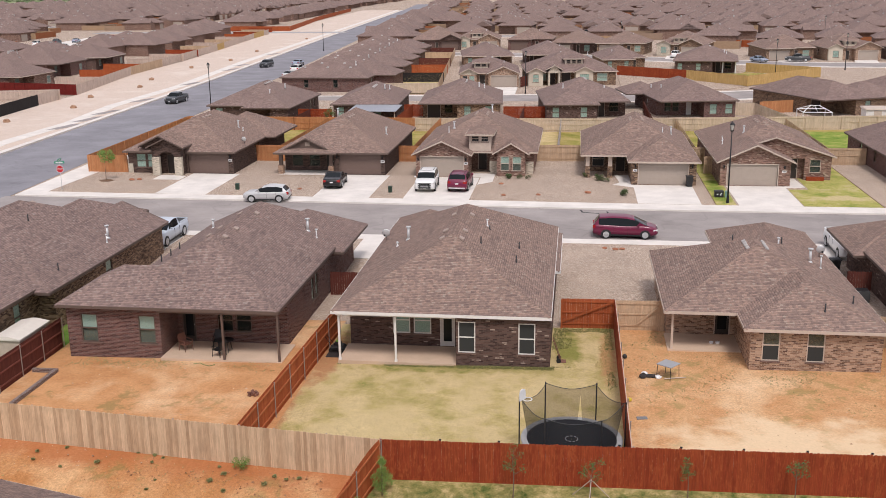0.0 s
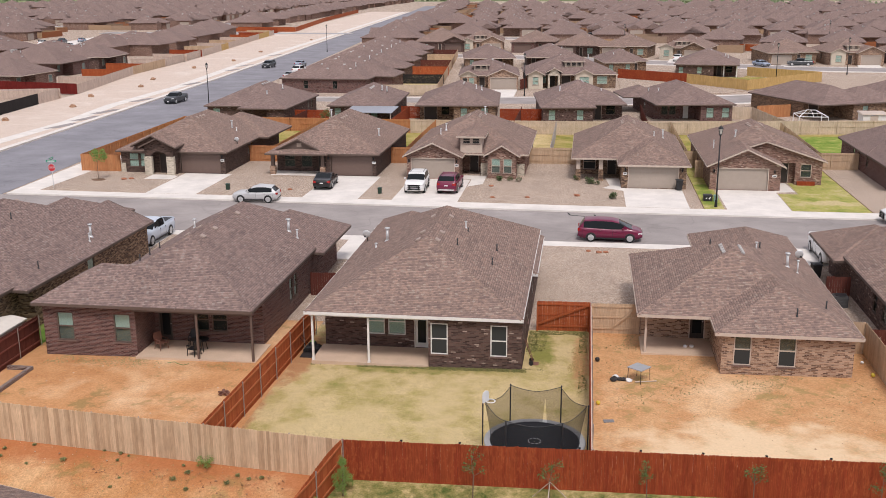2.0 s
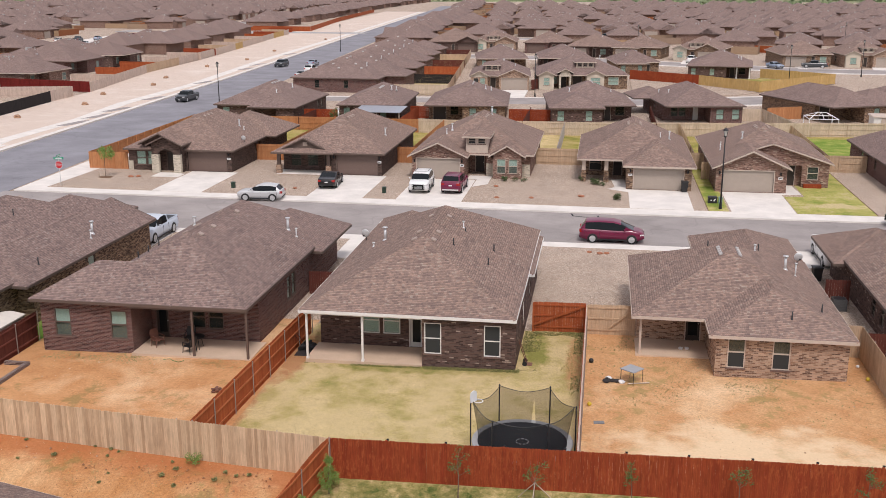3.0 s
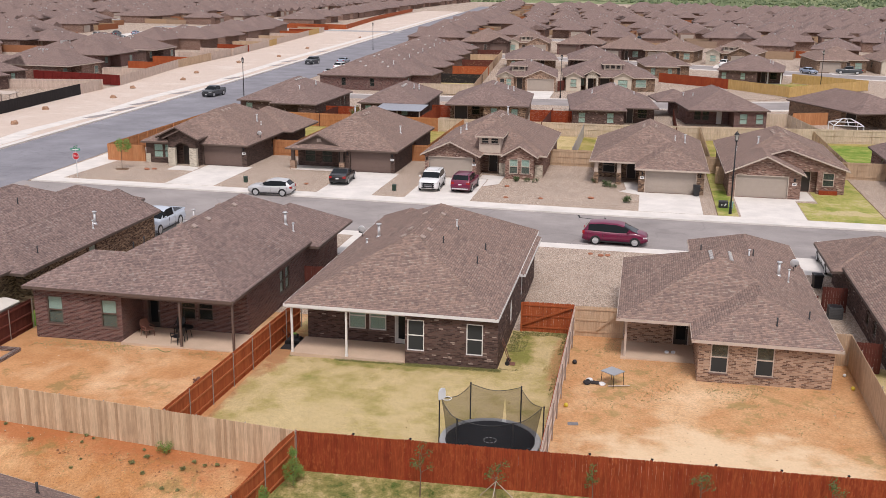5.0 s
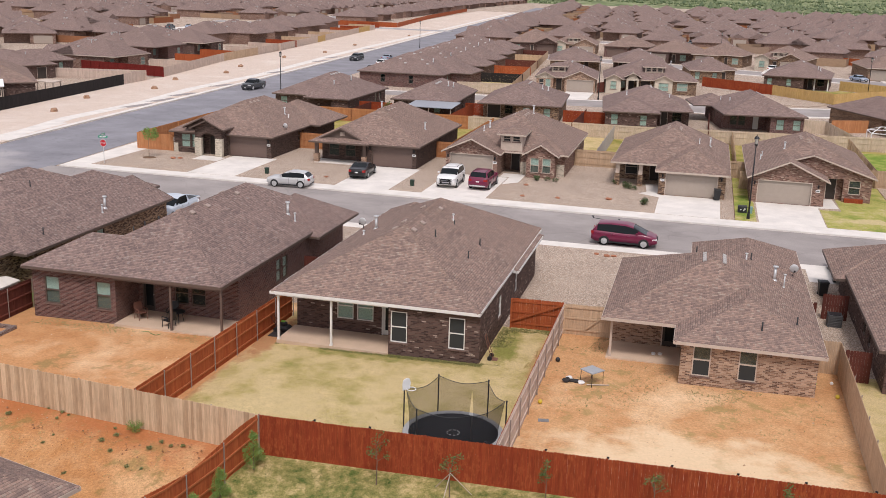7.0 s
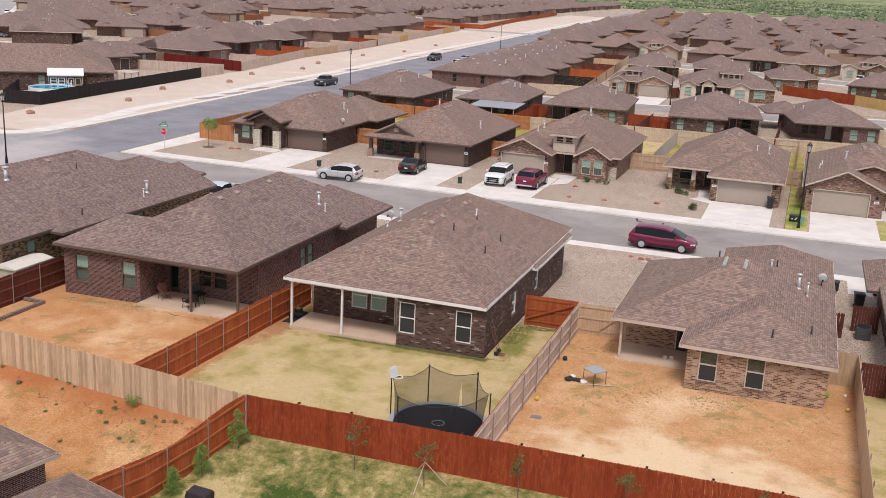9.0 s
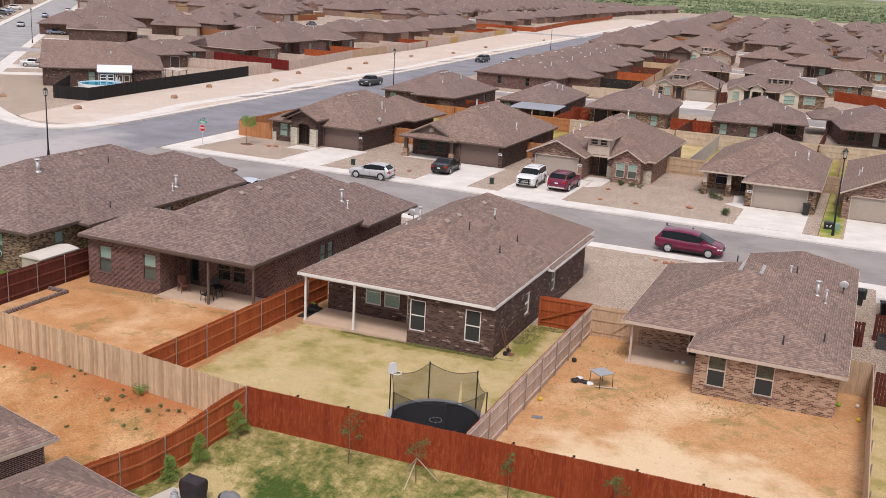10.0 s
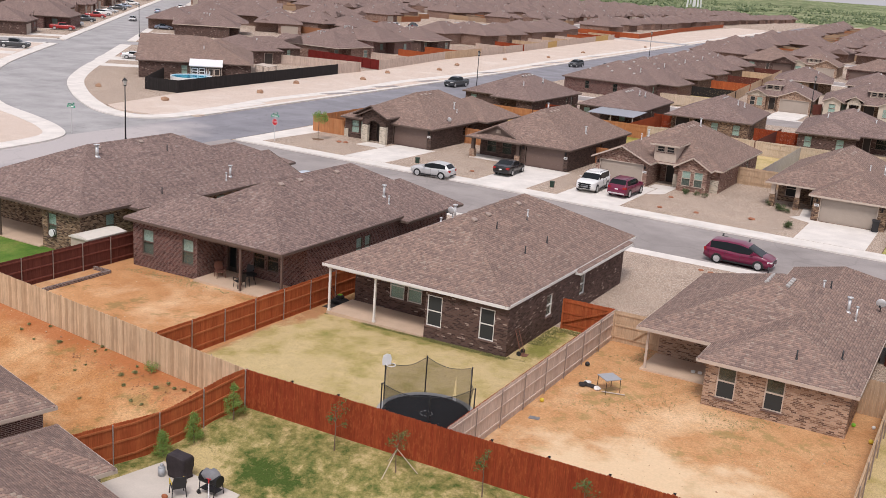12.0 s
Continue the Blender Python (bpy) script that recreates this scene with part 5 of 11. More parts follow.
fence("wooden_fence", (-6.72, -13.0), (-9.9, -22.85), M["fence_orange"], "orange-red stained fence with metal posts", 1, 1.83, True, PM, M["rail_orange"], spacing=2.06)
fence("wooden_fence", (-13.2, -11.95), (-12.6, 4.6), M["fence_orange"], "orange-red stained fence with metal posts", -1, 1.83, True, PM, M["rail_orange"])
yard_fence_east = fence("wooden_fence", (3.6, -12.85), (3.6, 6.4), M["fence_grey"], "weathered pinkish-grey board fence with posts", -1, 1.83, True, PM)
bm = bmesh.new()
for i in range(134):
    y = -12.78 + 0.1432 * i
    z = g(3.585, y) + 0.012 * ((i * 7) % 5 - 2) / 2
    box(bm, 3.566, 3.588, y - 0.0695, y + 0.0695, z, z + 1.845)
tagged(part("picket_run", bm, M["fence_red"], yard_fence_east), "red-stained boards facing the lawn", "", "", "stuff")
fence("wooden_fence", (0.5, 6.4), (3.55, 6.4), M["fence_orange"], "red-stained gate panel beside the brick house", -1, 1.83, True, None)
fence("wooden_fence", (3.65, 6.2), (6.4, 6.2), M["fence_tan"], "tan board side gate with diagonal brace", -1, 1.83, True, None)
fence("wooden_fence", (18.4, -12.85), (18.4, 4.0), M["fence_tan"], "tan board fence beside the sandy yard", -1, 1.83, True, PM)
fence("wooden_fence", (17.0, 4.0), (18.35, 4.0), M["fence_tan"], "short tan fence panel beside the brick house", 1, 1.83, True, None)
fence("wooden_fence", (-28.4, -9.9), (-28.4, 1.5), M["fence_redbrown"], "dark red-brown board fence with metal posts", -1, 1.83, True, PM, M["rail_redbrown"])

for gx0, gx1, gy, gm in ((0.5, 3.5, 6.34, "fence_orange"), (4.9, 6.35, 6.14, "fence_tan")):
    gt = thing("gate_brace", (gx0, gy, g(gx0, gy)), "diagonal timber brace nailed across a side gate", "gate")
    bm = bmesh.new()
    za, zb = g(gx0, gy) + 0.35, g(gx1, gy) + 1.6
    loft(bm, [[(gx0, gy - 0.06, za), (gx0, gy - 0.02, za), (gx0, gy - 0.02, za + 0.12), (gx0, gy - 0.06, za + 0.12)], [(gx1, gy - 0.06, zb), (gx1, gy - 0.02, zb), (gx1, gy - 0.02, zb + 0.12), (gx1, gy - 0.06, zb + 0.12)]])
    part("brace", bm, M[gm], gt)

# ---- houses across the street ----
TT = M["trim_tan"]


ENTRY = {
    "dark brick house with an arched entry portico": ((-35.6, 52.4),),
    "dark brick house with a porch gable": ((-19.05, 52.8), (-24.0, 52.8)),
    "tan mixed-brick house with gables and a dormer": ((-10.15, 52.2), (-15.15, 52.2)),
    "tan brick house with a hip roof over the garage": ((7.05, 49.6), (12.6, 49.6)),
    "tan brick house with a brick garage gable": ((21.4, 49.8), (15.65, 49.8)),
    "red-brown brick house with a shingle hip roof": ((33.3, 50.2),),
}


def across(x0, x1, yf, yb, ze, pitch, brick, trim, label, build):
    h = thing("house", ((x0 + x1) / 2, yf, 0), label, "house", "brick houses")
    build(h, x0, x1, yf, yb, ze, pitch, brick, trim)
    for gx, gy in ENTRY[label]:
        bm = bmesh.new()
        box(bm, gx - 0.07, gx + 0.07, gy - 0.16, gy - 0.002, 1.75, 2.05)
        part("wall_lamp", bm, M["black_metal"], h)
    gx, gy = ENTRY[label][0]
    bm = bmesh.new()
    box(bm, gx - 0.2, gx + 0.2, gy - 0.03, gy - 0.002, 1.35, 1.58)
    plate = part("number_plate", bm, M["white_plastic"], h, "white plaque beside the garage")
    bm = bmesh.new()
    box(bm, gx - 0.13, gx + 0.13, gy - 0.036, gy - 0.03, 1.43, 1.5)
    part("bar", bm, M["black_plastic"], plate)
    return h


def h1(h, x0, x1, yf, yb, ze, p, br, tr):
    walls(h, (x0, x1, yf, yb), -0.1, ze - 0.1, br, {"S": [(-46.2, -45.1, 0.6, 2.1, "win", tr, M["blind_green"]), (-44.95, -44.0, 0.6, 2.1, "win", tr, M["blind_green"]), (-42.7, -41.6, 0.02, 2.08, "door", M["door_dark"], tr), (-40.3, -35.9, 0.02, 2.12, "garage", M["garage_brown"], tr)], "E": [(60, 60.8, 0.9, 2.05, "win", tr, DARK), (61.2, 62, 0.9, 2.05, "win", tr, DARK)]})
    # portico: brick front with a round arch, stone-faced at its feet, under a gable
    y0, zt = yf - 1.4, 3.05
    prof = [(-43.75, 0.0), (-43.75, zt), (-40.55, zt), (-40.55, 0.0)]
    arc = [(-42.15 + 0.85 * math.cos(a), 1.95 + 0.62 * math.sin(a)) for a in [math.pi * i / 12 for i in range(13)]]
    bm = bmesh.new()
    inner = [(-41.3, 0.0)] + arc + [(-43.0, 0.0)]
    outer = [(-40.55, 0.0)] + [(clamp(-42.15 + 3.0 * math.cos(a), -43.75, -40.55), clamp(2.05 + 3.0 * math.sin(a), 0.0, zt)) for a in [math.pi * i / 12 for i in range(13)]] + [(-43.75, 0.0)]
    vs = [[bm.verts.new((px, yy, pz)) for px, pz in ring_] for yy in (y0, y0 + 0.35) for ring_ in (inner, outer)]
    for k in range(len(inner) - 1):
        bm.faces.new((vs[0][k], vs[0][k + 1], vs[1][k + 1], vs[1][k]))
        bm.faces.new((vs[2][k], vs[2][k + 1], vs[3][k + 1], vs[3][k]))
        bm.faces.new((vs[0][k], vs[0][k + 1], vs[2][k + 1], vs[2][k]))
        bm.faces.new((vs[1][k], vs[1][k + 1], vs[3][k + 1], vs[3][k]))
    bmesh.ops.recalc_face_normals(bm, faces=bm.faces)
    part("portico_wall", bm, br, h)
    for xa, xb in ((-43.75, -43.4), (-40.9, -40.55)):
        bm = bmesh.new()
        box(bm, xa, xb, y0 + 0.36, yf - 0.01, -0.1, zt)
        part("portico_side", bm, br, h)
    for xa, xb in ((-43.8, -42.98), (-41.32, -40.5)):
        bm = bmesh.new()
        box(bm, xa, xb, y0 - 0.05, y0 + 0.4, -0.1, 2.0)
        part("stone_pier", bm, M["stone"], h)
    bm = bmesh.new()
    box(bm, x0 - 0.05, x0 + 0.5, yf - 0.06, yf + 0.3, -0.1, 1.0)
    part("stone_pier", bm, M["stone"], h)
    roofs(h, [(x0 - 0.4, x1 + 0.4, yf - 0.4, yb - 2.0, ze, p), (-44.2, -40.1, yf - 1.9, yf + 6, 3.08, p, "y", "gh"), (-45.6, -40.9, yf - 0.7, yf + 7, 3.02, p, "y", "gh"), (-43.5, x1 + 1.6, yb - 9, yb + 0.6, ze, p)], tr, "brown shingle hip roof with a gabled entry")
    gable_wall(h, "S", -43.75, -40.55, y0, zt, p, br)
    gable_wall(h, "S", -45.3, -41.2, yf - 0.3, 2.95, p, br)


def h2(h, x0, x1, yf, yb, ze, p, br, tr):
    walls(h, (-24.3, x1, yf, yb), -0.1, ze - 0.1, br, {"S": [(-23.7, -19.3, 0.02, 2.12, "garage", M["garage_brown"], tr)], "E": [(62, 62.8, 0.9, 2.05, "win", tr, DARK)]})
    walls(h, (x0, -24.3, yf + 1.9, yb), -0.1, ze - 0.1, br, {"S": [(-29.4, -28.2, 0.5, 2.05, "win", tr, M["blind_dim"]), (-27.5, -26.3, 0.5, 2.05, "win", tr, M["blind_dim"]), (-25.6, -24.7, 0.02, 2.08, "door", M["door_dark"], tr)]}, "SWN")
    for x in (-30.1, -24.6):
        bm = bmesh.new()
        box(bm, x - 0.28, x + 0.28, yf - 0.3, yf + 0.26, 0, 0.95)
        part("brick_pier", bm, M["brick_tan"], h)
        bm = bmesh.new()
        box(bm, x - 0.18, x + 0.18, yf - 0.2, yf + 0.16, 0.95, ze - 0.15)
        part("porch_post", bm, tr, h)
    bm = bmesh.new()
    box(bm, x0 - 0.1, -24.3, yf - 0.4, yf + 1.9, -0.1, 0.06)
    part("porch_slab", bm, M["concrete"], h)
    roofs(h, [(x0 - 0.4, x1 + 0.4, yf - 0.4, yb + 0.4, ze, p), (x0 - 0.5, -23.9, yf - 0.9, yf + 6, ze, p * 0.75), (x0 + 0.35, -24.7, yf - 0.25, yf + 6, ze + 0.22, p * 0.95, "y", "gh")], tr, "brown shingle hip roof with a porch gable")
    gable_wall(h, "S", x0 + 0.6, -24.95, yf + 0.05, ze + 0.2, p * 0.95, M["trim_brown"])
    bm = bmesh.new()
    box(bm, -27.4, -26.9, yf - 0.0, yf + 0.05, ze + 0.6, ze + 1.0)
    part("gable_vent", bm, M["soffit"], h)


def h3(h, x0, x1, yf, yb, ze, p, br, tr):
    walls(h, (-15.4, -9.9, yf - 0.3, yf + 4.19), -0.1, ze - 0.1, br, {"S": [(-14.9, -10.4, 0.02, 2.12, "garage", M["garage_tan"], tr)]}, "SEW")
    walls(h, (-7.87, x1, yf + 2.2, yf + 4.19), -0.1, ze - 0.1, br, {}, "SEW")
    walls(h, (x0, x1, yf + 4.2, yb), -0.1, ze - 0.1, br, {"S": [(-9.3, -8.3, 0.02, 2.1, "door", M["door_dark"], tr)], "E": [(66, 67, 0.9, 2.05, "win", tr, DARK)]})
    walls(h, (-7.0, -4.05, yf + 0.6, yf + 2.19), -0.1, ze - 0.1, br, {"S": [(-6.6, -5.68, 0.55, 2.1, "win", tr, M["blind_green"], "", M["screen_grey"]), (-5.36, -4.44, 0.55, 2.1, "win", tr, M["blind_green"], "", M["screen_grey"])]}, "SEW")
    for x in (-7.45, -3.65):
        bm = bmesh.new()
        box(bm, x - 0.42, x + 0.42, yf + 2.08, yf + 2.3, -0.05, 1.3)
        part("stone_pier", bm, M["stone"], h)
    roofs(h, [(x0 - 0.4, x1 + 0.4, yf + 1.6, yb + 0.4, ze, p), (-15.8, -9.5, yf - 0.8, yf + 8, ze, 0.46, "y", "gh"), (-7.45, -3.6, yf + 0.2, yf + 7, ze, 0.6, "y", "gh"), (-10.4, -7.3, yf + 1.2, yf + 8.5, 4.3, p * 0.7, "y", "hh")], tr, "brown shingle roof with brick gables and dormer")
    gable_wall(h, "S", -15.4, -9.9, yf - 0.3, ze - 0.05, 0.46, br)
    gable_wall(h, "S", -7.0, -4.05, yf + 0.6, ze - 0.05, 0.6, br)
    walls(h, (-10.0, -7.7, yf + 1.7, yf + 7), ze - 0.1, 4.25, M["trim_tan"], {"S": [(-9.75, -8.95, 3.45, 4.05, "win", tr, M["screen"]), (-8.75, -7.95, 3.45, 4.05, "win", tr, M["screen"])]}, "SEW", 0.15, "dormer")


def h4(h, x0, x1, yf, yb, ze, p, br, tr):
    walls(h, (6.7, x1, yf, yf + 7.19), -0.1, ze - 0.1, br, {"S": [(7.4, 12.2, 0.02, 2.12, "garage", M["garage_tan"], tr)]}, "SEW")
    walls(h, (x0, x1, yf + 7.2, yb), -0.1, ze - 0.1, br, {"S": [(2.9, 4.2, 0.5, 2.1, "win", tr, M["screen"]), (5.4, 6.4, 0.02, 2.08, "door", M["door_dark"], tr)]})
    for x in (2.4, 4.7):
        bm = bmesh.new()
        box(bm, x - 0.25, x + 0.25, yf + 3.4, yf + 3.9, 0, 1.2)
        part("stone_pier", bm, br, h)
        bm = bmesh.new()
        box(bm, x - 0.2, x + 0.2, yf + 3.45, yf + 3.85, 1.2, ze - 0.15)
        part("porch_post", bm, tr, h)
    roofs(h, [(x0 - 0.5, x1 + 0.4, yf + 3.1, yb + 0.4, ze, p), (6.3, x1 + 0.4, yf - 0.4, yf + 9, ze, p)], tr, "brown shingle hip roof over garage and porch")


def h5(h, x0, x1, yf, yb, ze, p, br, tr):
    walls(h, (15.3, 22.0, yf, yf + 4.19), -0.1, ze - 0.1, br, {"S": [(16.0, 20.8, 0.02, 2.12, "garage", M["garage_tan"], tr)]}, "SEW")
    walls(h, (x0, x1, yf + 4.2, yb), -0.1, ze - 0.1, br, {"S": [(22.5, 23.5, 0.02, 2.08, "door", M["door_dark"], tr)]})
    walls(h, (24.0, x1, yf + 3.4, yf + 4.19), -0.1, ze - 0.1, br, {"S": [(24.5, 25.6, 0.75, 2.1, "win", tr, M["blind_dim"])]}, "SEW")
    bm = bmesh.new()
    box(bm, 22.01, 23.99, yf + 3.4, yf + 3.62, 2.2, ze - 0.1)
    part("entry_lintel", bm, br, h)
    roofs(h, [(x0 - 0.4, x1 + 0.4, yf + 3.8, yb + 0.4, ze, p), (14.9, 22.4, yf - 0.5, yf + 9, ze, p, "y", "gh"), (15.0, x1 + 0.4, yf + 3.0, yf + 9, ze, 0.33, "y", "gh")], tr, "brown shingle roof with two brick gables")
    gable_wall(h, "S", 15.3, 22.0, yf, ze - 0.05, p, br)
    gable_wall(h, "S", 15.4, x1, yf + 3.39, ze - 0.05, 0.33, br)


def h6(h, x0, x1, yf, yb, ze, p, br, tr):
    walls(h, (x0, x1, yf, 62.59), -0.1, ze - 0.1, br, {"S": [(34.2, 38.8, 0.02, 2.25, "garage", M["garage_tan"], tr)], "W": [(59.2, 60.0, 0.8, 2.2, "win", tr, DARK)]}, "SEW")
    walls(h, (x0 - 0.2, x1 - 2.0, 62.6, yb), -0.1, ze - 0.1, br, {"W": [(64.0, 64.9, 0.8, 2.2, "win", tr, M["blind_green"])]}, "SENW")
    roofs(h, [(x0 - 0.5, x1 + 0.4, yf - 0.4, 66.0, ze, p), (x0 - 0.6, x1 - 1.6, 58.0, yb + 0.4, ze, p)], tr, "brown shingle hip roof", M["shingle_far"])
    flue(h, 34.2, 58.0, 3.9, 0.4, 0.05, M["black_plastic"], False)


house_a = across(-47.1, -35.3, 52.4, 72.0, 2.42, 0.485, M["brick_dark"], TB, "dark brick house with an arched entry portico", h1)
house_b = across(-30.2, -18.8, 52.8, 71.0, 2.42, 0.52, M["brick_dark"], TB, "dark brick house with a porch gable", h2)
house_c = across(-15.4, -3.2, 52.5, 71.0, 2.42, 0.505, M["brick_mixed"], TT, "tan mixed-brick house with gables and a dormer", h3)
house_d = across(2.2, 13.0, 49.6, 69.0, 2.42, 0.525, M["brick_buff"], TT, "tan brick house with a hip roof over the garage", h4)
house_e = across(15.3, 26.6, 49.8, 69.5, 2.42, 0.46, M["brick_mixed"], TT, "tan brick house with a brick garage gable", h5)
across(32.5, 43.8, 50.2, 69.9, 2.42, 0.5, M["brick_red"], TB, "red-brown brick house with a shingle hip roof", h6)

# ---- generic houses further off ----
def stock(kind, brick, trim, gd):
    """A stock house at the origin: front to -y, 12 m wide, 17 m deep."""
    h = thing("house", (0, 0, 0), "one-storey brown brick house with a shingle hip roof", "house", "brick houses")
    ze, p = 2.85, 0.46
    if kind == 0:
        walls(h, (-6, 0, 0, 17), -0.15, 2.75, brick, {"S": [(-5.4, -0.8, 0.02, 2.25, "garage", gd, trim)], "N": [(-4.5, -3.3, 0.7, 2.2, "win", trim, M["blind_green"])]}, "SEWN")
        walls(h, (0, 6, 1.5, 15), -0.15, 2.75, brick, {"S": [(0.6, 1.5, 0.02, 2.2, "door"), (2.6, 4.2, 0.6, 2.2, "win", trim, M["blind_green"])], "N": [(1.0, 2.8, 0.02, 2.2, "door"), (3.8, 5.0, 0.7, 2.2, "win", trim, DARK)], "E": [(8, 9, 0.8, 2.2, "win", trim, DARK)]}, "SEN")
        roofs(h, [(-6.4, 6.4, -0.4, 17.4, ze, p)], trim)
    elif kind == 1:
        walls(h, (0, 6, 0, 1.99), -0.15, 2.75, brick, {"S": [(0.7, 5.3, 0.02, 2.25, "garage", gd, trim)]}, "SEW")
        walls(h, (-6, 6, 2.0, 17), -0.15, 2.75, brick, {"S": [(-1.6, -0.7, 0.02, 2.2, "door"), (-4.8, -3.0, 0.6, 2.2, "win", trim, M["blind_green"])], "N": [(-4.5, -3.3, 0.7, 2.2, "win", trim, M["blind_green"]), (0, 1.8, 0.02, 2.2, "door"), (3, 4.2, 0.7, 2.2, "win", trim, M["blind_green"])], "W": [(8, 9, 0.8, 2.2, "win", trim, DARK)]})
        roofs(h, [(-6.4, 6.4, 1.6, 17.4, ze, p), (-0.4, 6.4, -0.5, 8, ze, p, "y", "gh"), (-6.4, -2.0, 0.9, 7, ze, p, "y", "gh")], trim)
        front = M["stucco"] if brick == M["brick_tan"] else M["stone"]
        gable_wall(h, "S", 0, 6, 0, ze - 0.05, p, brick)
        gable_wall(h, "S", -6, -2.4, 1.3, ze - 0.05, p, front)
        walls(h, (-5.9, -2.5, 1.3, 1.98), -0.15, 2.75, front, {"S": [(-4.9, -3.4, 0.6, 2.2, "win", trim, M["blind_green"])]}, "SEW")
        walls(h, (-1.9, 0.9, 2.4, 7.0), ze - 0.3, 4.4, M["stucco"], {"S": [(-1.6, -0.8, 3.65, 4.25, "win", trim, M["screen"]), (-0.3, 0.5, 3.65, 4.25, "win", trim, M["screen"])]}, "SEW", 0.15, "dormer")
        roofs(h, [(-2.3, 1.3, 2.0, 9.0, 4.45, 0.32)], trim)
    elif kind == 2:
        walls(h, (-6, 0.5, 0, 2.99), -0.15, 2.75, brick, {"S": [(-5.2, -0.6, 0.02, 2.25, "garage", gd, trim)]}, "SEW")
        walls(h, (-6, 6, 3.0, 14.6), -0.15, 2.75, brick, {"S": [(1.4, 2.3, 0.02, 2.2, "door"), (3.4, 5.0, 0.6, 2.2, "win", trim, M["blind_green"])], "N": [(0.3, 1.6, 0.02, 2.2, "door"), (3, 4.2, 0.7, 2.2, "win", trim, M["blind_green"])], "E": [(9, 10, 0.8, 2.2, "win", trim, DARK)]})
        walls(h, (-6, -0.4, 14.61, 18), -0.15, 2.75, brick, {"N": [(-5, -3.8, 0.7, 2.2, "win", trim, M["blind_green"]), (-2.4, -1.2, 0.7, 2.2, "win", trim, M["blind_green"])]}, "NEW")
        roofs(h, [(-6.4, 6.4, 2.6, 15.0, ze, p), (-6.4, 0.9, -0.4, 9, ze, p), (-6.4, 0.0, 10, 18.4, ze, p)], trim)
    else:
        walls(h, (-7, 7, 0, 15), -0.15, 2.75, brick, {"S": [(1.5, 6.1, 0.02, 2.25, "garage", gd, trim), (-0.4, 0.5, 0.02, 2.2, "door"), (-5.0, -3.4, 0.6, 2.2, "win", trim, M["blind_green"])], "N": [(-5, -3.8, 0.7, 2.2, "win", trim, DARK), (-1.5, 0.5, 0.02, 2.2, "door"), (3, 4.2, 0.7, 2.2, "win", trim, M["blind_green"])]})
        roofs(h, [(-7.4, 7.4, -0.4, 15.4, ze, p, "x"), (0.8, 7.4, -1.0, 8, ze, p, "y", "gh")], trim)
        gable_wall(h, "S", 1.2, 7.0, -0.55, ze - 0.05, p, brick)
    flue(h, 2.0, 8.0, 4.6, 0.5, 0.06, M["galv"])
    flue(h, -2.4, 10.0, 4.6, 0.3, 0.04, M["galv"])
    for i in range(3):
        ridge_vent(h, -0.6, 7.4 + 1.3 * i, {3: 5.3}.get(kind, 5.45) - (0.35 if kind == 3 else 0), p, "W")
    flue(h, -3.6, 6.4, 4.0, 0.3, 0.04, M["galv"])
    return h


STOCK = [stock(0, M["brick_brown"], TB, M["garage_tan"]), stock(1, M["brick_tan"], TT, M["garage_tan"]), stock(2, M["brick_buff"], TT, M["garage_tan"]), stock(3, M["brick_brown"], TB, M["garage_brown"]), stock(2, M["brick_red"], TB, M["garage_brown"]), stock(1, M["brick_buff"], TT, M["garage_tan"])]
rnd = random.Random(4)
used = set()


def put_house(k, x, y, deg, flip=False):
    """Front middle at (x, y); deg 0 faces -y."""
    m = Matrix.Translation((x, y, 0)) @ Matrix.Rotation(radians(deg), 4, "Z")
    if k not in used:
        used.add(k)
        STOCK[k].matrix_basis = m
        return STOCK[k]
    return copy_thing(STOCK[k], m)


def lot_house(x, y, deg, label, bodies, tops, brick, trim, gables=(), dormer=None, vents=(), pipes=()):
    """A house on its lot: origin at one corner of its eaves or walls, turned by deg; eaves at 2.5 m."""
    h = thing("house", (0, 0, 0), label, "house", "brick houses")
    for rect, sides, ops, *mt in bodies:
        walls(h, rect, -0.15, 2.42, mt[0] if mt else brick, ops, sides)
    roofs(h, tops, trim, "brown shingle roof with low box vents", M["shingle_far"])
    for s0, s1, at, z, p, mt in gables:
        gable_wall(h, "S", s0, s1, at, z, p, mt)
    if dormer:
        x0, x1, y0, z0, z1, nwin, mt = dormer
        w = (x1 - x0 - 0.3) / nwin
        walls(h, (x0, x1, y0, y0 + 4.5), z0, z1, mt, {"S": [(x0 + 0.25 + w * i, x0 + 0.05 + w * (i + 1), z0 + 0.55, z1 - 0.15, "win", trim, M["screen"]) for i in range(nwin)]}, "SEW", 0.15, "dormer")
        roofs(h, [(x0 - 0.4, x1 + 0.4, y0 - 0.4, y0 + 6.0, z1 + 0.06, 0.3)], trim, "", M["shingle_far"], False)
    for vx, vy, vz, sd in vents:
        vt = ridge_vent(h, vx, vy, vz, 0.42, sd, 0.9)
        vt.data.materials[0] = M["vent_pale"]
    for px, py, pz in pipes:
        flue(h, px, py, pz, 0.5, 0.08, M["galv"])
    h.matrix_basis = Matrix.Translation((x, y, 0)) @ Matrix.Rotation(radians(deg), 4, "Z")
    return h


M["vent_pale"] = m_plain("pale_roof_vent", (0.42, 0.4, 0.385), 0.6)
BG = M["blind_green"]
ZE, PT = 2.5, 0.43


def ridge_row(mid_x, y0, n, p_half, side="E"):
    """Places of box vents just below a ridge that runs along y."""
    return [(mid_x + 0.6, y0 + 1.1 * i, ZE + PT * (p_half - 0.6), side) for i in range(n)]


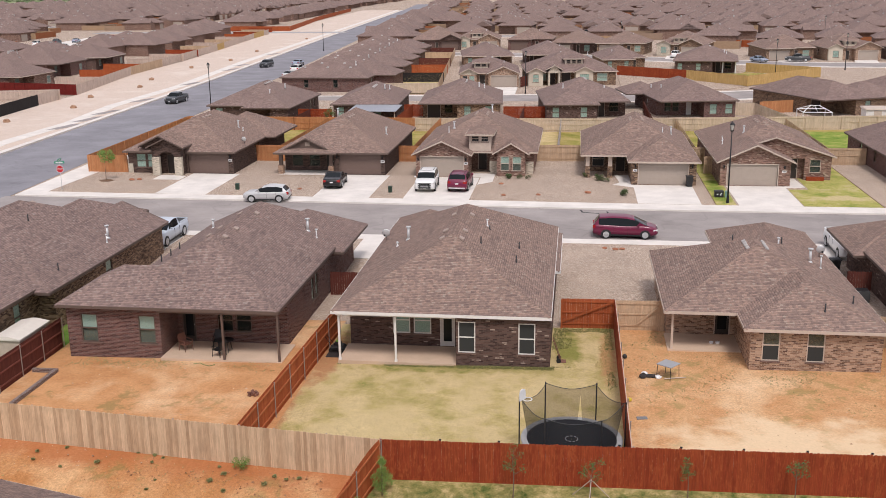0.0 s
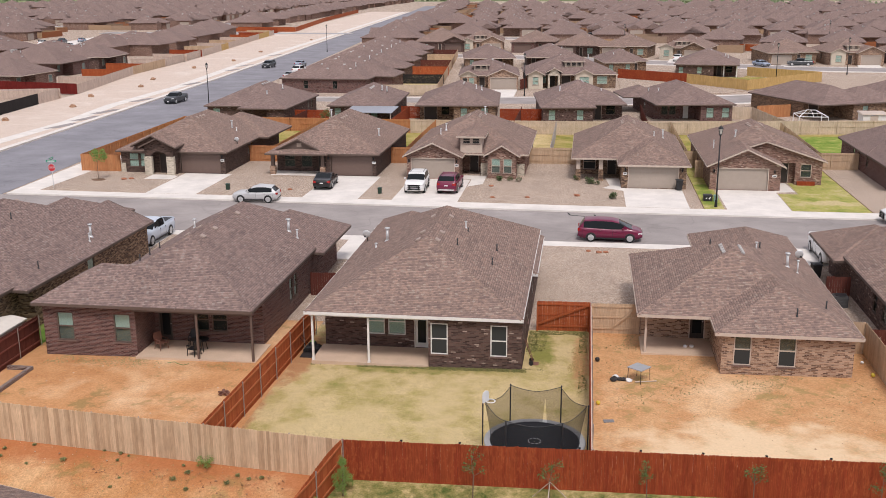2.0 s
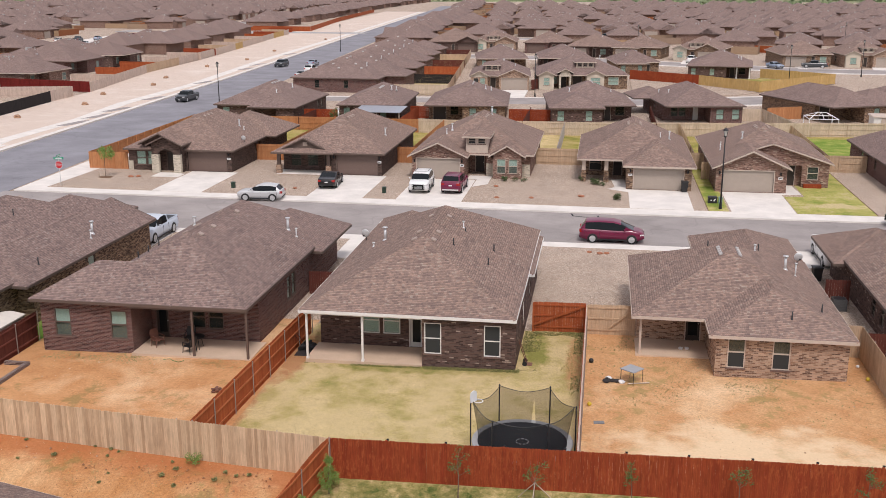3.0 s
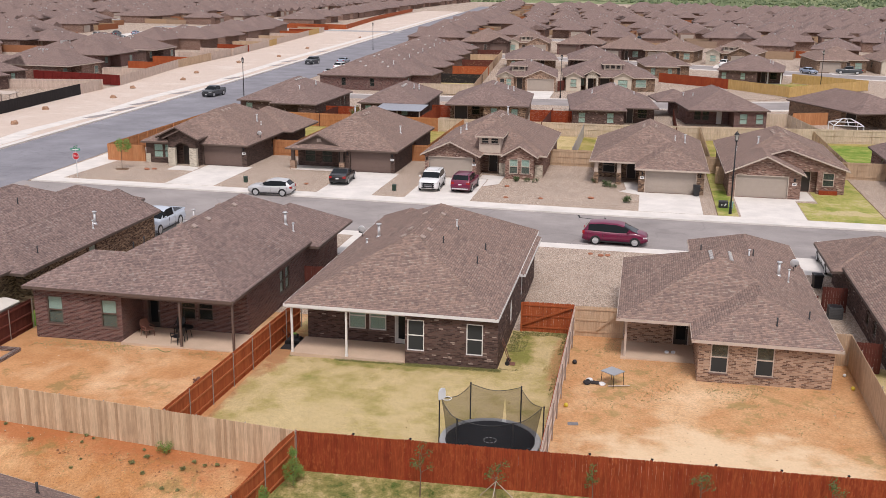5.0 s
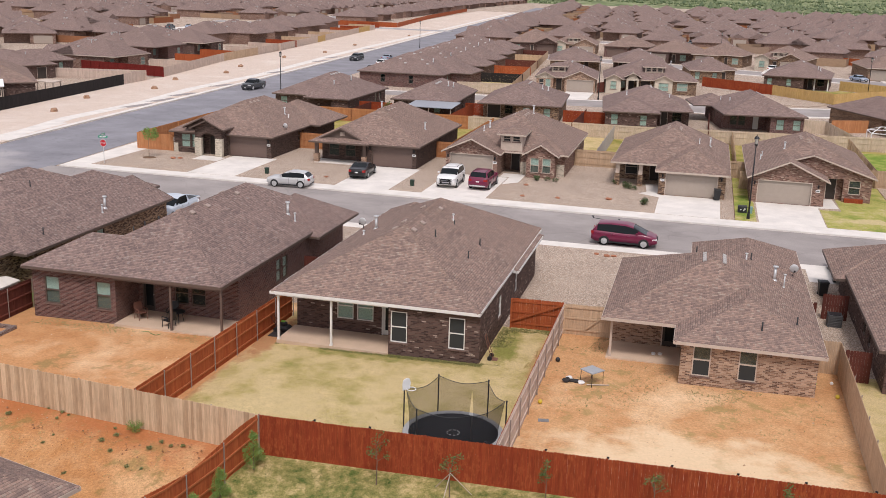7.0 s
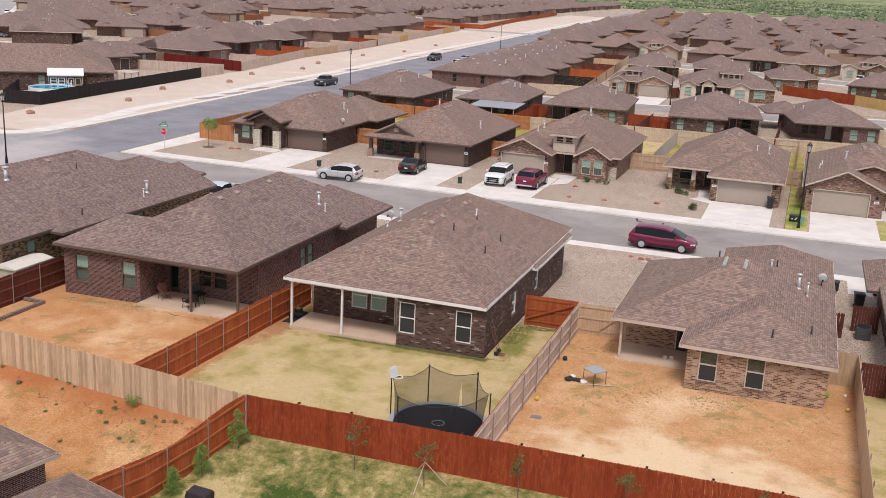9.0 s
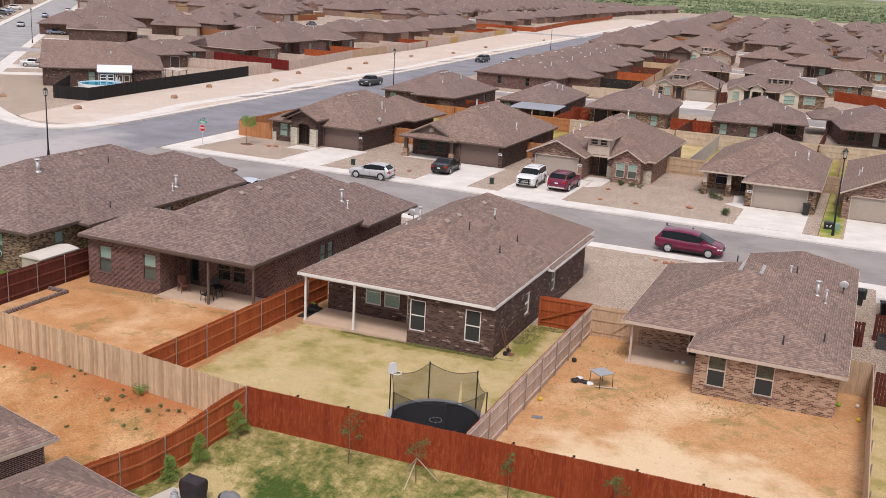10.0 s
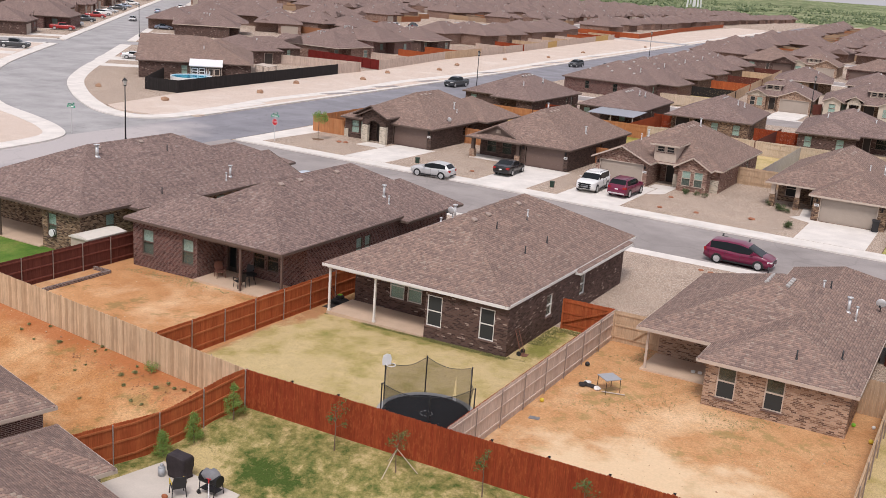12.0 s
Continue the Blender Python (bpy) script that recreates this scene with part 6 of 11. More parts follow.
# backs of the houses beyond the long pale fence, along a street that bends
lot_house(-52.4, 88.4, 0, "brown brick house with a covered back patio", [((0.4, 12.8, 3.0, 18.0), "SENW", {"S": [(1.2, 2.3, 0.7, 2.1, "win", TB, BG)], "E": [(13, 13.9, 0.8, 2.1, "win", TB, DARK), (15, 15.9, 0.8, 2.1, "win", TB, DARK)]}), ((10.2, 12.8, 0.4, 2.99), "SEW", {})], [(0, 13.2, 2.6, 18.4, ZE, PT), (6.0, 13.2, 0.0, 9.5, ZE, PT)], M["brick_brown"], TB, vents=ridge_row(6.6, 8.4, 4, 6.6), pipes=((9.5, 11, 4.3), (8.6, 6.0, 3.9)))
lot_house(-34.4, 92.9, 3, "brown brick house with a metal patio awning", [((0.4, 9.6, 0.4, 17.2), "SENW", {"S": [(1.0, 2.0, 0.7, 2.1, "win", TB, BG), (6.4, 7.4, 0.7, 2.1, "win", TB, BG)], "E": [(6, 6.9, 0.8, 2.1, "win", TB, DARK)]})], [(0, 10.0, 0, 17.6, ZE, PT)], M["brick_brown"], TB, vents=ridge_row(5.0, 5.6, 4, 5.0), pipes=((7.0, 8.0, 4.0), (7.6, 9.0, 3.8)))
lot_house(-21.6, 94.2, 4, "tan-brown brick house with a recessed back patio", [((5.6, 11.8, 0.4, 5.99), "SEW", {"S": [(6.6, 7.6, 0.6, 2.1, "win", TB, BG), (9.6, 10.6, 0.6, 2.1, "win", TB, BG)]}), ((0.4, 11.8, 3.4, 16.8), "SENW", {"S": [(1.0, 3.0, 0.05, 2.1, "door"), (3.6, 4.8, 0.7, 2.1, "win", TB, DARK)]})], [(0, 12.2, 0, 17.2, ZE, PT)], M["brick_buff"], TB, vents=ridge_row(6.1, 6.8, 4, 6.1, "W"), pipes=((8.6, 8.4, 4.1), (9.4, 9.4, 3.8)))
lot_house(-3.4, 93.4, 6, "dark brick house with a corner back patio", [((0.4, 7.6, 0.4, 5.99), "SEW", {"S": [(1.2, 2.2, 0.6, 2.1, "win", TB, BG), (5.2, 6.2, 0.6, 2.1, "win", TB, BG)]}), ((0.4, 12.4, 6.0, 18.4), "SENW", {"S": [(8.4, 9.4, 0.05, 2.1, "door"), (10.0, 11.4, 0.7, 2.1, "win", TB, DARK)]})], [(0, 12.8, 4.6, 18.8, ZE, PT), (0, 8.0, 0.0, 10.0, ZE, PT), (7.0, 12.8, 3.6, 8.0, ZE - 0.02, 0.2)], M["brick_brown"], TB, vents=ridge_row(6.4, 10.6, 4, 6.3, "W"), pipes=((9.6, 9.0, 3.7), (3.4, 8.6, 4.0)))
lot_house(13.1, 97.9, 10, "red-brown brick house with a wide back patio", [((6.6, 11.2, 0.4, 5.99), "SEW", {"S": [(7.4, 8.5, 0.5, 2.0, "win", TB, BG), (9.7, 10.8, 0.5, 2.0, "win", TB, BG)]}), ((0.4, 11.2, 3.6, 17.2), "SENW", {"S": [(1.6, 2.6, 0.6, 2.0, "win", TB, M["blind_dim"]), (2.8, 3.8, 0.6, 2.0, "win", TB, M["blind_dim"]), (4.8, 5.7, 0.05, 2.1, "door", M["door_white"], TB)], "W": [(9, 9.8, 0.7, 2.0, "win", TB, DARK)]})], [(0, 11.6, 0, 17.6, ZE, PT), (-2.6, 4.0, 10.5, 18.6, ZE, PT)], M["brick_red"], TB, vents=ridge_row(5.8, 6.4, 4, 5.8), pipes=((2.4, 9.0, 3.4), (1.6, 12.0, 3.1)))
lot_house(36.4, 100.0, 25, "long brown brick house with a deep back patio", [((0.4, 9.8, 4.6, 18.0), "SENW", {"S": [(1.2, 3.0, 0.05, 2.1, "door"), (6.6, 7.6, 0.6, 2.1, "win", TB, BG)]}), ((5.8, 14.6, 0.4, 4.59), "SEW", {"S": [(7.4, 8.4, 0.6, 2.1, "win", TB, BG)]})], [(0, 10.2, 0, 18.4, ZE, PT), (5.0, 15.0, 0.0, 9.0, ZE, PT)], M["brick_buff"], TB, vents=ridge_row(5.1, 5.6, 5, 5.1, "W"), pipes=((7.4, 10.0, 3.5),))
lot_house(53.0, 106.0, 30, "brown brick house with a shingle hip roof", [((0.4, 12.0, 0.4, 16.8), "SENW", {"S": [(2.2, 3.2, 0.6, 2.1, "win", TB, BG), (8.0, 9.0, 0.6, 2.1, "win", TB, BG)]})], [(0, 12.4, 0, 17.2, ZE, PT)], M["brick_brown"], TB, vents=ridge_row(6.2, 6.8, 4, 6.2))
# two houses that face the bending street: stone and brick fronts
lot_house(-20.7, 140.0, 5, "tan stone and brick house with gables and dormer", [((0.0, 3.2, 0.6, 2.19), "SEW", {"S": [(0.5, 1.4, 0.6, 2.1, "win", TT, M["screen"]), (1.7, 2.7, 0.6, 2.1, "win", TT, BG)]}), ((5.3, 11.0, 0.0, 2.19), "SEW", {"S": [(5.8, 10.6, 0.02, 2.15, "garage", M["garage_tan"], TT)]}), ((0.0, 11.0, 2.2, 17.0), "SENW", {"S": [(3.6, 4.7, 0.02, 2.1, "door")], "E": [(8, 8.9, 0.7, 2.1, "win", TT, DARK)]})], [(-0.4, 11.4, 1.6, 17.4, ZE, PT), (-0.4, 3.6, 0.2, 7.0, ZE, 0.5, "y", "gh"), (4.9, 11.4, -0.4, 9.0, ZE, PT, "y", "gh")], M["brick_tan"], TT, ((0.0, 3.2, 0.6, 2.4, 0.5, M["stone"]), (5.3, 11.0, 0.0, 2.4, PT, M["brick_tan"])), (2.6, 5.2, 3.4, 3.0, 4.3, 2, M["stucco"]), ridge_row(5.5, 8.6, 4, 5.9), ((8.4, 9.0, 3.6),))
lot_house(-8.0, 143.4, 7, "cream stucco and stone house with gables and dormer", [((0.0, 2.8, 0.0, 3.0), "SEW", {"S": [(0.8, 2.0, 0.6, 2.1, "win", TT, BG)]}, M["stucco"]), ((9.0, 12.3, 0.0, 3.0), "SEW", {"S": [(9.7, 11.6, 0.6, 2.1, "win", TT, BG)]}, M["stucco"]), ((12.31, 16.8, 1.2, 3.0), "SEW", {"S": [(13.2, 15.2, 0.6, 2.1, "win", TT, BG)]}), ((0.0, 16.8, 3.01, 17.0), "SENW", {"S": [(2.9, 3.7, 0.6, 2.0, "win", TT, BG), (4.3, 5.4, 0.02, 2.1, "door"), (6.6, 8.4, 0.02, 2.1, "door")]}), ((3.8, 4.15, 0.4, 2.9), "SEW", {}, M["stone"]), ((5.75, 6.1, 0.4, 2.9), "SEW", {}, M["stone"])], [(-0.4, 17.2, 0.9, 17.4, ZE, PT), (-0.4, 3.2, -0.4, 6.0, ZE, 0.5, "y", "gh"), (3.4, 6.5, 0.0, 7.0, 3.0, 0.5, "y", "gh"), (8.6, 12.7, -0.4, 7.0, ZE, 0.5, "y", "gh")], M["brick_buff"], TT, ((0.0, 2.8, 0.0, 2.42, 0.5, M["stucco"]), (9.0, 12.3, 0.0, 2.42, 0.5, M["stucco"]), (3.8, 6.1, 0.4, 2.42, 1.2, M["stone"])), (7.3, 10.7, 3.6, 3.3, 4.7, 3, M["stucco"]), [(7.0 + 1.1 * i, 8.6, 5.6, "S") for i in range(3)], ((12.6, 11.0, 4.9),))
# a close row that fronts the wide road, seen from its side
for i in range(5):
    y = 133.0 + 18.4 * i
    ops = {"S": [(4.6, 5.5, 0.6, 2.1, "win", TB, DARK), (10.2, 11.1, 0.6, 2.1, "win", TB, DARK)], "W": [(6.0, 10.8, 0.02, 2.2, "garage", M["garage_tan"], TT)], "E": [(4.0, 5.0, 0.7, 2.1, "win", TB, BG), (9.0, 10.0, 0.05, 2.1, "door")]}
    lot_house(-53.8 - 1.25 * i, y, -2, "long red-brown brick house at the wide road", [((0.4, 16.6, 0.4, 15.0), "SENW", ops), ((16.61, 20.4, 6.4, 15.0), "SEN", {})], [(0, 17.0, 0, 15.6, ZE, PT, "x"), (10.0, 20.8, 5.8, 15.4, ZE, PT, "x")], M["brick_red"] if i % 2 == 0 else M["brick_brown"], TB, (), None, [(4.0 + 2.2 * k + 0.7 * (k % 2), 3.6 + 1.5 * (k % 2), ZE + PT * (3.6 + 1.5 * (k % 2)), "S") for k in range(5)] + [(9.0, 7.2, ZE + PT * 7.2, "S")], ((13.5, 5.0, 4.5),))
# next street: backs on its near side, fronts beyond
lot_house(-25.2, 183.4, 8, "brown brick house with an open back patio", [((0.4, 7.4, 0.4, 17), "SENW", {"S": [(1.4, 2.4, 0.6, 2.1, "win", TB, BG), (5.0, 6.0, 0.6, 2.1, "win", TB, BG)]}), ((7.41, 11.8, 4.4, 17), "SEN", {"S": [(8.2, 9.2, 0.02, 2.1, "door")]})], [(0, 12.2, 0, 17.4, ZE, PT)], M["brick_buff"], TT, vents=ridge_row(6.1, 7.0, 4, 6.1), pipes=((8.8, 8.0, 3.8),))
lot_house(-11.0, 187.4, 6, "brown brick house with an open back patio", [((4.8, 11.8, 0.4, 17), "SENW", {"S": [(6.0, 7.0, 0.6, 2.1, "win", TB, BG), (9.6, 10.6, 0.6, 2.1, "win", TB, BG)]}), ((0.4, 4.79, 4.4, 17), "SWN", {"S": [(1.4, 2.4, 0.02, 2.1, "door")]})], [(0, 12.2, 0, 17.4, ZE, PT)], M["brick_brown"], TT, vents=ridge_row(6.1, 7.0, 4, 6.1), pipes=((8.8, 8.0, 3.8),))
lot_house(6.6, 173.6, 8, "brown brick house with an open back patio", [((0.4, 6.8, 0.4, 17), "SENW", {"S": [(1.2, 2.2, 0.6, 2.1, "win", TB, BG), (4.8, 5.8, 0.6, 2.1, "win", TB, BG)]}), ((6.81, 10.2, 5.0, 17), "SEN", {"S": [(7.4, 8.3, 0.02, 2.1, "door")]})], [(0, 7.2, 0, 17.4, ZE, PT), (0, 10.6, 4.4, 17.4, ZE, PT)], M["brick_buff"], TT, vents=ridge_row(5.3, 9.6, 3, 5.3), pipes=((3.0, 6.0, 3.7),))
lot_house(21.2, 170.2, -8, "dark brown brick house with a deep corner patio", [((0.4, 8.2, 0.4, 16.4), "SENW", {"S": [(1.0, 2.0, 0.6, 2.0, "win", TB, BG), (4.8, 5.8, 0.6, 2.0, "win", TB, BG)]}), ((8.21, 13.0, 3.8, 16.4), "SEN", {"S": [(8.8, 9.8, 0.02, 2.1, "door"), (10.6, 12.0, 0.6, 2.0, "win", TB, DARK)], "E": [(6, 7, 0.7, 2.1, "win", TB, DARK)]}), ((12.75, 13.0, 0.5, 0.75), "SENW", {}, M["trim_white"]), ((10.2, 10.35, 0.5, 0.65), "SENW", {}, M["trim_white"])], [(0, 13.4, 0, 16.8, ZE, PT)], M["brick_brown"], TB, vents=ridge_row(6.7, 7.0, 3, 6.6), pipes=((10.4, 7.0, 3.9), (10.9, 6.4, 3.6)))
STOCK[3].matrix_basis = Matrix.Translation((-39.0, 241.0, 0)) @ Matrix.Rotation(radians(4), 4, "Z")
used.add(3)
for k, x, y, a in ((1, -27.0, 241.5, 3), (4, -12.4, 240.0, -4), (0, 0.0, 225.6, -10), (2, 12.0, 221.5, -14), (5, 26.8, 216.2, -16), (2, 51.8, 202.0, 4), (1, 66.4, 202.0, 6), (0, 82.0, 200.0, 8)):
    put_house(k, x, y, a)


# ---- the far neighbourhood ----
KINDS = [
    [(-6.4, 6.4, -0.4, 17.4, 2.85, 0.46), (1.2, 5.8, 0.9, 7.0, 2.85, 0.5, "y", "gh")],
    [(-6.4, 6.4, 1.6, 17.4, 2.85, 0.46), (-0.4, 6.4, -0.5, 8, 2.85, 0.46, "y", "gh"), (-5.9, -1.4, 0.9, 7, 2.85, 0.5, "y", "gh")],
    [(-6.4, 6.4, 2.6, 15.4, 2.85, 0.46), (-6.4, 0.9, -0.4, 9, 2.85, 0.46), (2.2, 6.4, 2.0, 8, 2.85, 0.5, "y", "gh")],
    [(-7.4, 7.4, -0.4, 15.4, 2.85, 0.46, "x"), (0.9, 6.9, -1.0, 8, 2.85, 0.46, "y", "gh")],
]
def plain_house(kind, brick, trim, gd):
    """A house for the distance, at the origin, front to -y: walls, roof bodies, garage door, windows and door."""
    h = thing("house", (0, 0, 0), "distant one-storey brown brick house with a shingle roof", "house", "distant brick houses")
    ze, p = 2.85, 0.46
    bl = KINDS[kind]
    for b in bl:
        bm = bmesh.new()
        roof_block(bm, *b)
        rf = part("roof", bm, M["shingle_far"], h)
        bm = bmesh.new()
        fascia_block(bm, *b)
        part("fascia", bm, trim, rf)
        if len(b) > 7:
            gable_wall(h, "S", b[0] + 0.3, b[1] - 0.3, b[2] + 0.3, b[4] - 0.03, b[5], brick)
    bm = bmesh.new()
    y0 = (0.0, 2.0, 3.0, 0.0)[kind]
    y1 = (17.0, 17.0, 15.0, 15.0)[kind]
    w = 7.0 if kind == 3 else 6.0
    slab(bm, [(-w, y0), (w, y0), (w, y1 - 2.4), (1.2, y1 - 2.4), (1.2, y1), (-w, y1)], -0.15, 2.74)
    part("wall", bm, brick, h)
    gx = {0: (-5.4, -0.8, 0.0), 1: (0.7, 5.3, 0.0), 2: (-5.2, -0.6, 0.0), 3: (1.5, 6.1, 0.0)}[kind]
    if kind in (1, 2):
        bm = bmesh.new()
        box(bm, gx[0] - 0.7, gx[1] + 0.7, 0.0, y0 - 0.01, -0.15, 2.74)
        part("wall", bm, brick, h)
    bm = bmesh.new()
    box(bm, gx[0], gx[1], -0.05, 0.02, 0.0, 2.2)
    for r in range(4):
        box(bm, gx[0] + 0.1, gx[1] - 0.1, -0.075, -0.05, 0.06 + 0.55 * r, 0.5 + 0.55 * r)
    part("garage_door", bm, gd, h)
    for x0, x1, y, sgn in ((-4.6, -3.2, y1, 1), (2.6, 4.0, y1 - 2.4, 1), *(((2.6, 4.2, y0, -1),) if kind in (0, 2) else ((-4.8, -3.2, y0, -1),))):
        bm = bmesh.new()
        box(bm, x0, x1, y, y + sgn * 0.04, 0.7, 2.2)
        wn_ = part("window", bm, trim, h)
        bm = bmesh.new()
        box(bm, x0 + 0.07, x1 - 0.07, y + sgn * 0.04, y + sgn * 0.05, 0.77, 1.42)
        box(bm, x0 + 0.07, x1 - 0.07, y + sgn * 0.04, y + sgn * 0.05, 1.48, 2.13)
        part("pane", bm, M["pane_far"], wn_)
    bm = bmesh.new()
    cyl(bm, (1.8, 9, 4.2), (1.8, 9, 5.6), 0.08, None, 6)
    part("vent_pipe", bm, M["galv"], h)
    for vx, vy, vz in ((0.7, 7.5, 5.45), (0.7, 8.3, 5.45), (0.7, 9.2, 5.45), (-2.2, 8.6, 4.75), (3.4, 7.0, 4.2)):
        if kind == 3:
            vz -= 0.3 if vx < 3 else 0.0
        bm = bmesh.new()
        box(bm, vx - 0.2, vx + 0.2, vy - 0.2, vy + 0.2, vz - 0.5, vz + 0.18)
        part("roof_vent", bm, M["vent_pale"], h)
    return h


M["brick_far"] = m_brick("brick_mixed_brown", (0.17, 0.095, 0.075), (0.28, 0.17, 0.13), (0.27, 0.2, 0.17), (0.4, 0.29, 0.23), 0.62)
n = Nodes("distant_pane")
M["pane_far"] = n.done(n.mix(n.noise(n.pos(), 0.7), (0.10, 0.15, 0.14), (0.3, 0.38, 0.35)), 0.1, spec=0.5)
PLAIN = [plain_house(k, b, t_, d) for k, b, t_, d in ((0, M["brick_brown"], TB, M["garage_tan"]), (1, M["brick_far"], TT, M["garage_tan"]), (2, M["brick_far"], TT, M["garage_tan"]), (3, M["brick_red"], TB, M["garage_brown"]), (1, M["brick_brown"], TT, M["garage_tan"]))]


def yard_fence(mat, lab):
    """A U of board fence behind a distant house, at the origin like the house."""
    f = thing("wooden_fence", (0, 0, 0), lab, "fence", "distant yard fences")
    for a, b in (((-7.55, 13.5), (-7.55, 22.9)), ((-7.55, 22.9), (7.55, 22.9)), ((7.55, 22.9), (7.55, 13.5))):
        a, b = Vector(a), Vector(b)
        bm = bmesh.new()
        k = int((b - a).length / 0.6)
        for i in range(k):
            p, q = a.lerp(b, i / k), a.lerp(b, (i + 1) / k)
            dz = 0.02 * ((i * 7) % 3)
            nn = Vector((-(q - p).y, (q - p).x)).normalized() * 0.03
            slab(bm, [(p.x - nn.x, p.y - nn.y), (q.x - nn.x, q.y - nn.y), (q.x + nn.x, q.y + nn.y), (p.x + nn.x, p.y + nn.y)], -0.1, 1.8)
        bmesh.ops.remove_doubles(bm, verts=bm.verts, dist=0.001)
        part("fence_panel", bm, mat, f)
    return f


YARD = [yard_fence(M["fence_orange"], "orange-red stained yard fence"), yard_fence(M["fence_tan"], "tan wooden yard fence"), yard_fence(M["fence_grey"], "weathered grey-brown yard fence"), yard_fence(M["fence_red"], "red stained yard fence")]
first_h, first_f = set(), set()
drives = bmesh.new()
rnd = random.Random(11)
SPOTS = []


far_bm = {key: bmesh.new() for key in ("roof", "wall", "door", "fence", "vent")}


def far_house(k, m, fenced):
    """A house beyond counting distance, added to the joined far rows."""
    b = bmesh.new()
    for blk in KINDS[k % 4]:
        roof_block(b, *blk)
    w = bmesh.new()
    box(w, -6, 6, 2.0, 15, -0.15, 2.74)
    box(w, -6, 0, 0.0, 2.0, -0.15, 2.74)
    gd = bmesh.new()
    box(gd, -5.2, -0.8, -0.05, 0.02, 0.0, 2.2)
    ve = bmesh.new()
    for vx, vy, vz in ((0.7, 7.5, 5.45), (0.7, 8.3, 5.45), (-0.7, 9.2, 5.45), (-2.2, 8.6, 4.75), (3.4, 7.0, 4.2)):
        box(ve, vx - 0.2, vx + 0.2, vy - 0.2, vy + 0.2, vz - 0.5, vz + 0.2)
    fe = bmesh.new()
    if fenced:
        for a in ((-7.55, -7.5, 13.5, 22.9), (-7.5, 7.5, 22.85, 22.9), (7.5, 7.55, 13.5, 22.9)):
            box(fe, *a, -0.1, 1.83)
    for key, src in (("roof", b), ("wall", w), ("door", gd), ("fence", fe), ("vent", ve)):
        if src.verts:
            vm = {v: far_bm[key].verts.new(m @ v.co) for v in src.verts}
            for f in src.faces:
                far_bm[key].faces.new([vm[v] for v in f.verts])
        src.free()


def place(x, y, deg, fenced=True, run=7.2):
    k, c = rnd.randrange(len(PLAIN)), rnd.choice((0, 1, 1, 2, 2, 3))
    turn = deg + rnd.uniform(-4, 4) + (rnd.choice((90, -90)) if rnd.random() < 0.1 else 0)
    m = Matrix.Translation((x + rnd.uniform(-1, 1), y + rnd.uniform(-2, 2), 0)) @ Matrix.Rotation(radians(turn), 4, "Z") @ Matrix.Diagonal((rnd.uniform(0.9, 1.08) * rnd.choice((1, -1)), rnd.uniform(0.9, 1.06), rnd.uniform(0.92, 1.1), 1))
    if rnd.random() < 0.05:
        return
    if math.hypot(x, y + 45) > 265:
        far_house(k, m, fenced)
        return
    plain = Matrix.Translation(m.translation) @ Matrix.Rotation(radians(turn), 4, "Z")
    if (k not in first_h) or (fenced and c not in first_f):
        m = plain
    if k in first_h:
        copy_thing(PLAIN[k], m)
    else:
        first_h.add(k)
        PLAIN[k].matrix_basis = m
    if fenced:
        if c in first_f:
            copy_thing(YARD[c], m)
        else:
            first_f.add(c)
            YARD[c].matrix_basis = m
    gx = (-3.1, 3.0, -2.9, 3.8, 3.0)[k]
    q = [m @ Vector(v) for v in ((gx - 2.5, -run, 0), (gx + 2.5, -run, 0), (gx + 2.5, 0, 0), (gx - 2.5, 0, 0))]
    slab(drives, [(v.x, v.y) for v in q], -0.3, 0.006)
    SPOTS.append((m, gx))


def side_gap(x, y):
    """Distance from the side street's centre line, positive on its east side."""
    best = None
    for (ax, ay), (bx, by) in zip(SIDE, SIDE[1:]):
        d = Vector((bx - ax, by - ay))
        s = clamp(((x - ax) * d.x + (y - ay) * d.y) / d.length_squared, 0, 1)
        px, py = ax + d.x * s, ay + d.y * s
        dist = math.hypot(x - px, y - py)
        sgn = 1 if d.x * (y - py) - d.y * (x - px) < 0 else -1
        if best is None or dist < abs(best):
            best = dist * sgn
    return best


# east of the wide road: rows along the cross streets
roads_far = []
for yf, deg in ((298, 180), (320, 0), (366, 180), (388, 0), (434, 180), (456, 0), (502, 180), (524, 0), (570, 180), (592, 0), (638, 180), (660, 0), (706, 180)):
    x = coll_x(yf) + 44
    while x < 0.33 * yf + 62:
        place(x + rnd.uniform(-0.8, 0.8), yf + rnd.uniform(-1, 1) - 0.1 * max(0.0, x), deg)
        x += 15.3
for yf, deg in ((228, 0), (268, 180)):
    x = 44.0 if yf == 268 else 97.0
    while x < 150:
        place(x, yf + rnd.uniform(-1, 1) - 0.25 * (x - 40), deg - 10)
        x += 15.3
for yr in (309, 377, 445, 513, 581, 649):
    roads_far.append([(coll_x(yr) + 6, yr), (0, yr), (0.33 * yr + 70, yr - 0.1 * (0.33 * yr + 70))])
roads_far.append(smooth_line([(-58.5, 119), (-44, 119.6), (-10, 122.6), (14, 125.4), (30, 129.4), (48, 137), (75, 152), (120, 178)]))
roads_far.append(smooth_line([(-66, 226), (-40, 226), (-15, 222), (5, 213.5), (25, 204.5), (45, 194.5), (62, 190), (110, 188)]))
# houses fronting the wide road
y = 262.0
while y < 760:
    place(coll_x(y) + 12.0, y, -90)
    y += 15.3
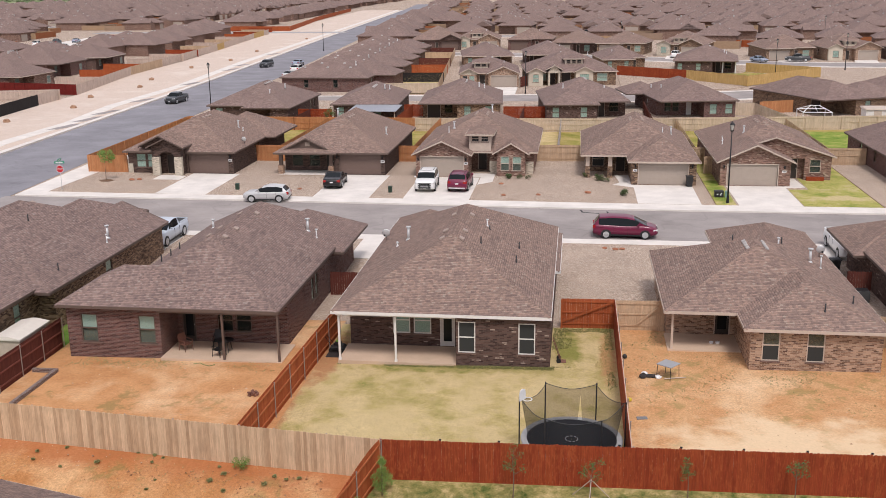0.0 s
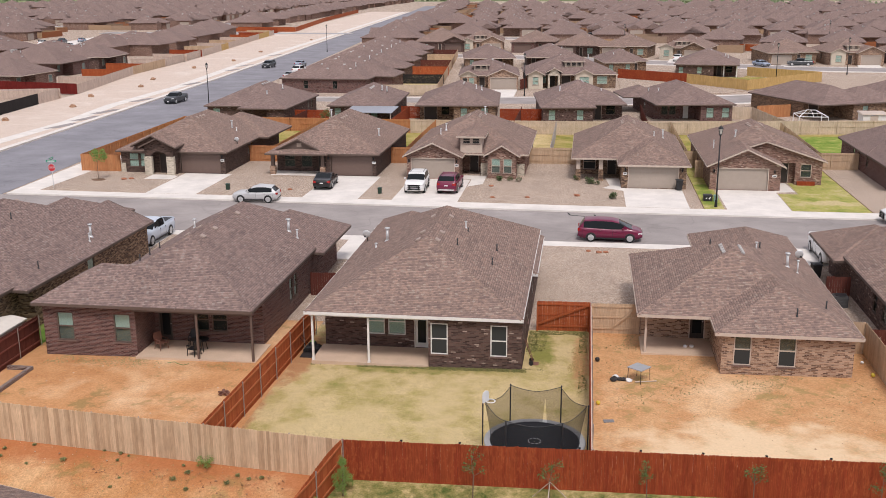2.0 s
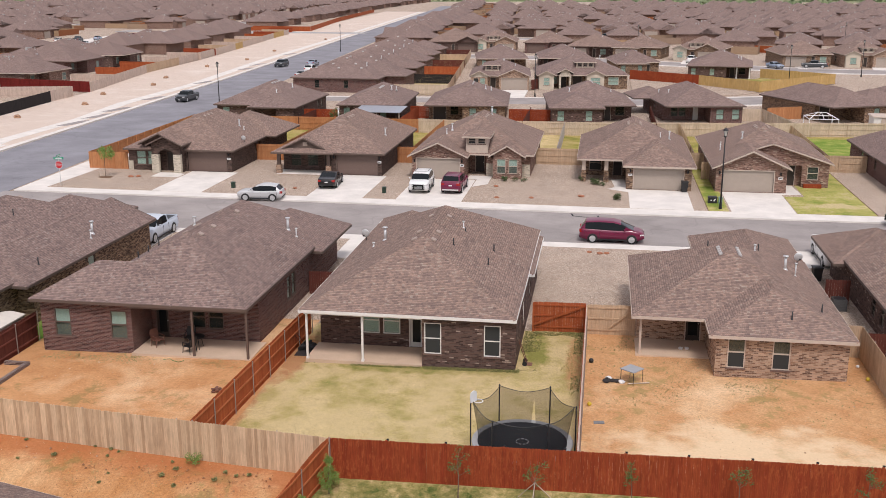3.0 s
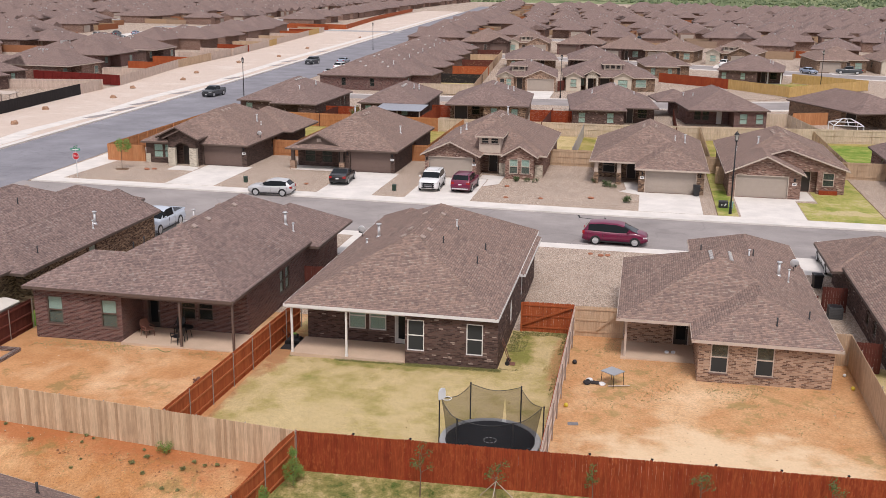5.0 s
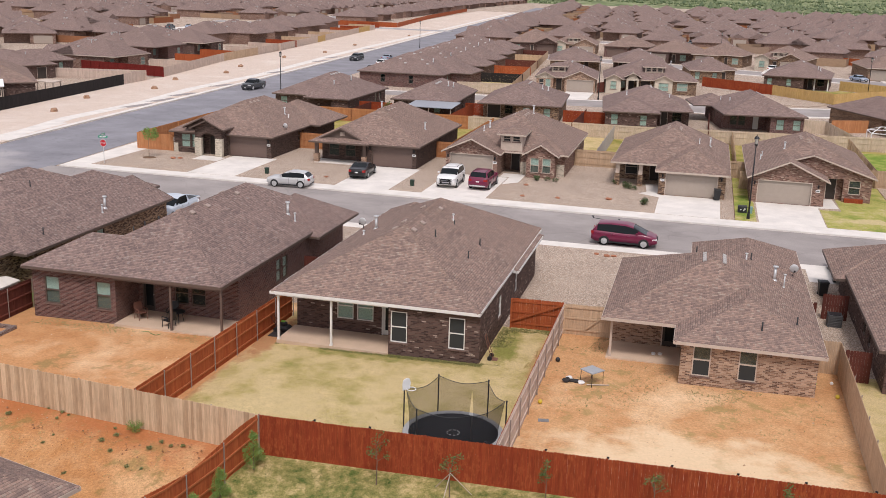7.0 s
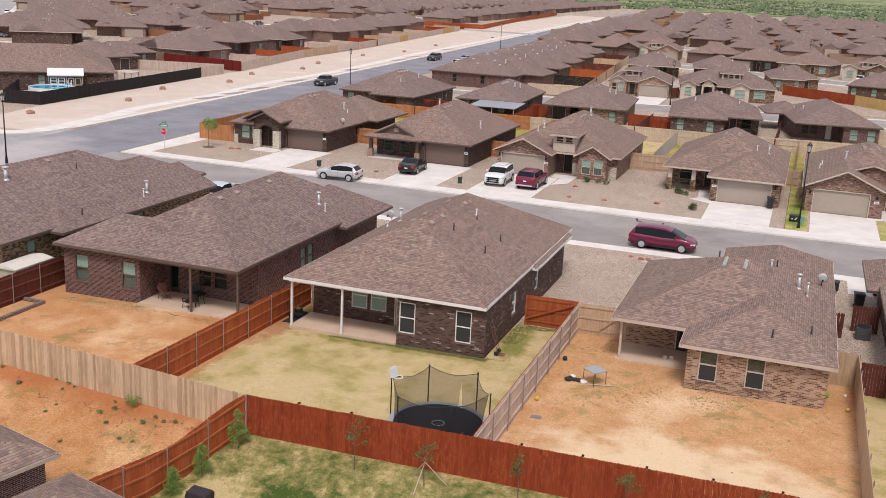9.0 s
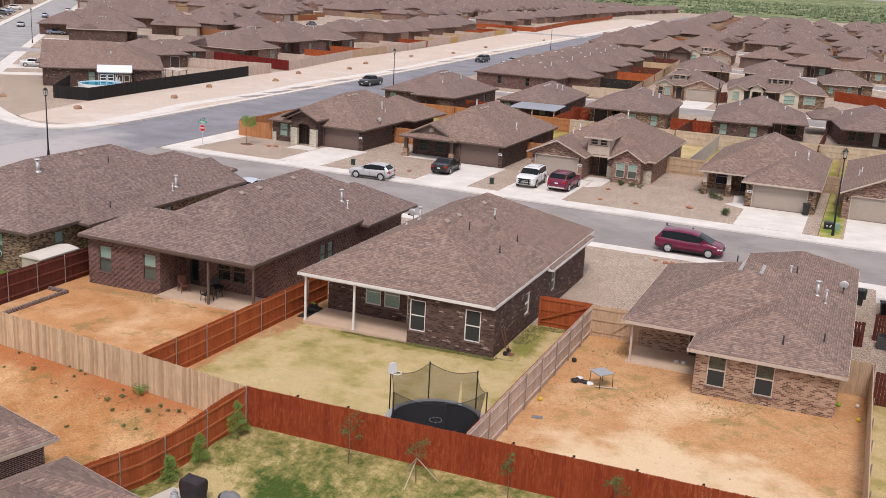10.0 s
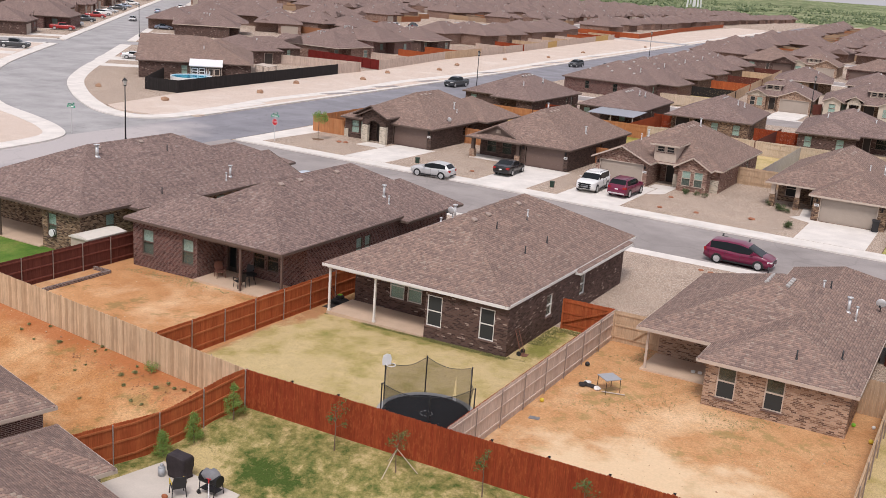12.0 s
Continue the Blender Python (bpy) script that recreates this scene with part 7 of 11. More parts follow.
# west of the wide road: columns beside it
for off, deg in ((-29.0, -90), (-56.0, 90), (-102.5, -90), (-122.5, 90), (-172.5, -90), (-192.5, 90), (-242.5, -90), (-262.5, 90)):
    y = 120.0 if off == -29.0 else 80.0
    while y < 900:
        x = wall_x(y) + off
        body = x + (8.5 if deg == -90 else -8.5)
        if off == -56.0 and 222 < y < 306:
            x -= 26.0
            body = x - 8.5
        if off == -102.5 and 222 < y < 306:
            y += 15.3
            continue
        if side_gap(body, y) > 42 and x > -1.15 * y - 130 and not (322 < y < 356 and off > -100):
            place(x, y, deg, off != -29.0)
        y += 15.3
for off in (-42.5, -112.5, -182.5, -252.5):
    pts = [(wall_x(y) + off, y) for y in (90, 126, 165, 203, 255, 352, 560)]
    pts = [p for p in pts if side_gap(*p) > 16]
    if len(pts) > 1:
        roads_far.append(pts)
# both sides of the side street
for n_, turn, starts in ((-64.5, 130.0, (146.0, 161.6)), (-64.5, 130.0, [196.0 + 15.6 * i for i in range(18)]), (-33.6, -50.0, [217.5 + 15.6 * i for i in range(17)]), (-113.0, -50.0, [150.0 + 15.6 * i for i in range(20)]), (-6.0, 130.0, [246.0 + 15.6 * i for i in range(10)])):
    for s_ in starts:
        place(*side_at(n_, s_), turn, False, 9.2 if n_ == -64.5 else 6.6)
for made, ready in ((PLAIN, first_h), (YARD, first_f)):
    for i, ob in enumerate(made):
        if i not in ready:
            for o in [*ob.children_recursive, ob]:
                bpy.data.objects.remove(o)
bm = bmesh.new()
ribbon(bm, [(-87.0, 337.0), (-120.0, 338.5), (-190.0, 341.0)], 4.6, -0.2, 0.03)
surface("road", bm, M["asphalt_pale"], "pale cross street west of the wide road", "road")
strip("court", [(-144.0, 222), (-152.5, 305), (-178, 307), (-168, 224)], 0.004, M["concrete"], "wide pale concrete parking court between far houses", "pavement")
for key, mt, lab in (("roof", M["shingle_far"], "brown shingle roofs of the far rows of houses"), ("wall", M["brick_far"], "brick walls of the far rows of houses"), ("door", M["garage_tan"], "tan garage doors of the far rows of houses"), ("fence", M["fence_far"], "stained fences of the far rows of houses"), ("vent", M["vent_pale"], "pale vents on the far roofs")):
    tagged(part("far_houses_" + key, far_bm[key], mt), lab, "houses", "", "stuff")
surface("driveways", drives, M["concrete"], "pale concrete driveways of the far houses", "driveway")
for line in roads_far:
    bm = bmesh.new()
    ribbon(bm, line, 5.0, -0.3, -0.02)
    surface("road", bm, M["asphalt"], "grey asphalt street between far houses", "road")
    bm = bmesh.new()
    ribbon(bm, line, 6.3, -0.3, -0.03)
    surface("pavement", bm, M["concrete"], "concrete kerbs of a far street", "pavement")


# ---- fences across the street and along the verge ----
LF = "tan wooden yard fence behind the houses"
for a, b in (((-20.5, 84.2), (4.0, 84.6)), ((4.0, 84.6), (29.0, 87.6)), ((29.0, 87.6), (76.0, 93.5))):
    fence("wooden_fence", a, b, M["fence_bleached"], "long pale tan fence between back yards", -1, 1.83, False, None, None, "yard fences across the street")
fence("wooden_fence", (-52.6, 84.6), (-20.6, 84.2), M["fence_cedar"], "orange stained fence between back yards", -1, 1.83, False, None, None, "yard fences across the street")
fence("wooden_fence", (29.3, 87.8), (27.2, 102.5), M["fence_bleached"], "pale tan fence between back yards", 1, 1.83, False, None, None, "yard fences across the street")
fence("wooden_fence", (23.8, 102.4), (27.1, 102.6), M["fence_bleached"], "pale tan fence panel beside a house", 1, 1.83, False, None, None, "yard fences across the street")
fence("wooden_fence", (28.2, 104.0), (33.4, 106.4), M["fence_cedar"], "orange stained fence panel beside a patio", 1, 1.83, False, None, None, "yard fences across the street")
fence("wooden_fence", (-51.9, 52.6), (-47.4, 52.6), M["fence_cedar"], "orange-brown stained fence panel beside the house", 1, 1.83, False, None, None, "yard fences across the street")
fence("wooden_fence", (-51.9, 52.6), (-52.7, 84.5), M["fence_cedar"], "orange-brown stained fence along the wide road", -1, 1.83, False, None, None, "yard fences across the street")
for x, y0, m in ((-32.4, 60.5, "fence_cedar"), (-17.0, 61.0, "fence_cedar"), (-0.8, 62.5, "fence_pale"), (14.2, 62.0, "fence_tan"), (28.3, 61.5, "fence_tan"), (44.0, 62.0, "fence_tan")):
    fence("wooden_fence", (x, y0), (x, 84.1 if x < 10 else 85.4), M[m], LF, 1, 1.83, False, None, None, "yard fences across the street")
for x0, x1, y, m in ((-35.2, -30.3, 60.5, "fence_cedar"), (-18.7, -15.5, 61.0, "fence_cedar"), (-3.1, 2.1, 62.4, "fence_tan"), (13.1, 15.2, 61.8, "fence_tan"), (14.5, 15.28, 56.0, "fence_tan"), (26.7, 32.25, 62.1, "fence_tan")):
    fence("wooden_fence", (x0, y), (x1, y), M[m], LF, -1, 1.83, False, None, None, "yard fences across the street")
for p, q, m, lab in (((9.4, 165.5), (22.6, 155.4), "fence_red", "red stained fence beside an open lot"), ((22.6, 155.4), (32.6, 143.6), "fence_yellow", "yellow-tan fence beside an open lot"), ((36.6, 172.0), (49.5, 161.5), "fence_yellow", "yellow-tan fence behind a green yard"), ((32.6, 143.6), (49.5, 161.4), "fence_yellow", "yellow-tan fence round a green yard"), ((32.0, 262.0), (60.0, 240.0), "fence_orange", "long orange stained fence between far yards")):
    fence("wooden_fence", p, q, M[m], lab, 1, 1.9, False, None, None, "yard fences across the street")
strip("front_lot", [(9.4, 138.5), (28.0, 138.0), (32.0, 142.8), (22.3, 154.8), (9.4, 164.5)], -0.01, M["gravel"], "open gravel lot inside a bend of the street", "ground")
strip("back_yards", [(24.0, 157.0), (32.6, 145.0), (48.6, 161.4), (36.4, 171.4), (35.0, 168.4), (22.0, 170.0)], 0.012, M["lawn_green"], "patchy green lawn inside a yellow-tan fence", "lawn")
for x, y1, m in ((-37.4, 93.0, "fence_redbrown"), (-23.2, 99.0, "fence_red"), (-6.4, 100.0, "fence_redbrown"), (11.2, 104.0, "fence_redbrown")):
    fence("wooden_fence", (x, 84.4), (x, y1), M[m], "red stained fence between back yards", 1, 1.83, False, None, None, "yard fences across the street")
for x0, x1, y, m in ((-39.2, -34.2, 93.0, "fence_red"), (-24.4, -21.4, 98.8, "fence_red"), (-9.4, -3.2, 97.0, "fence_red")):
    fence("wooden_fence", (x0, y), (x1, y), M[m], "red stained fence panel between two houses", -1, 1.83, False, None, None, "yard fences across the street")
for k, (y, m) in enumerate(((150.0, "fence_black"), (168.6, "fence_orange"), (187.0, "fence_redbrown"), (205.5, "fence_tan"), (222.0, "fence_redbrown"))):
    fence("wooden_fence", (-33.6 - 1.2 * k, y), (-25.2 - 1.6 * k, y + 0.4), M[m], "stained fence between side yards", 1, 1.83, False, None, None, "yard fences across the street")
fence("wooden_fence", (-33.4, 129.6), (-23.6, 130.6), M["fence_bleached"], "pale tan fence along the street", -1, 1.83, False, None, None, "yard fences across the street")
fence("wooden_fence", (-23.6, 130.6), (-31.6, 224.0), M["fence_tan"], "long tan fence behind the side yards", 1, 1.83, False, None, None, "yard fences across the street")
strip("back_yards", [(-33.2, 130.2), (-24.2, 131.0), (-31.8, 222), (-39.4, 222)], -0.02, M["lawn_dry"], "dry lawns of the side yards", "lawn")
fence("wooden_fence", (-9.3, 141.5), (-8.3, 143.8), M["fence_redbrown"], "red-brown fence panel between two houses", 1, 1.83, False, None, None, "yard fences across the street")
fence("wooden_fence", (-84.3, 63.5), (-89.1, 110.0), M["fence_black"], "black stained fence round the pool yard", 1, 1.83, False, None, None, "fences along the gravel verge")
fence("wooden_fence", (-89.7, 62.6), side_at(-27.6, 119.4), M["fence_black"], "black stained fence round the pool yard", 1, 1.83, False, None, None, "fences along the gravel verge")
fence("wooden_fence", (-84.4, 63.5), (-89.6, 62.5), M["fence_black"], "black stained fence round the pool yard", -1, 1.83, False, None, None, "fences along the gravel verge")
for a, b, m, lab in (((-89.25, 110.3), (-89.7, 118.0), "fence_grey", "weathered grey fence along the verge"), ((-90.0, 125.5), (-97.0, 164.5), "fence_grey", "weathered grey fence along the verge"), ((-97.0, 164.5), (-98.6, 186), "fence_tan", "tan fence along the verge"), ((-98.6, 186), (-104.0, 240), "fence_grey", "weathered grey fence along the verge"), ((-104.0, 240), (-105.4, 250), "fence_yellow", "yellow-tan fence along the verge"), ((-105.4, 250), (-112, 300), "fence_grey", "weathered grey fence along the verge"), ((-112, 300), (-114, 318), "fence_yellow", "yellow-tan fence along the verge"), ((-114, 318), (-114.6, 326), "fence_grey", "weathered grey fence along the verge"), ((-113.0, 350), (-127, 450), "fence_orange", "orange stained fence along the verge"), ((-127, 450), (-140, 585), "fence_orange", "orange stained fence along the verge"), ((-113.2, 350), (-152, 352), "fence_orange", "orange stained fence along a cross street")):
    fence("wooden_fence", a, b, M[m], lab, 1, 1.83, False, None, None, "fences along the gravel verge")
fence("wooden_fence", (-90.0, 125.3), (-110.5, 129.5), M["fence_darkred"], "deep red stained fence beside the pool lot", 1, 1.95, False, None, None, "fences along the gravel verge")
fence("wooden_fence", (-89.5, 118.2), (-110, 113), M["fence_grey"], "weathered grey fence between yards", 1, 1.83, False, None, None, "fences along the gravel verge")
rr_ = random.Random(5)
for k in range(14):
    y = 141 + 15.3 * k
    x = wall_x(y)
    fence("wooden_fence", (x - 0.1, y), (x - 9.5, y + 0.4), M[rr_.choice(("fence_grey", "fence_tan", "fence_orange", "fence_red", "fence_grey"))], "side fence between yards by the verge", 1, 1.83, False, None, None, "fences along the gravel verge")

# brick house behind the pool yard
lot_house(-109.5, 104.0, 66, "brown brick house behind the pool yard", [((0.4, 10.6, 0.4, 14.0), "SENW", {"S": [(3.0, 4.0, 0.6, 2.1, "win", TB, BG), (7.0, 8.9, 0.05, 2.1, "door")]}), ((10.61, 18.6, 7.4, 15.6), "SEN", {"S": [(12.4, 13.3, 0.6, 2.1, "win", TB, BG), (15.6, 16.5, 0.6, 2.1, "win", TB, BG)]})], [(0, 11.0, 0, 14.4, ZE, PT), (6.0, 19.0, 7.0, 16.0, ZE, PT, "x")], M["brick_brown"], TB, vents=ridge_row(5.5, 6.6, 3, 5.5, "E"), pipes=((7.6, 5.0, 3.9),))
pg = thing("patio_awning", (-90.6, 91.0, 0), "small tan wooden patio roof on four posts", "awning")
bm = bmesh.new()
loft(bm, [[(-92.2, 89.8, z), (-89.0, 89.8, z - 0.1), (-89.2, 92.4, z), (-92.4, 92.4, z + 0.1)] for z in (2.15, 2.25)])
part("roof_sheet", bm, M["trim_tan"], pg)
for x, y in ((-92.0, 90.0), (-89.2, 90.0), (-89.4, 92.2), (-92.2, 92.2)):
    bm = bmesh.new()
    box(bm, x - 0.06, x + 0.06, y - 0.06, y + 0.06, 0.0, 2.12)
    part("post", bm, M["trim_tan"], pg)

# pool yard
pool_house = thing("house", (0, 0, 0), "wide brown brick house beside the pool yard", "house", "brick houses")
walls(pool_house, (-9.0, 6.0, 0.0, 17.6), -0.15, 2.75, M["brick_brown"], {"E": [(6.6, 7.6, 0.8, 2.3, "win", TB, M["blind_green"])], "S": [(-8.0, -3.2, 0.02, 2.25, "garage", M["garage_tan"], TB)], "N": [(2.0, 3.2, 0.7, 2.2, "win", TB, DARK)]})
roofs(pool_house, [(-9.4, 6.4, -0.4, 18.0, 2.85, 0.46, "y", "gh"), (-9.4, -1.5, -1.6, 8.0, 2.85, 0.46), (-18.0, -3.0, 6.0, 18.0, 2.85, 0.46, "x")], TB)
walls(pool_house, (-17.6, -9.01, 6.4, 17.59), -0.15, 2.75, M["brick_brown"], {"N": [(-15.0, -13.9, 0.7, 2.2, "win", TB, DARK)]}, "SNW")
gable_wall(pool_house, "S", -9.0, 6.0, 0.0, 2.8, 0.45, M["brick_brown"])
for i in range(6):
    ridge_vent(pool_house, 0.0, 3.0 + 1.1 * i + 0.4 * (i % 2), 5.6, 0.46, "E")
flue(pool_house, 2.4, 10.0, 4.6, 0.5, 0.07, M["galv"])
px_, py_ = side_at(-31.6, 126.0)
pool_house.matrix_basis = Matrix.Translation((px_, py_, 0)) @ Matrix.Rotation(radians(-50), 4, "Z")
px_, py_ = side_at(-23.0, 113.8)
pool = thing("swimming_pool", (px_, py_, 0), "round above-ground pool with bright blue water", "pool")
ring_a = [2 * math.pi * i / 36 for i in range(36)]
bm = bmesh.new()
loft(bm, [[(px_ + r * math.cos(a), py_ + r * math.sin(a), z) for a in ring_a] for r, z in ((3.2, 0.0), (3.2, 1.3), (3.05, 1.3), (3.05, 0.6))], False)
part("pool_wall", bm, M["white_plastic"], pool)
bm = bmesh.new()
slab(bm, [(px_ + 3.06 * math.cos(a), py_ + 3.06 * math.sin(a)) for a in ring_a], 0.9, 1.2)
part("water", bm, M["pool_water"], pool)
lx, ly = side_at(-20.6, 113.6)
bm = bmesh.new()
for dx, dy in ((0, 0), (0.35, 0.3)):
    cyl(bm, (lx + dx, ly + dy, 0), (lx + dx - 0.1, ly + dy, 2.2), 0.05, None, 8)
    cyl(bm, (lx + dx - 0.9, ly + dy + 0.4, 1.0), (lx + dx - 0.1, ly + dy, 2.2), 0.05, None, 8)
for k in range(5):
    cyl(bm, (lx - 0.02 * k, ly, 0.3 + 0.35 * k), (lx + 0.35 - 0.02 * k, ly + 0.3, 0.3 + 0.35 * k), 0.04, None, 6)
part("ladder", bm, M["white_plastic"], pool, "white plastic pool ladder")
bm = bmesh.new()
slab(bm, [side_at(-27.0, 107.8), side_at(-21.6, 108.6), side_at(-18.8, 112.2), side_at(-18.8, 119.4), side_at(-27.0, 119.4)], -0.1, 0.05)
surface("pool_deck", bm, M["concrete_patio"], "tan concrete paving round the pool", "paving")
shed = thing("garden_shed", (0, 0, 0), "cream and dark playhouse shed with a white roof", "shed")
bm = bmesh.new()
box(bm, -2.4, 2.4, 0.0, 1.9, 0, 2.5)
part("wall", bm, M["door_dark"], shed)
bm = bmesh.new()
loft(bm, [[(-2.6, -0.35, 2.5), (2.6, -0.35, 2.5), (2.6, -0.35, 2.6), (-2.6, -0.35, 2.6)], [(-2.6, 2.0, 3.35), (2.6, 2.0, 3.35), (2.6, 2.0, 3.45), (-2.6, 2.0, 3.45)]])
part("roof", bm, M["white_plastic"], shed)
bm = bmesh.new()
for x in (-2.45, 0.05, 2.35):
    box(bm, x, x + 0.1, -0.05, 0.0, 0.0, 2.5)
box(bm, -2.35, 2.35, -0.045, 0.0, 2.35, 2.5)
part("corner_trim", bm, M["trim_tan"], shed)
for x0, x1, z0, z1 in ((-2.2, -1.2, 1.2, 2.2), (-1.1, -0.1, 1.2, 2.2), (0.3, 1.2, 0.05, 2.2), (1.3, 2.2, 0.05, 2.2)):
    bm = bmesh.new()
    for a, b, c, d in ((x0, x0 + 0.12, z0, z1), (x1 - 0.12, x1, z0, z1), (x0 + 0.12, x1 - 0.12, z0, z0 + 0.12), (x0 + 0.12, x1 - 0.12, z1 - 0.12, z1), (x0 + 0.12, x1 - 0.12, (z0 + z1) / 2 - 0.06, (z0 + z1) / 2 + 0.06)):
        box(bm, a, b, -0.05, 0.0, c, d)
    part("window_trim" if z0 > 0.5 else "door_trim", bm, M["white_plastic"] if z0 > 0.5 else M["trim_tan"], shed)
px_, py_ = side_at(-21.0, 117.5)
shed.matrix_basis = Matrix.Translation((px_, py_, 0)) @ Matrix.Rotation(radians(40), 4, "Z")
dx_, dy_ = side_at(-36.6, 148.8)
strip("driveway", [side_at(-42.0, 145.6), side_at(-42.0, 151.8), side_at(-31.5, 151.8), side_at(-31.5, 145.6)], 0.012, M["concrete"], "pale concrete driveway", "driveway")
strip("driveway", [side_at(-42.0, 134.6), side_at(-42.0, 138.8), side_at(-32.0, 138.8), side_at(-32.0, 134.6)], 0.012, M["concrete"], "pale concrete driveway", "driveway")


for pts in ([(-14.9, 128.0), (-9.7, 128.6), (-9.9, 140.8), (-15.0, 140.3)], [(22.6, 206.5), (27.8, 203.6), (29.2, 216.0), (24.0, 217.4)], [(48.6, 196.0), (54.4, 195.4), (54.0, 202.4), (48.8, 202.0)], [(65.0, 195.6), (70.2, 195.6), (71.6, 203.0), (66.4, 202.4)], [(-30.6, 231.4), (-24.4, 230.4), (-23.4, 241.6), (-28.6, 241.4)]):
    strip("driveway", pts, 0.012, M["concrete"], "pale concrete driveway", "driveway")


# ---- roof fittings on the near houses ----
def slope_z(blk, x, y):
    """Height of one hipped roof body at a place."""
    x0, x1, y0, y1, ze, p = blk[:6]
    return ze + p * min(x - x0, x1 - x, y - y0, y1 - y)


MB = (-11.8, 0.03, -0.28, 19.6, 2.92, 0.49)
for x, y, sd in ((-5.35, 4.6 + 1.0, "E"), (-5.35, 7.4, "E"), (-5.35, 11.6, "E"), (-6.45, 5.6, "W"), (-6.45, 7.4, "W"), (-6.45, 11.6, "W")):
    ridge_vent(mid, x, y, slope_z(MB, x, y), 0.49, sd)
for x, y, h, r, m in ((-9.3, 10.6, 0.75, 0.09, "galv"), (-9.9, 9.9, 0.2, 0.05, "galv"), (-4.3, 10.9, 0.35, 0.045, "galv"), (-4.1, 10.4, 0.25, 0.035, "black_plastic"), (-4.3, 6.6, 0.42, 0.04, "black_plastic"), (-2.2, 9.4, 0.42, 0.04, "black_plastic"), (-2.2, 6.3, 0.42, 0.04, "black_plastic")):
    flue(mid, x, y, slope_z(MB, x, y), h, r, M[m], m == "galv")
LB = (-25.45, -14.75, -0.3, 19.6, 2.78, 0.53)
for x, y, sd in ((-19.6, 5.6, "E"), (-19.6, 7.6, "E"), (-19.6, 11.8, "E"), (-20.7, 6.0, "W"), (-20.7, 8.0, "W"), (-20.7, 11.8, "W")):
    ridge_vent(left, x, y, slope_z(LB, x, y), 0.53, sd)
for x, y, h, r, m in ((-16.7, 13.6, 0.75, 0.09, "galv"), (-16.0, 13.2, 0.5, 0.05, "galv"), (-23.7, 5.6, 0.42, 0.04, "black_plastic"), (-23.5, 6.6, 0.42, 0.04, "black_plastic"), (-23.9, 9.0, 0.42, 0.04, "black_plastic"), (-23.0, 12.8, 0.5, 0.07, "galv")):
    flue(left, x, y, slope_z(LB, x, y), h, r, M[m], m == "galv")
RB = (6.1, 17.3, 2.55, 15.0, 2.56, 0.43)
RN = (10.4, 17.3, 7.0, 21.0, 2.56, 0.43)


def right_z(x, y):
    """Height of the right house's roof, the higher of its two main bodies."""
    return max(slope_z(RB, x, y), slope_z(RN, x, y))


for k in range(4):
    for vx, sd in ((11.2, "W"), (12.25, "E")):
        vt = ridge_vent(right, vx, 7.9 + 0.5 * k, slope_z(RB, vx, 7.9 + 0.5 * k), 0.43, sd, 0.55)
        vt.data.materials[0] = M["vent_pale"]
for x, y, h, r, m in ((15.2, 9.9, 0.75, 0.085, "galv"), (15.7, 9.3, 0.7, 0.045, "galv"), (13.6, 11.4, 0.35, 0.05, "galv"), (13.9, 12.0, 0.4, 0.04, "black_plastic"), (10.7, 10.5, 0.4, 0.04, "black_plastic")):
    flue(right, x, y, right_z(x, y), h, r, M[m], m == "galv")
RW = (9.95, 17.3, 0.0, 9.0, 2.56, 0.43)
for x, y in ((14.2, 1.4), (16.0, 3.0)):
    flue(right, x, y, slope_z(RW, x, y), 0.42, 0.04, M["black_plastic"], False)
LLB = (-44.4, -30.85, -1.1, 21.0, 2.42, 0.44)
for y in (6.2, 10.4, 15.0):
    ridge_vent(ll, -37.1, y, slope_z(LLB, -37.1, y), 0.44, "E")
for x, y, h, r, m in ((-36.2, 5.3, 0.8, 0.12, "galv"), (-31.2, 14.0, 0.8, 0.09, "galv"), (-30.9, 13.2, 0.5, 0.05, "galv"), (-35.7, 11.8, 0.45, 0.04, "black_plastic"), (-30.9, 6.4, 0.45, 0.04, "black_plastic")):
    flue(ll, x, y, max(slope_z(LLB, x, y), 2.3 + 0.44 * min(x + 37.0, -29.85 - x)), h, r, M[m], m == "galv")


for hs, blk, vy, pipes in (
    (house_a, (-47.5, -34.9, 52.0, 70.0, 2.42, 0.485), 58.6, ((-37.6, 61.5, 0.7), (-36.9, 61.0, 0.3))),
    (house_b, (-30.6, -18.4, 52.4, 71.4, 2.42, 0.52), 59.0, ((-20.0, 60.3, 0.7), (-26.3, 63.8, 0.9))),
    (house_c, (-15.8, -2.8, 54.1, 71.4, 2.42, 0.505), 60.8, ((-12.0, 57.9, 0.6), (-12.5, 57.2, 0.5), (-8.4, 64.5, 0.8))),
    (house_d, (1.7, 13.4, 52.7, 69.4, 2.42, 0.525), 58.8, ((11.3, 60.0, 0.8), (10.2, 57.5, 0.4))),
    (house_e, (14.9, 27.0, 53.6, 69.9, 2.42, 0.46), 59.8, ((18.6, 57.8, 0.6), (16.3, 56.5, 0.45), (16.5, 58.2, 0.4))),
):
    xm = (blk[0] + blk[1]) / 2
    for i in range(3):
        for sg, sd in ((-1, "W"), (1, "E")):
            ridge_vent(hs, xm + 0.6 * sg, vy + 1.0 * i, slope_z(blk, xm + 0.6 * sg, vy + 1.0 * i), blk[5], sd, 0.8)
    for px, py, ph in pipes:
        flue(hs, px, py, slope_z(blk, px, py), ph, 0.085 if ph > 0.5 else 0.05, M["galv"])


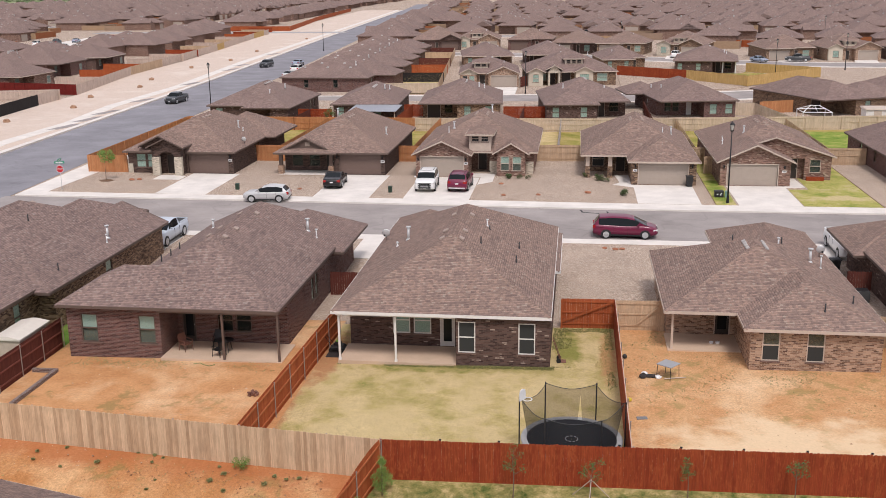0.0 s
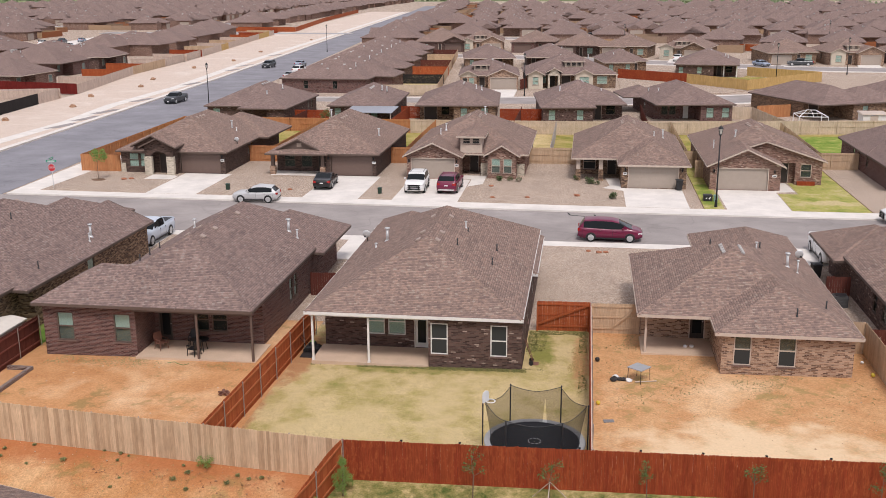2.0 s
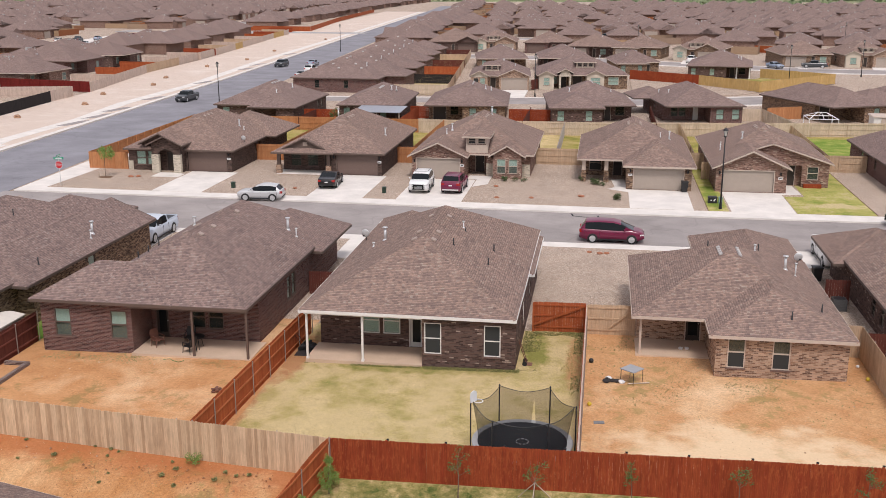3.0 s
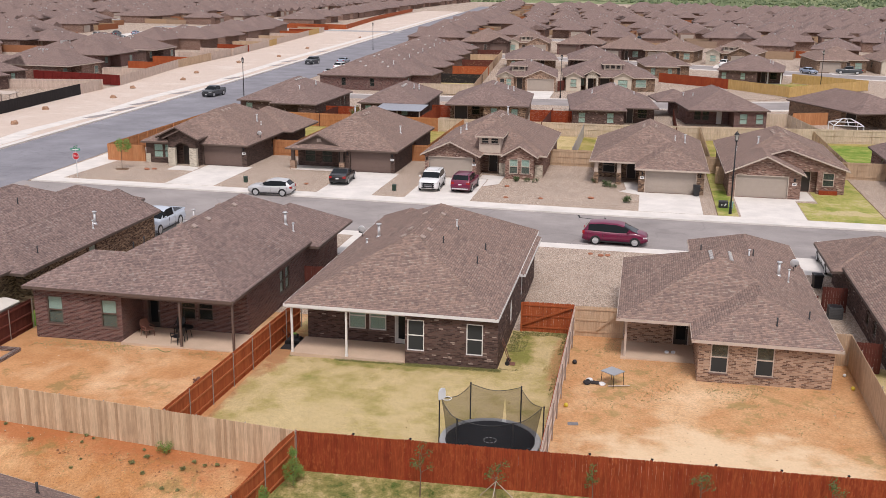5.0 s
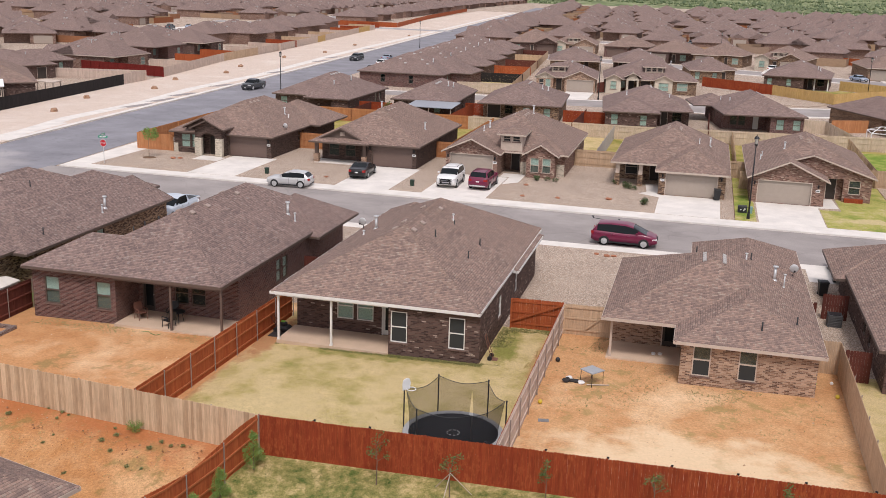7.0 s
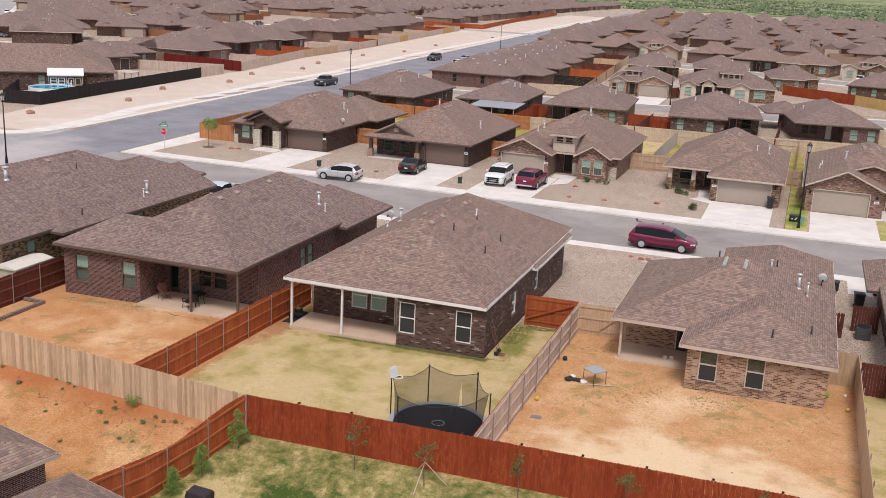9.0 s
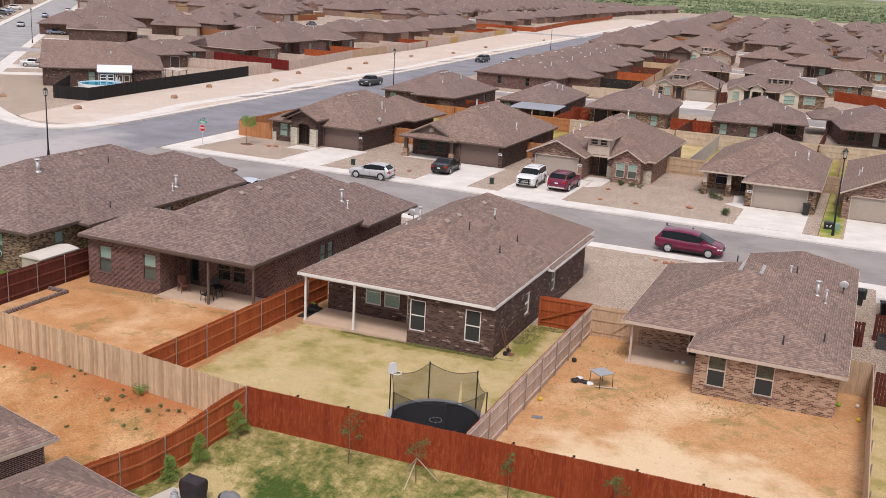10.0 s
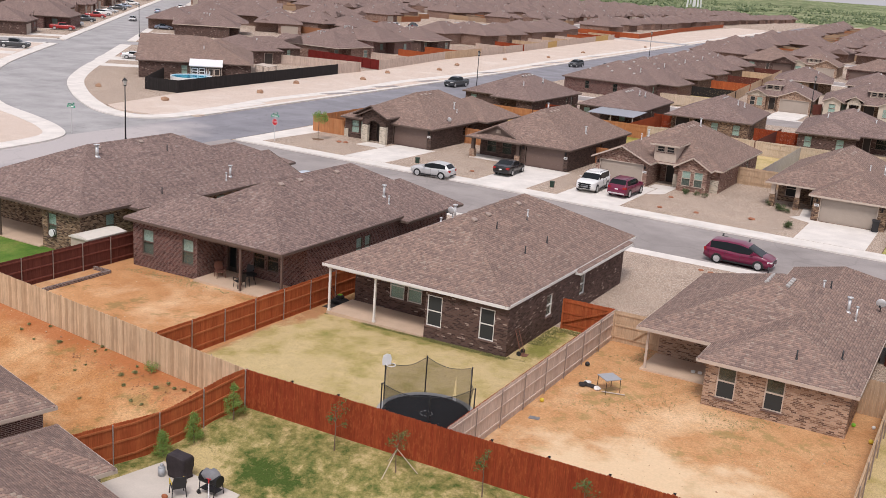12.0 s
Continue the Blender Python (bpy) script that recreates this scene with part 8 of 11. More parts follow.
def dish(x, y, z, lab):
    d = thing("satellite_dish", (x, y, z), lab, "satellite dish")
    bm = bmesh.new()
    rings = []
    for i in range(5):
        r = 0.26 * i / 4 + 0.001
        rings.append([(x + r * math.cos(a), y - 0.25 + 0.5 * r * r, z + 0.55 + r * math.sin(a)) for a in [2 * math.pi * k / 18 for k in range(18)]])
    loft(bm, rings, False)
    bmesh.ops.solidify(bm, geom=bm.faces[:], thickness=0.02)
    part("reflector", bm, M["galv"], d, "", "", True)
    bm = bmesh.new()
    cyl(bm, (x, y, z - 0.1), (x, y, z + 0.45), 0.025)
    cyl(bm, (x, y, z + 0.45), (x, y - 0.2, z + 0.55), 0.025)
    part("mast", bm, M["black_metal"], d)
    bm = bmesh.new()
    cyl(bm, (x, y - 0.2, z + 0.3), (x, y - 0.75, z + 0.5), 0.014)
    box(bm, x - 0.05, x + 0.05, y - 0.82, y - 0.72, z + 0.46, z + 0.56)
    part("feed_arm", bm, M["black_plastic"], d)
    return d


dish(16.5, 13.2, right_z(16.5, 13.2), "grey satellite dish fixed to a shingle roof")
dish(-11.4, 14.2, slope_z(MB, -11.4, 14.2), "grey satellite dish fixed to a shingle roof")
dish(-35.3, 56.6, 2.6, "grey satellite dish fixed to a shingle roof")


# ---- vehicles ----
# outlines along the length, from the nose: top of the lower body, then roof line from cowl to rear glass foot
CAR_FORM = {
    "van": (5.1, 0.99, 0.35, [(0, 0.62), (0.05, 0.8), (0.45, 0.97), (1.1, 1.08), (2.5, 1.05), (4.2, 1.12), (4.95, 1.14), (5.07, 1.0), (5.1, 0.68)], [(0.7, 0.99), (1.85, 1.58), (2.45, 1.73), (3.6, 1.76), (4.6, 1.68), (4.97, 1.2), (5.02, 1.1)]),
    "suv": (5.0, 1.0, 0.39, [(0, 0.76), (0.05, 0.98), (0.4, 1.09), (1.35, 1.17), (2.5, 1.16), (4.2, 1.19), (4.85, 1.2), (4.97, 1.1), (5.0, 0.74)], [(1.3, 1.15), (2.0, 1.64), (2.5, 1.76), (3.6, 1.78), (4.5, 1.71), (4.84, 1.3), (4.92, 1.18)]),
    "small_suv": (4.65, 0.94, 0.37, [(0, 0.68), (0.05, 0.86), (0.42, 0.99), (1.3, 1.07), (2.5, 1.06), (4.0, 1.11), (4.5, 1.12), (4.62, 1.0), (4.65, 0.7)], [(1.2, 1.05), (1.95, 1.5), (2.5, 1.66), (3.5, 1.65), (4.1, 1.54), (4.48, 1.16), (4.55, 1.1)]),
    "sedan": (4.8, 0.92, 0.34, [(0, 0.6), (0.06, 0.74), (0.5, 0.85), (1.3, 0.95), (2.4, 0.97), (3.6, 1.01), (4.3, 1.05), (4.72, 1.02), (4.8, 0.8)], [(1.2, 0.94), (2.0, 1.34), (2.6, 1.45), (3.2, 1.43), (4.0, 1.12), (4.3, 1.04)]),
    "pickup": (5.8, 1.0, 0.4, [(0, 0.8), (0.05, 1.02), (0.45, 1.12), (1.5, 1.19), (2.6, 1.17), (3.85, 1.17), (5.7, 1.17), (5.78, 1.1), (5.8, 0.66)], [(1.42, 1.17), (2.1, 1.7), (2.6, 1.84), (3.3, 1.84), (3.78, 1.74), (3.93, 1.17)]),
}
SIDE_GLASS = {"van": ((1.5, 2.3), (2.4, 3.45), (3.55, 4.65)), "suv": ((1.72, 2.5), (2.6, 3.5), (3.6, 4.5)), "small_suv": ((1.65, 2.4), (2.5, 3.35), (3.45, 4.1)), "sedan": ((1.7, 2.45), (2.53, 3.35)), "pickup": ((1.82, 2.6), (2.7, 3.62))}


def car(kind, paint, x, y, deg, label, z=0.0):
    """A parked vehicle, nose to +x before it is turned: lower body, cabin with its glass, wheels, lamps and trim."""
    L, W, rad, deck, roof = CAR_FORM[kind]
    f, r = L / 2, -L / 2
    c = thing({"van": "minivan", "suv": "suv", "small_suv": "suv", "sedan": "sedan", "pickup": "pickup_truck"}[kind], (0, 0, 0), label, {"van": "van", "pickup": "truck"}.get(kind, "car"), "vehicles")

    def curve(pts, q):
        return float(np.interp(q, [p[0] for p in pts], [p[1] for p in pts]))

    def width(q):
        return W * (1 - 0.2 * clamp(1 - q / 0.55, 0, 1) ** 2 - 0.1 * clamp(1 - (L - q) / 0.4, 0, 1) ** 2)

    def mirrored(q, half):
        return [(f - q, yy, zz) for yy, zz in half] + [(f - q, -yy, zz) for yy, zz in half[-2::-1]]

    # lower body
    qs = sorted({round(v, 3) for v in [p[0] for p in deck] + [0.2, 0.8, 1.0, 1.6, 2.0, 3.0, 3.4, 3.9, L - 0.5, L - 0.25, L - 0.1]})
    rings = []
    for q in qs:
        w, zd = width(q), curve(deck, q)
        zb = 0.24 + 0.16 * clamp(1 - q / 0.5, 0, 1) ** 1.5 + 0.16 * clamp(1 - (L - q) / 0.5, 0, 1) ** 1.5
        zd = max(zd, zb + 0.16)
        rings.append(mirrored(q, [(w * 0.82, zb), (w * 0.96, zb + 0.05), (w, zb + 0.4 * (zd - zb)), (w * 0.985, zb + 0.74 * (zd - zb)), (w * 0.95, zd - 0.035), (w * 0.89, zd), (w * 0.45, zd + 0.025), (0.0, zd + 0.03)]))
    bm = bmesh.new()
    loft(bm, rings)
    body = part("body", bm, paint, c, "", "", True)
    # cabin: painted roof and pillars, separate panes
    q0, q1 = roof[0][0], roof[-1][0]
    spans = SIDE_GLASS[kind]
    qs = sorted({round(v, 3) for v in [p[0] for p in roof] + [v for s in spans for v in s] + [(roof[0][0] + roof[1][0]) / 2]})
    cab = []
    for q in qs:
        zd, zr = curve(deck, q) - 0.005, curve(roof, q)
        h = max(zr - zd, 0.004)
        bw = W * 0.93 * (1 - 0.1 * clamp(1 - (q - q0) / 0.8, 0, 1) - 0.06 * clamp(1 - (q1 - q) / 0.5, 0, 1))
        tw = bw - 0.26 * h
        cab.append(mirrored(q, [(bw, zd), (tw + 0.03, zd + 0.86 * h), (tw - 0.05, zd + 0.96 * h), (tw - 0.2, zr), (0.0, zr + 0.02 * min(1.0, h / 0.3))]))
    shell, n_ = bmesh.new(), len(cab[0])
    panes = {}
    for k, (ra, rb) in enumerate(zip(cab, cab[1:])):
        qa, qb = qs[k], qs[k + 1]
        for i in range(n_ - 1):
            quad = [Vector(v) for v in (ra[i], ra[i + 1], rb[i + 1], rb[i])]
            side_ = i in (0, n_ - 2)
            name = ""
            if side_:
                for m, (a, b) in enumerate(spans):
                    if qa >= a - 0.002 and qb <= b + 0.002:
                        name = "side_window"
                        key = (name, i, m)
                if not name and qa >= spans[0][0] - 0.002 and qb <= spans[-1][1] + 0.002:
                    # dark pillar, flush with the pane before it
                    m = max(v for v in range(len(spans)) if spans[v][0] <= qa)
                    name, key = "side_window", ("side_window", i, m)
            elif qb <= roof[1][0] + 0.002:
                name, key = "windscreen", ("windscreen", 0, 0)
            elif qa >= roof[-3][0] - 0.002 and qb <= roof[-2][0] + 0.002 and i not in (1, n_ - 3):
                name, key = "rear_window", ("rear_window", 0, 0)
            if name:
                panes.setdefault(key, []).append(quad)
            else:
                shell.faces.new([shell.verts.new(v) for v in quad])
    bmesh.ops.remove_doubles(shell, verts=shell.verts, dist=0.0005)
    bmesh.ops.recalc_face_normals(shell, faces=shell.faces)
    part("cabin", shell, paint, c, "", "", True)
    for key, quads in panes.items():
        bm = bmesh.new()
        for quad in quads:
            bm.faces.new([bm.verts.new(v) for v in quad])
        bmesh.ops.remove_doubles(bm, verts=bm.verts, dist=0.0005)
        bmesh.ops.recalc_face_normals(bm, faces=bm.faces)
        part(key[0], bm, M["car_glass"], c, "", "", key[0] != "side_window")
    # wheels over added black discs that stand in for the shaded arch gaps
    axles = {"van": (0.98, 4.05), "suv": (0.95, 3.95), "small_suv": (0.88, 3.7), "sedan": (0.92, 3.75), "pickup": (1.0, 4.6)}[kind]
    for q in axles:
        for sg in (-1, 1):
            px, yo = f - q, sg * (W + 0.012)
            bm = bmesh.new()
            arc_ = [2 * math.pi * i / 22 for i in range(22)]
            loft(bm, [[(px + k_ * math.cos(a), yo + sg * d, max(0.2, rad + k_ * math.sin(a))) for a in arc_] for k_, d in ((rad + 0.06, -0.05), (rad + 0.06, -0.004), (rad - 0.04, -0.002))])
            part("wheel_arch", bm, M["black_plastic"], c)
            bm = bmesh.new()
            loft(bm, [[(px + k_ * math.cos(a), yo + sg * d, rad + k_ * math.sin(a)) for a in arc_] for k_, d in ((rad - 0.06, -0.2), (rad, -0.16), (rad, -0.02), (rad - 0.03, 0.016), (rad - 0.1, 0.016))], False)
            tyre = part("wheel", bm, M["rubber"], c, "", "", True)
            bm = bmesh.new()
            cyl(bm, (px, yo - sg * 0.03, rad), (px, yo + sg * 0.002, rad), rad - 0.1, None, 20)
            for i in range(5):
                a = 2 * math.pi * i / 5 + 0.3
                cyl(bm, (px, yo + sg * 0.004, rad), (px + (rad - 0.11) * math.cos(a), yo, rad + (rad - 0.11) * math.sin(a)), 0.04, 0.026, 6)
            part("rim", bm, M["alloy"], tyre)
    hood, tail = curve(deck, 0.2), curve(deck, L - 0.3)
    for sg in (-1, 1):
        bm = bmesh.new()
        loft(bm, [[(f - q, sg * width(q) * k_ * 1.004, hood + dz) for k_, dz in ((0.62, -0.2), (0.985, -0.19), (0.985, -0.07), (0.62, -0.1))] for q in (0.015, 0.1, 0.34)])
        part("headlight", bm, M["lamp_clear"], c)
        bm = bmesh.new()
        loft(bm, [[(r + q, sg * width(L - q) * k_ * 1.004, tail + dz) for k_, dz in ((0.66, -0.28), (0.99, -0.3), (0.965, -0.06), (0.66, -0.1))] for q in (-0.012, 0.06, 0.2)])
        part("tail_light", bm, M["lamp_red"], c)
        bm = bmesh.new()
        box(bm, f - spans[0][0] - 0.12, f - spans[0][0] + 0.04, sg * (W + 0.0), sg * (W + 0.19), curve(deck, 1.6) + 0.02, curve(deck, 1.6) + 0.15)
        bmesh.ops.bevel(bm, geom=bm.edges[:], offset=0.03, segments=2, affect="EDGES")
        part("mirror", bm, paint, c)
        bm = bmesh.new()
        box(bm, f - axles[1] + rad + 0.08, f - axles[0] - rad - 0.08, sg * (W - 0.05), sg * (W + 0.006), 0.25, 0.36)
        part("sill", bm, M["black_plastic"], c)
        for s in spans:
            bm = bmesh.new()
            box(bm, f - s[1] - 0.06, f - s[1] - 0.045, sg * (W - 0.05), sg * (W + 0.003), 0.4, curve(deck, s[1]) - 0.1)
            part("door_seam", bm, M["black_plastic"], c)
            bm = bmesh.new()
            box(bm, f - s[1] + 0.06, f - s[1] + 0.24, sg * (W - 0.04), sg * (W + 0.02), curve(deck, s[1]) - 0.2, curve(deck, s[1]) - 0.165)
            part("door_handle", bm, paint, c)
    bm = bmesh.new()
    loft(bm, [[(f - q, -width(q) * 0.58, hood + dz), (f - q, width(q) * 0.58, hood + dz), (f - q, width(q) * 0.62, hood + dz + 0.13), (f - q, -width(q) * 0.62, hood + dz + 0.13)] for q, dz in ((-0.012, -0.24), (0.12, -0.22))])
    box(bm, f - 0.1, f + 0.014, -W * 0.6, W * 0.6, 0.42, 0.53)
    part("grille", bm, M["black_plastic"], c)
    bm = bmesh.new()
    box(bm, r - 0.02, r + 0.14, -W * 0.8, W * 0.8, 0.4, 0.52)
    part("rear_bumper", bm, M["galv"] if kind in ("suv", "pickup") else M["black_plastic"], c)
    for px, zz in ((r - 0.012, tail - 0.32), (f + 0.016, 0.46)):
        bm = bmesh.new()
        box(bm, px - 0.008, px + 0.008, -0.16, 0.16, zz - 0.055, zz + 0.055)
        part("plate", bm, M["white_plastic"], c)
    if kind == "pickup":
        bm = bmesh.new()
        box(bm, r + 0.12, f - 4.0, -W * 0.78, W * 0.78, 1.165, 1.21)
        part("bed_liner", bm, M["black_plastic"], c)
        for sg in (-1, 1):
            bm = bmesh.new()
            box(bm, r + 0.06, f - 3.98, sg * W * 0.86 - 0.07, sg * W * 0.86 + 0.07, 1.15, 1.25)
            bmesh.ops.bevel(bm, geom=bm.edges[:], offset=0.03, segments=2, affect="EDGES")
            part("bed_rail", bm, paint, c)
        bm = bmesh.new()
        box(bm, r + 0.02, r + 0.1, -W * 0.8, W * 0.8, 1.1, 1.25)
        part("tailgate", bm, paint, c)
    if kind in ("suv", "small_suv"):
        for sg in (-1, 1):
            bm = bmesh.new()
            ya = sg * (W * 0.93 - 0.3)
            cyl(bm, (f - roof[2][0], ya, roof[2][1] + 0.045), (f - roof[-3][0], ya, roof[-3][1] + 0.045), 0.02)
            for q, zz in (roof[2], roof[-3]):
                cyl(bm, (f - q, ya, zz - 0.05), (f - q, ya, zz + 0.045), 0.02)
            part("roof_rail", bm, M["galv"] if kind == "small_suv" else M["black_plastic"], c)
    c.matrix_basis = Matrix.Translation((x, y, z)) @ Matrix.Rotation(radians(deg), 4, "Z")
    return c


RZ = ROAD_Z + 0.006
car("van", M["paint_maroon"], 5.2, 29.3, -1, "dark red minivan parked at the kerb", RZ)
cross = car("small_suv", M["paint_silver"], -27.8, 40.1, 184, "silver crossover parked at the far kerb", RZ)
cross.matrix_basis = cross.matrix_basis @ Matrix.Scale(0.93, 4)
car("sedan", M["paint_black"], -22.9, 47.3, 94, "black sedan parked on a driveway", 0.02)
patrol = car("suv", M["paint_white"], -13.4, 46.6, -88, "white utility vehicle with a push bar on a driveway", 0.02)
bm = bmesh.new()
for yy in (-0.45, 0.45):
    box(bm, 2.5, 2.62, yy - 0.05, yy + 0.05, 0.42, 0.95)
for zz in (0.5, 0.72, 0.92):
    box(bm, 2.56, 2.62, -0.62, 0.62, zz - 0.035, zz + 0.035)
rk = part("push_bar", bm, M["black_metal"])
rk.parent = patrol
bm = bmesh.new()
loft(bm, [[(0.0 + dx, -0.55, 1.79 + dz), (0.0 + dx, 0.55, 1.79 + dz), (0.0 + dx, 0.5, 1.88 + dz), (0.0 + dx, -0.5, 1.88 + dz)] for dx, dz in ((-0.16, 0.0), (0.16, -0.01))])
rk = part("roof_bar", bm, M["white_plastic"])
rk.parent = patrol
parked = copy_thing(patrol, Matrix.Translation((30.85, 37.75, RZ)) @ Matrix.Rotation(radians(180), 4, "Z"))
tagged(parked, "white utility vehicle with a push bar at the kerb", "car", "vehicles")
car("suv", M["paint_maroon"], -10.1, 46.8, 88, "dark red utility vehicle parked on a driveway", 0.02)
car("pickup", M["paint_paleblue"], -31.5, 24.3, -90, "pale silver-blue crew-cab pickup on a driveway", 0.02)
car("pickup", M["paint_white"], 21.2, 25.2, -90, "white pickup on a driveway beside the house", 0.02)
car("pickup", M["paint_darkgrey"], coll_x(116) - 1.8, 116.0, -94, "black pickup on the wide road", RZ)
car("suv", M["paint_darkgrey"], coll_x(186) - 2.0, 186.0, -95, "dark utility vehicle on the wide road", RZ)
FARCARS = [car("sedan", M["paint_bluegrey"], coll_x(190) + 5.0, 190.0, 88, "blue-grey sedan parked along the street", RZ), car("suv", M["paint_white"], *side_at(-59.0, 226.0), 40, "white vehicle parked on a driveway", 0.012), car("pickup", M["paint_darkgrey"], *side_at(-58.6, 158.7), 40, "dark pickup parked on a driveway", 0.012), car("pickup", M["paint_red"], *side_at(-58.8, 210.3), 40, "red pickup parked on a driveway", 0.012), car("sedan", M["paint_silver"], *side_at(-48.5, 262.0), -50, "silver sedan on the side street", RZ)]
PARKED = ((0, -37.3, 232.5, 40), (4, -35.4, 149.0, 40), (2, -59.0, 244.0, 40), (3, -59.0, 263.8, 40), (1, -59.0, 279.0, 40), (4, -59.0, 294.5, 40), (2, -59.0, 312, 40), (0, -59.0, 331.7, 40), (1, -59.0, 352.5, 40), (2, -40.0, 294.2, 130), (4, -40.2, 309.0, 130), (2, -39, 326, 130), (1, -41.0, 346.9, 130), (0, -46, 312, 130))
for k, x, y, a in ((1, -155.1, 236.4, 10), (2, -171.0, 271.6, 100), (0, -168.5, 280.5, 100), (4, -158.0, 252.0, 100), (3, -161.1, 292.9, 20), (1, -172.5, 262.0, 100), (2, -153.6, 262.0, 95), (4, -166.0, 287.0, 100)):
    copy_thing(FARCARS[k], Matrix.Translation((x, y, 0.01)) @ Matrix.Rotation(radians(a), 4, "Z"))
for k, x, y, a in ((1, 25.6, 211.0, 76), (0, 43.5, 197.0, -60), (2, 52.6, 198.6, 175), (1, -8.6, 316.0, 5), (2, 4.0, 311.5, 0), (4, -59.0, 158.0, 86), (1, -60.6, 170.5, 86)):
    copy_thing(FARCARS[k], Matrix.Translation((x, y, 0.03)) @ Matrix.Rotation(radians(a), 4, "Z"))
for k, n_, s_, a in PARKED:
    x, y = side_at(n_, s_)
    copy_thing(FARCARS[k], Matrix.Translation((x, y, RZ if n_ in (-40.0, -40.2, -39, -41.0, -46) else 0.02)) @ Matrix.Rotation(radians(a), 4, "Z"))
rnd = random.Random(21)
k = 0
for m, gx in SPOTS:
    p = m.translation
    if -75 < 0.77 * p.x + 0.64 * p.y < -20 and p.x < -100:
        continue
    d = math.hypot(p.x, p.y + 45)
    if d < 330 and rnd.random() < 0.3 and k < 34:
        q = m @ Vector((gx + rnd.choice((-1.2, 1.2)), -4.0, 0.012))
        if q.x < -100 and q.y < 160:
            continue
        e = m.to_euler().z + radians(90 if rnd.random() < 0.7 else -90)
        copy_thing(FARCARS[rnd.randrange(5)], Matrix.Translation(q) @ Matrix.Rotation(e, 4, "Z"))
        k += 1

# ---- street furniture ----
def street_lamp(x, y, h=7.5, z=0.0):
    lp = thing("street_lamp", (x, y, z), "black steel street lamp with a lantern head", "street lamp", "street lamps")
    bm = bmesh.new()
    cyl(bm, (x, y, z), (x, y, z + h - 0.9), 0.085, 0.05, 12)
    part("pole", bm, M["black_metal"], lp, "", "", True)
    bm = bmesh.new()
    cyl(bm, (x, y, z), (x, y, z + 0.7), 0.16, 0.1, 12)
    part("base", bm, M["black_metal"], lp)
    bm = bmesh.new()
    cyl(bm, (x, y, z + h - 0.9), (x, y, z + h - 0.78), 0.13, 0.16, 10)
    cyl(bm, (x, y, z + h - 0.3), (x, y, z + h - 0.08), 0.27, 0.1, 10)
    cyl(bm, (x, y, z + h - 0.08), (x, y, z + h + 0.06), 0.04, 0.02, 8)
    for i in range(4):
        a = math.pi / 4 + math.pi / 2 * i
        cyl(bm, (x + 0.14 * math.cos(a), y + 0.14 * math.sin(a), z + h - 0.8), (x + 0.23 * math.cos(a), y + 0.23 * math.sin(a), z + h - 0.3), 0.016, None, 6)
    part("lantern_cage", bm, M["black_metal"], lp)
    bm = bmesh.new()
    cyl(bm, (x, y, z + h - 0.78), (x, y, z + h - 0.31), 0.11, 0.18, 10)
    part("lantern_glass", bm, M["lantern"], lp)
    return lp


for x, y, h in ((15.0, 41.9, 7.5), (-58.3, 28.9, 6.9), (-56.0, 102.5, 7.8), (-71.5, 238.0, 7.8), (58.2, 177.5, 7.8), (-7.9, 130.2, 7.6), (40.2, 158.4, 7.8), (13.2, 243.0, 7.8), (74.0, 267.6, 7.8), (-160.3, 129.8, 7.8)):
    street_lamp(x, y, h, -0.05)


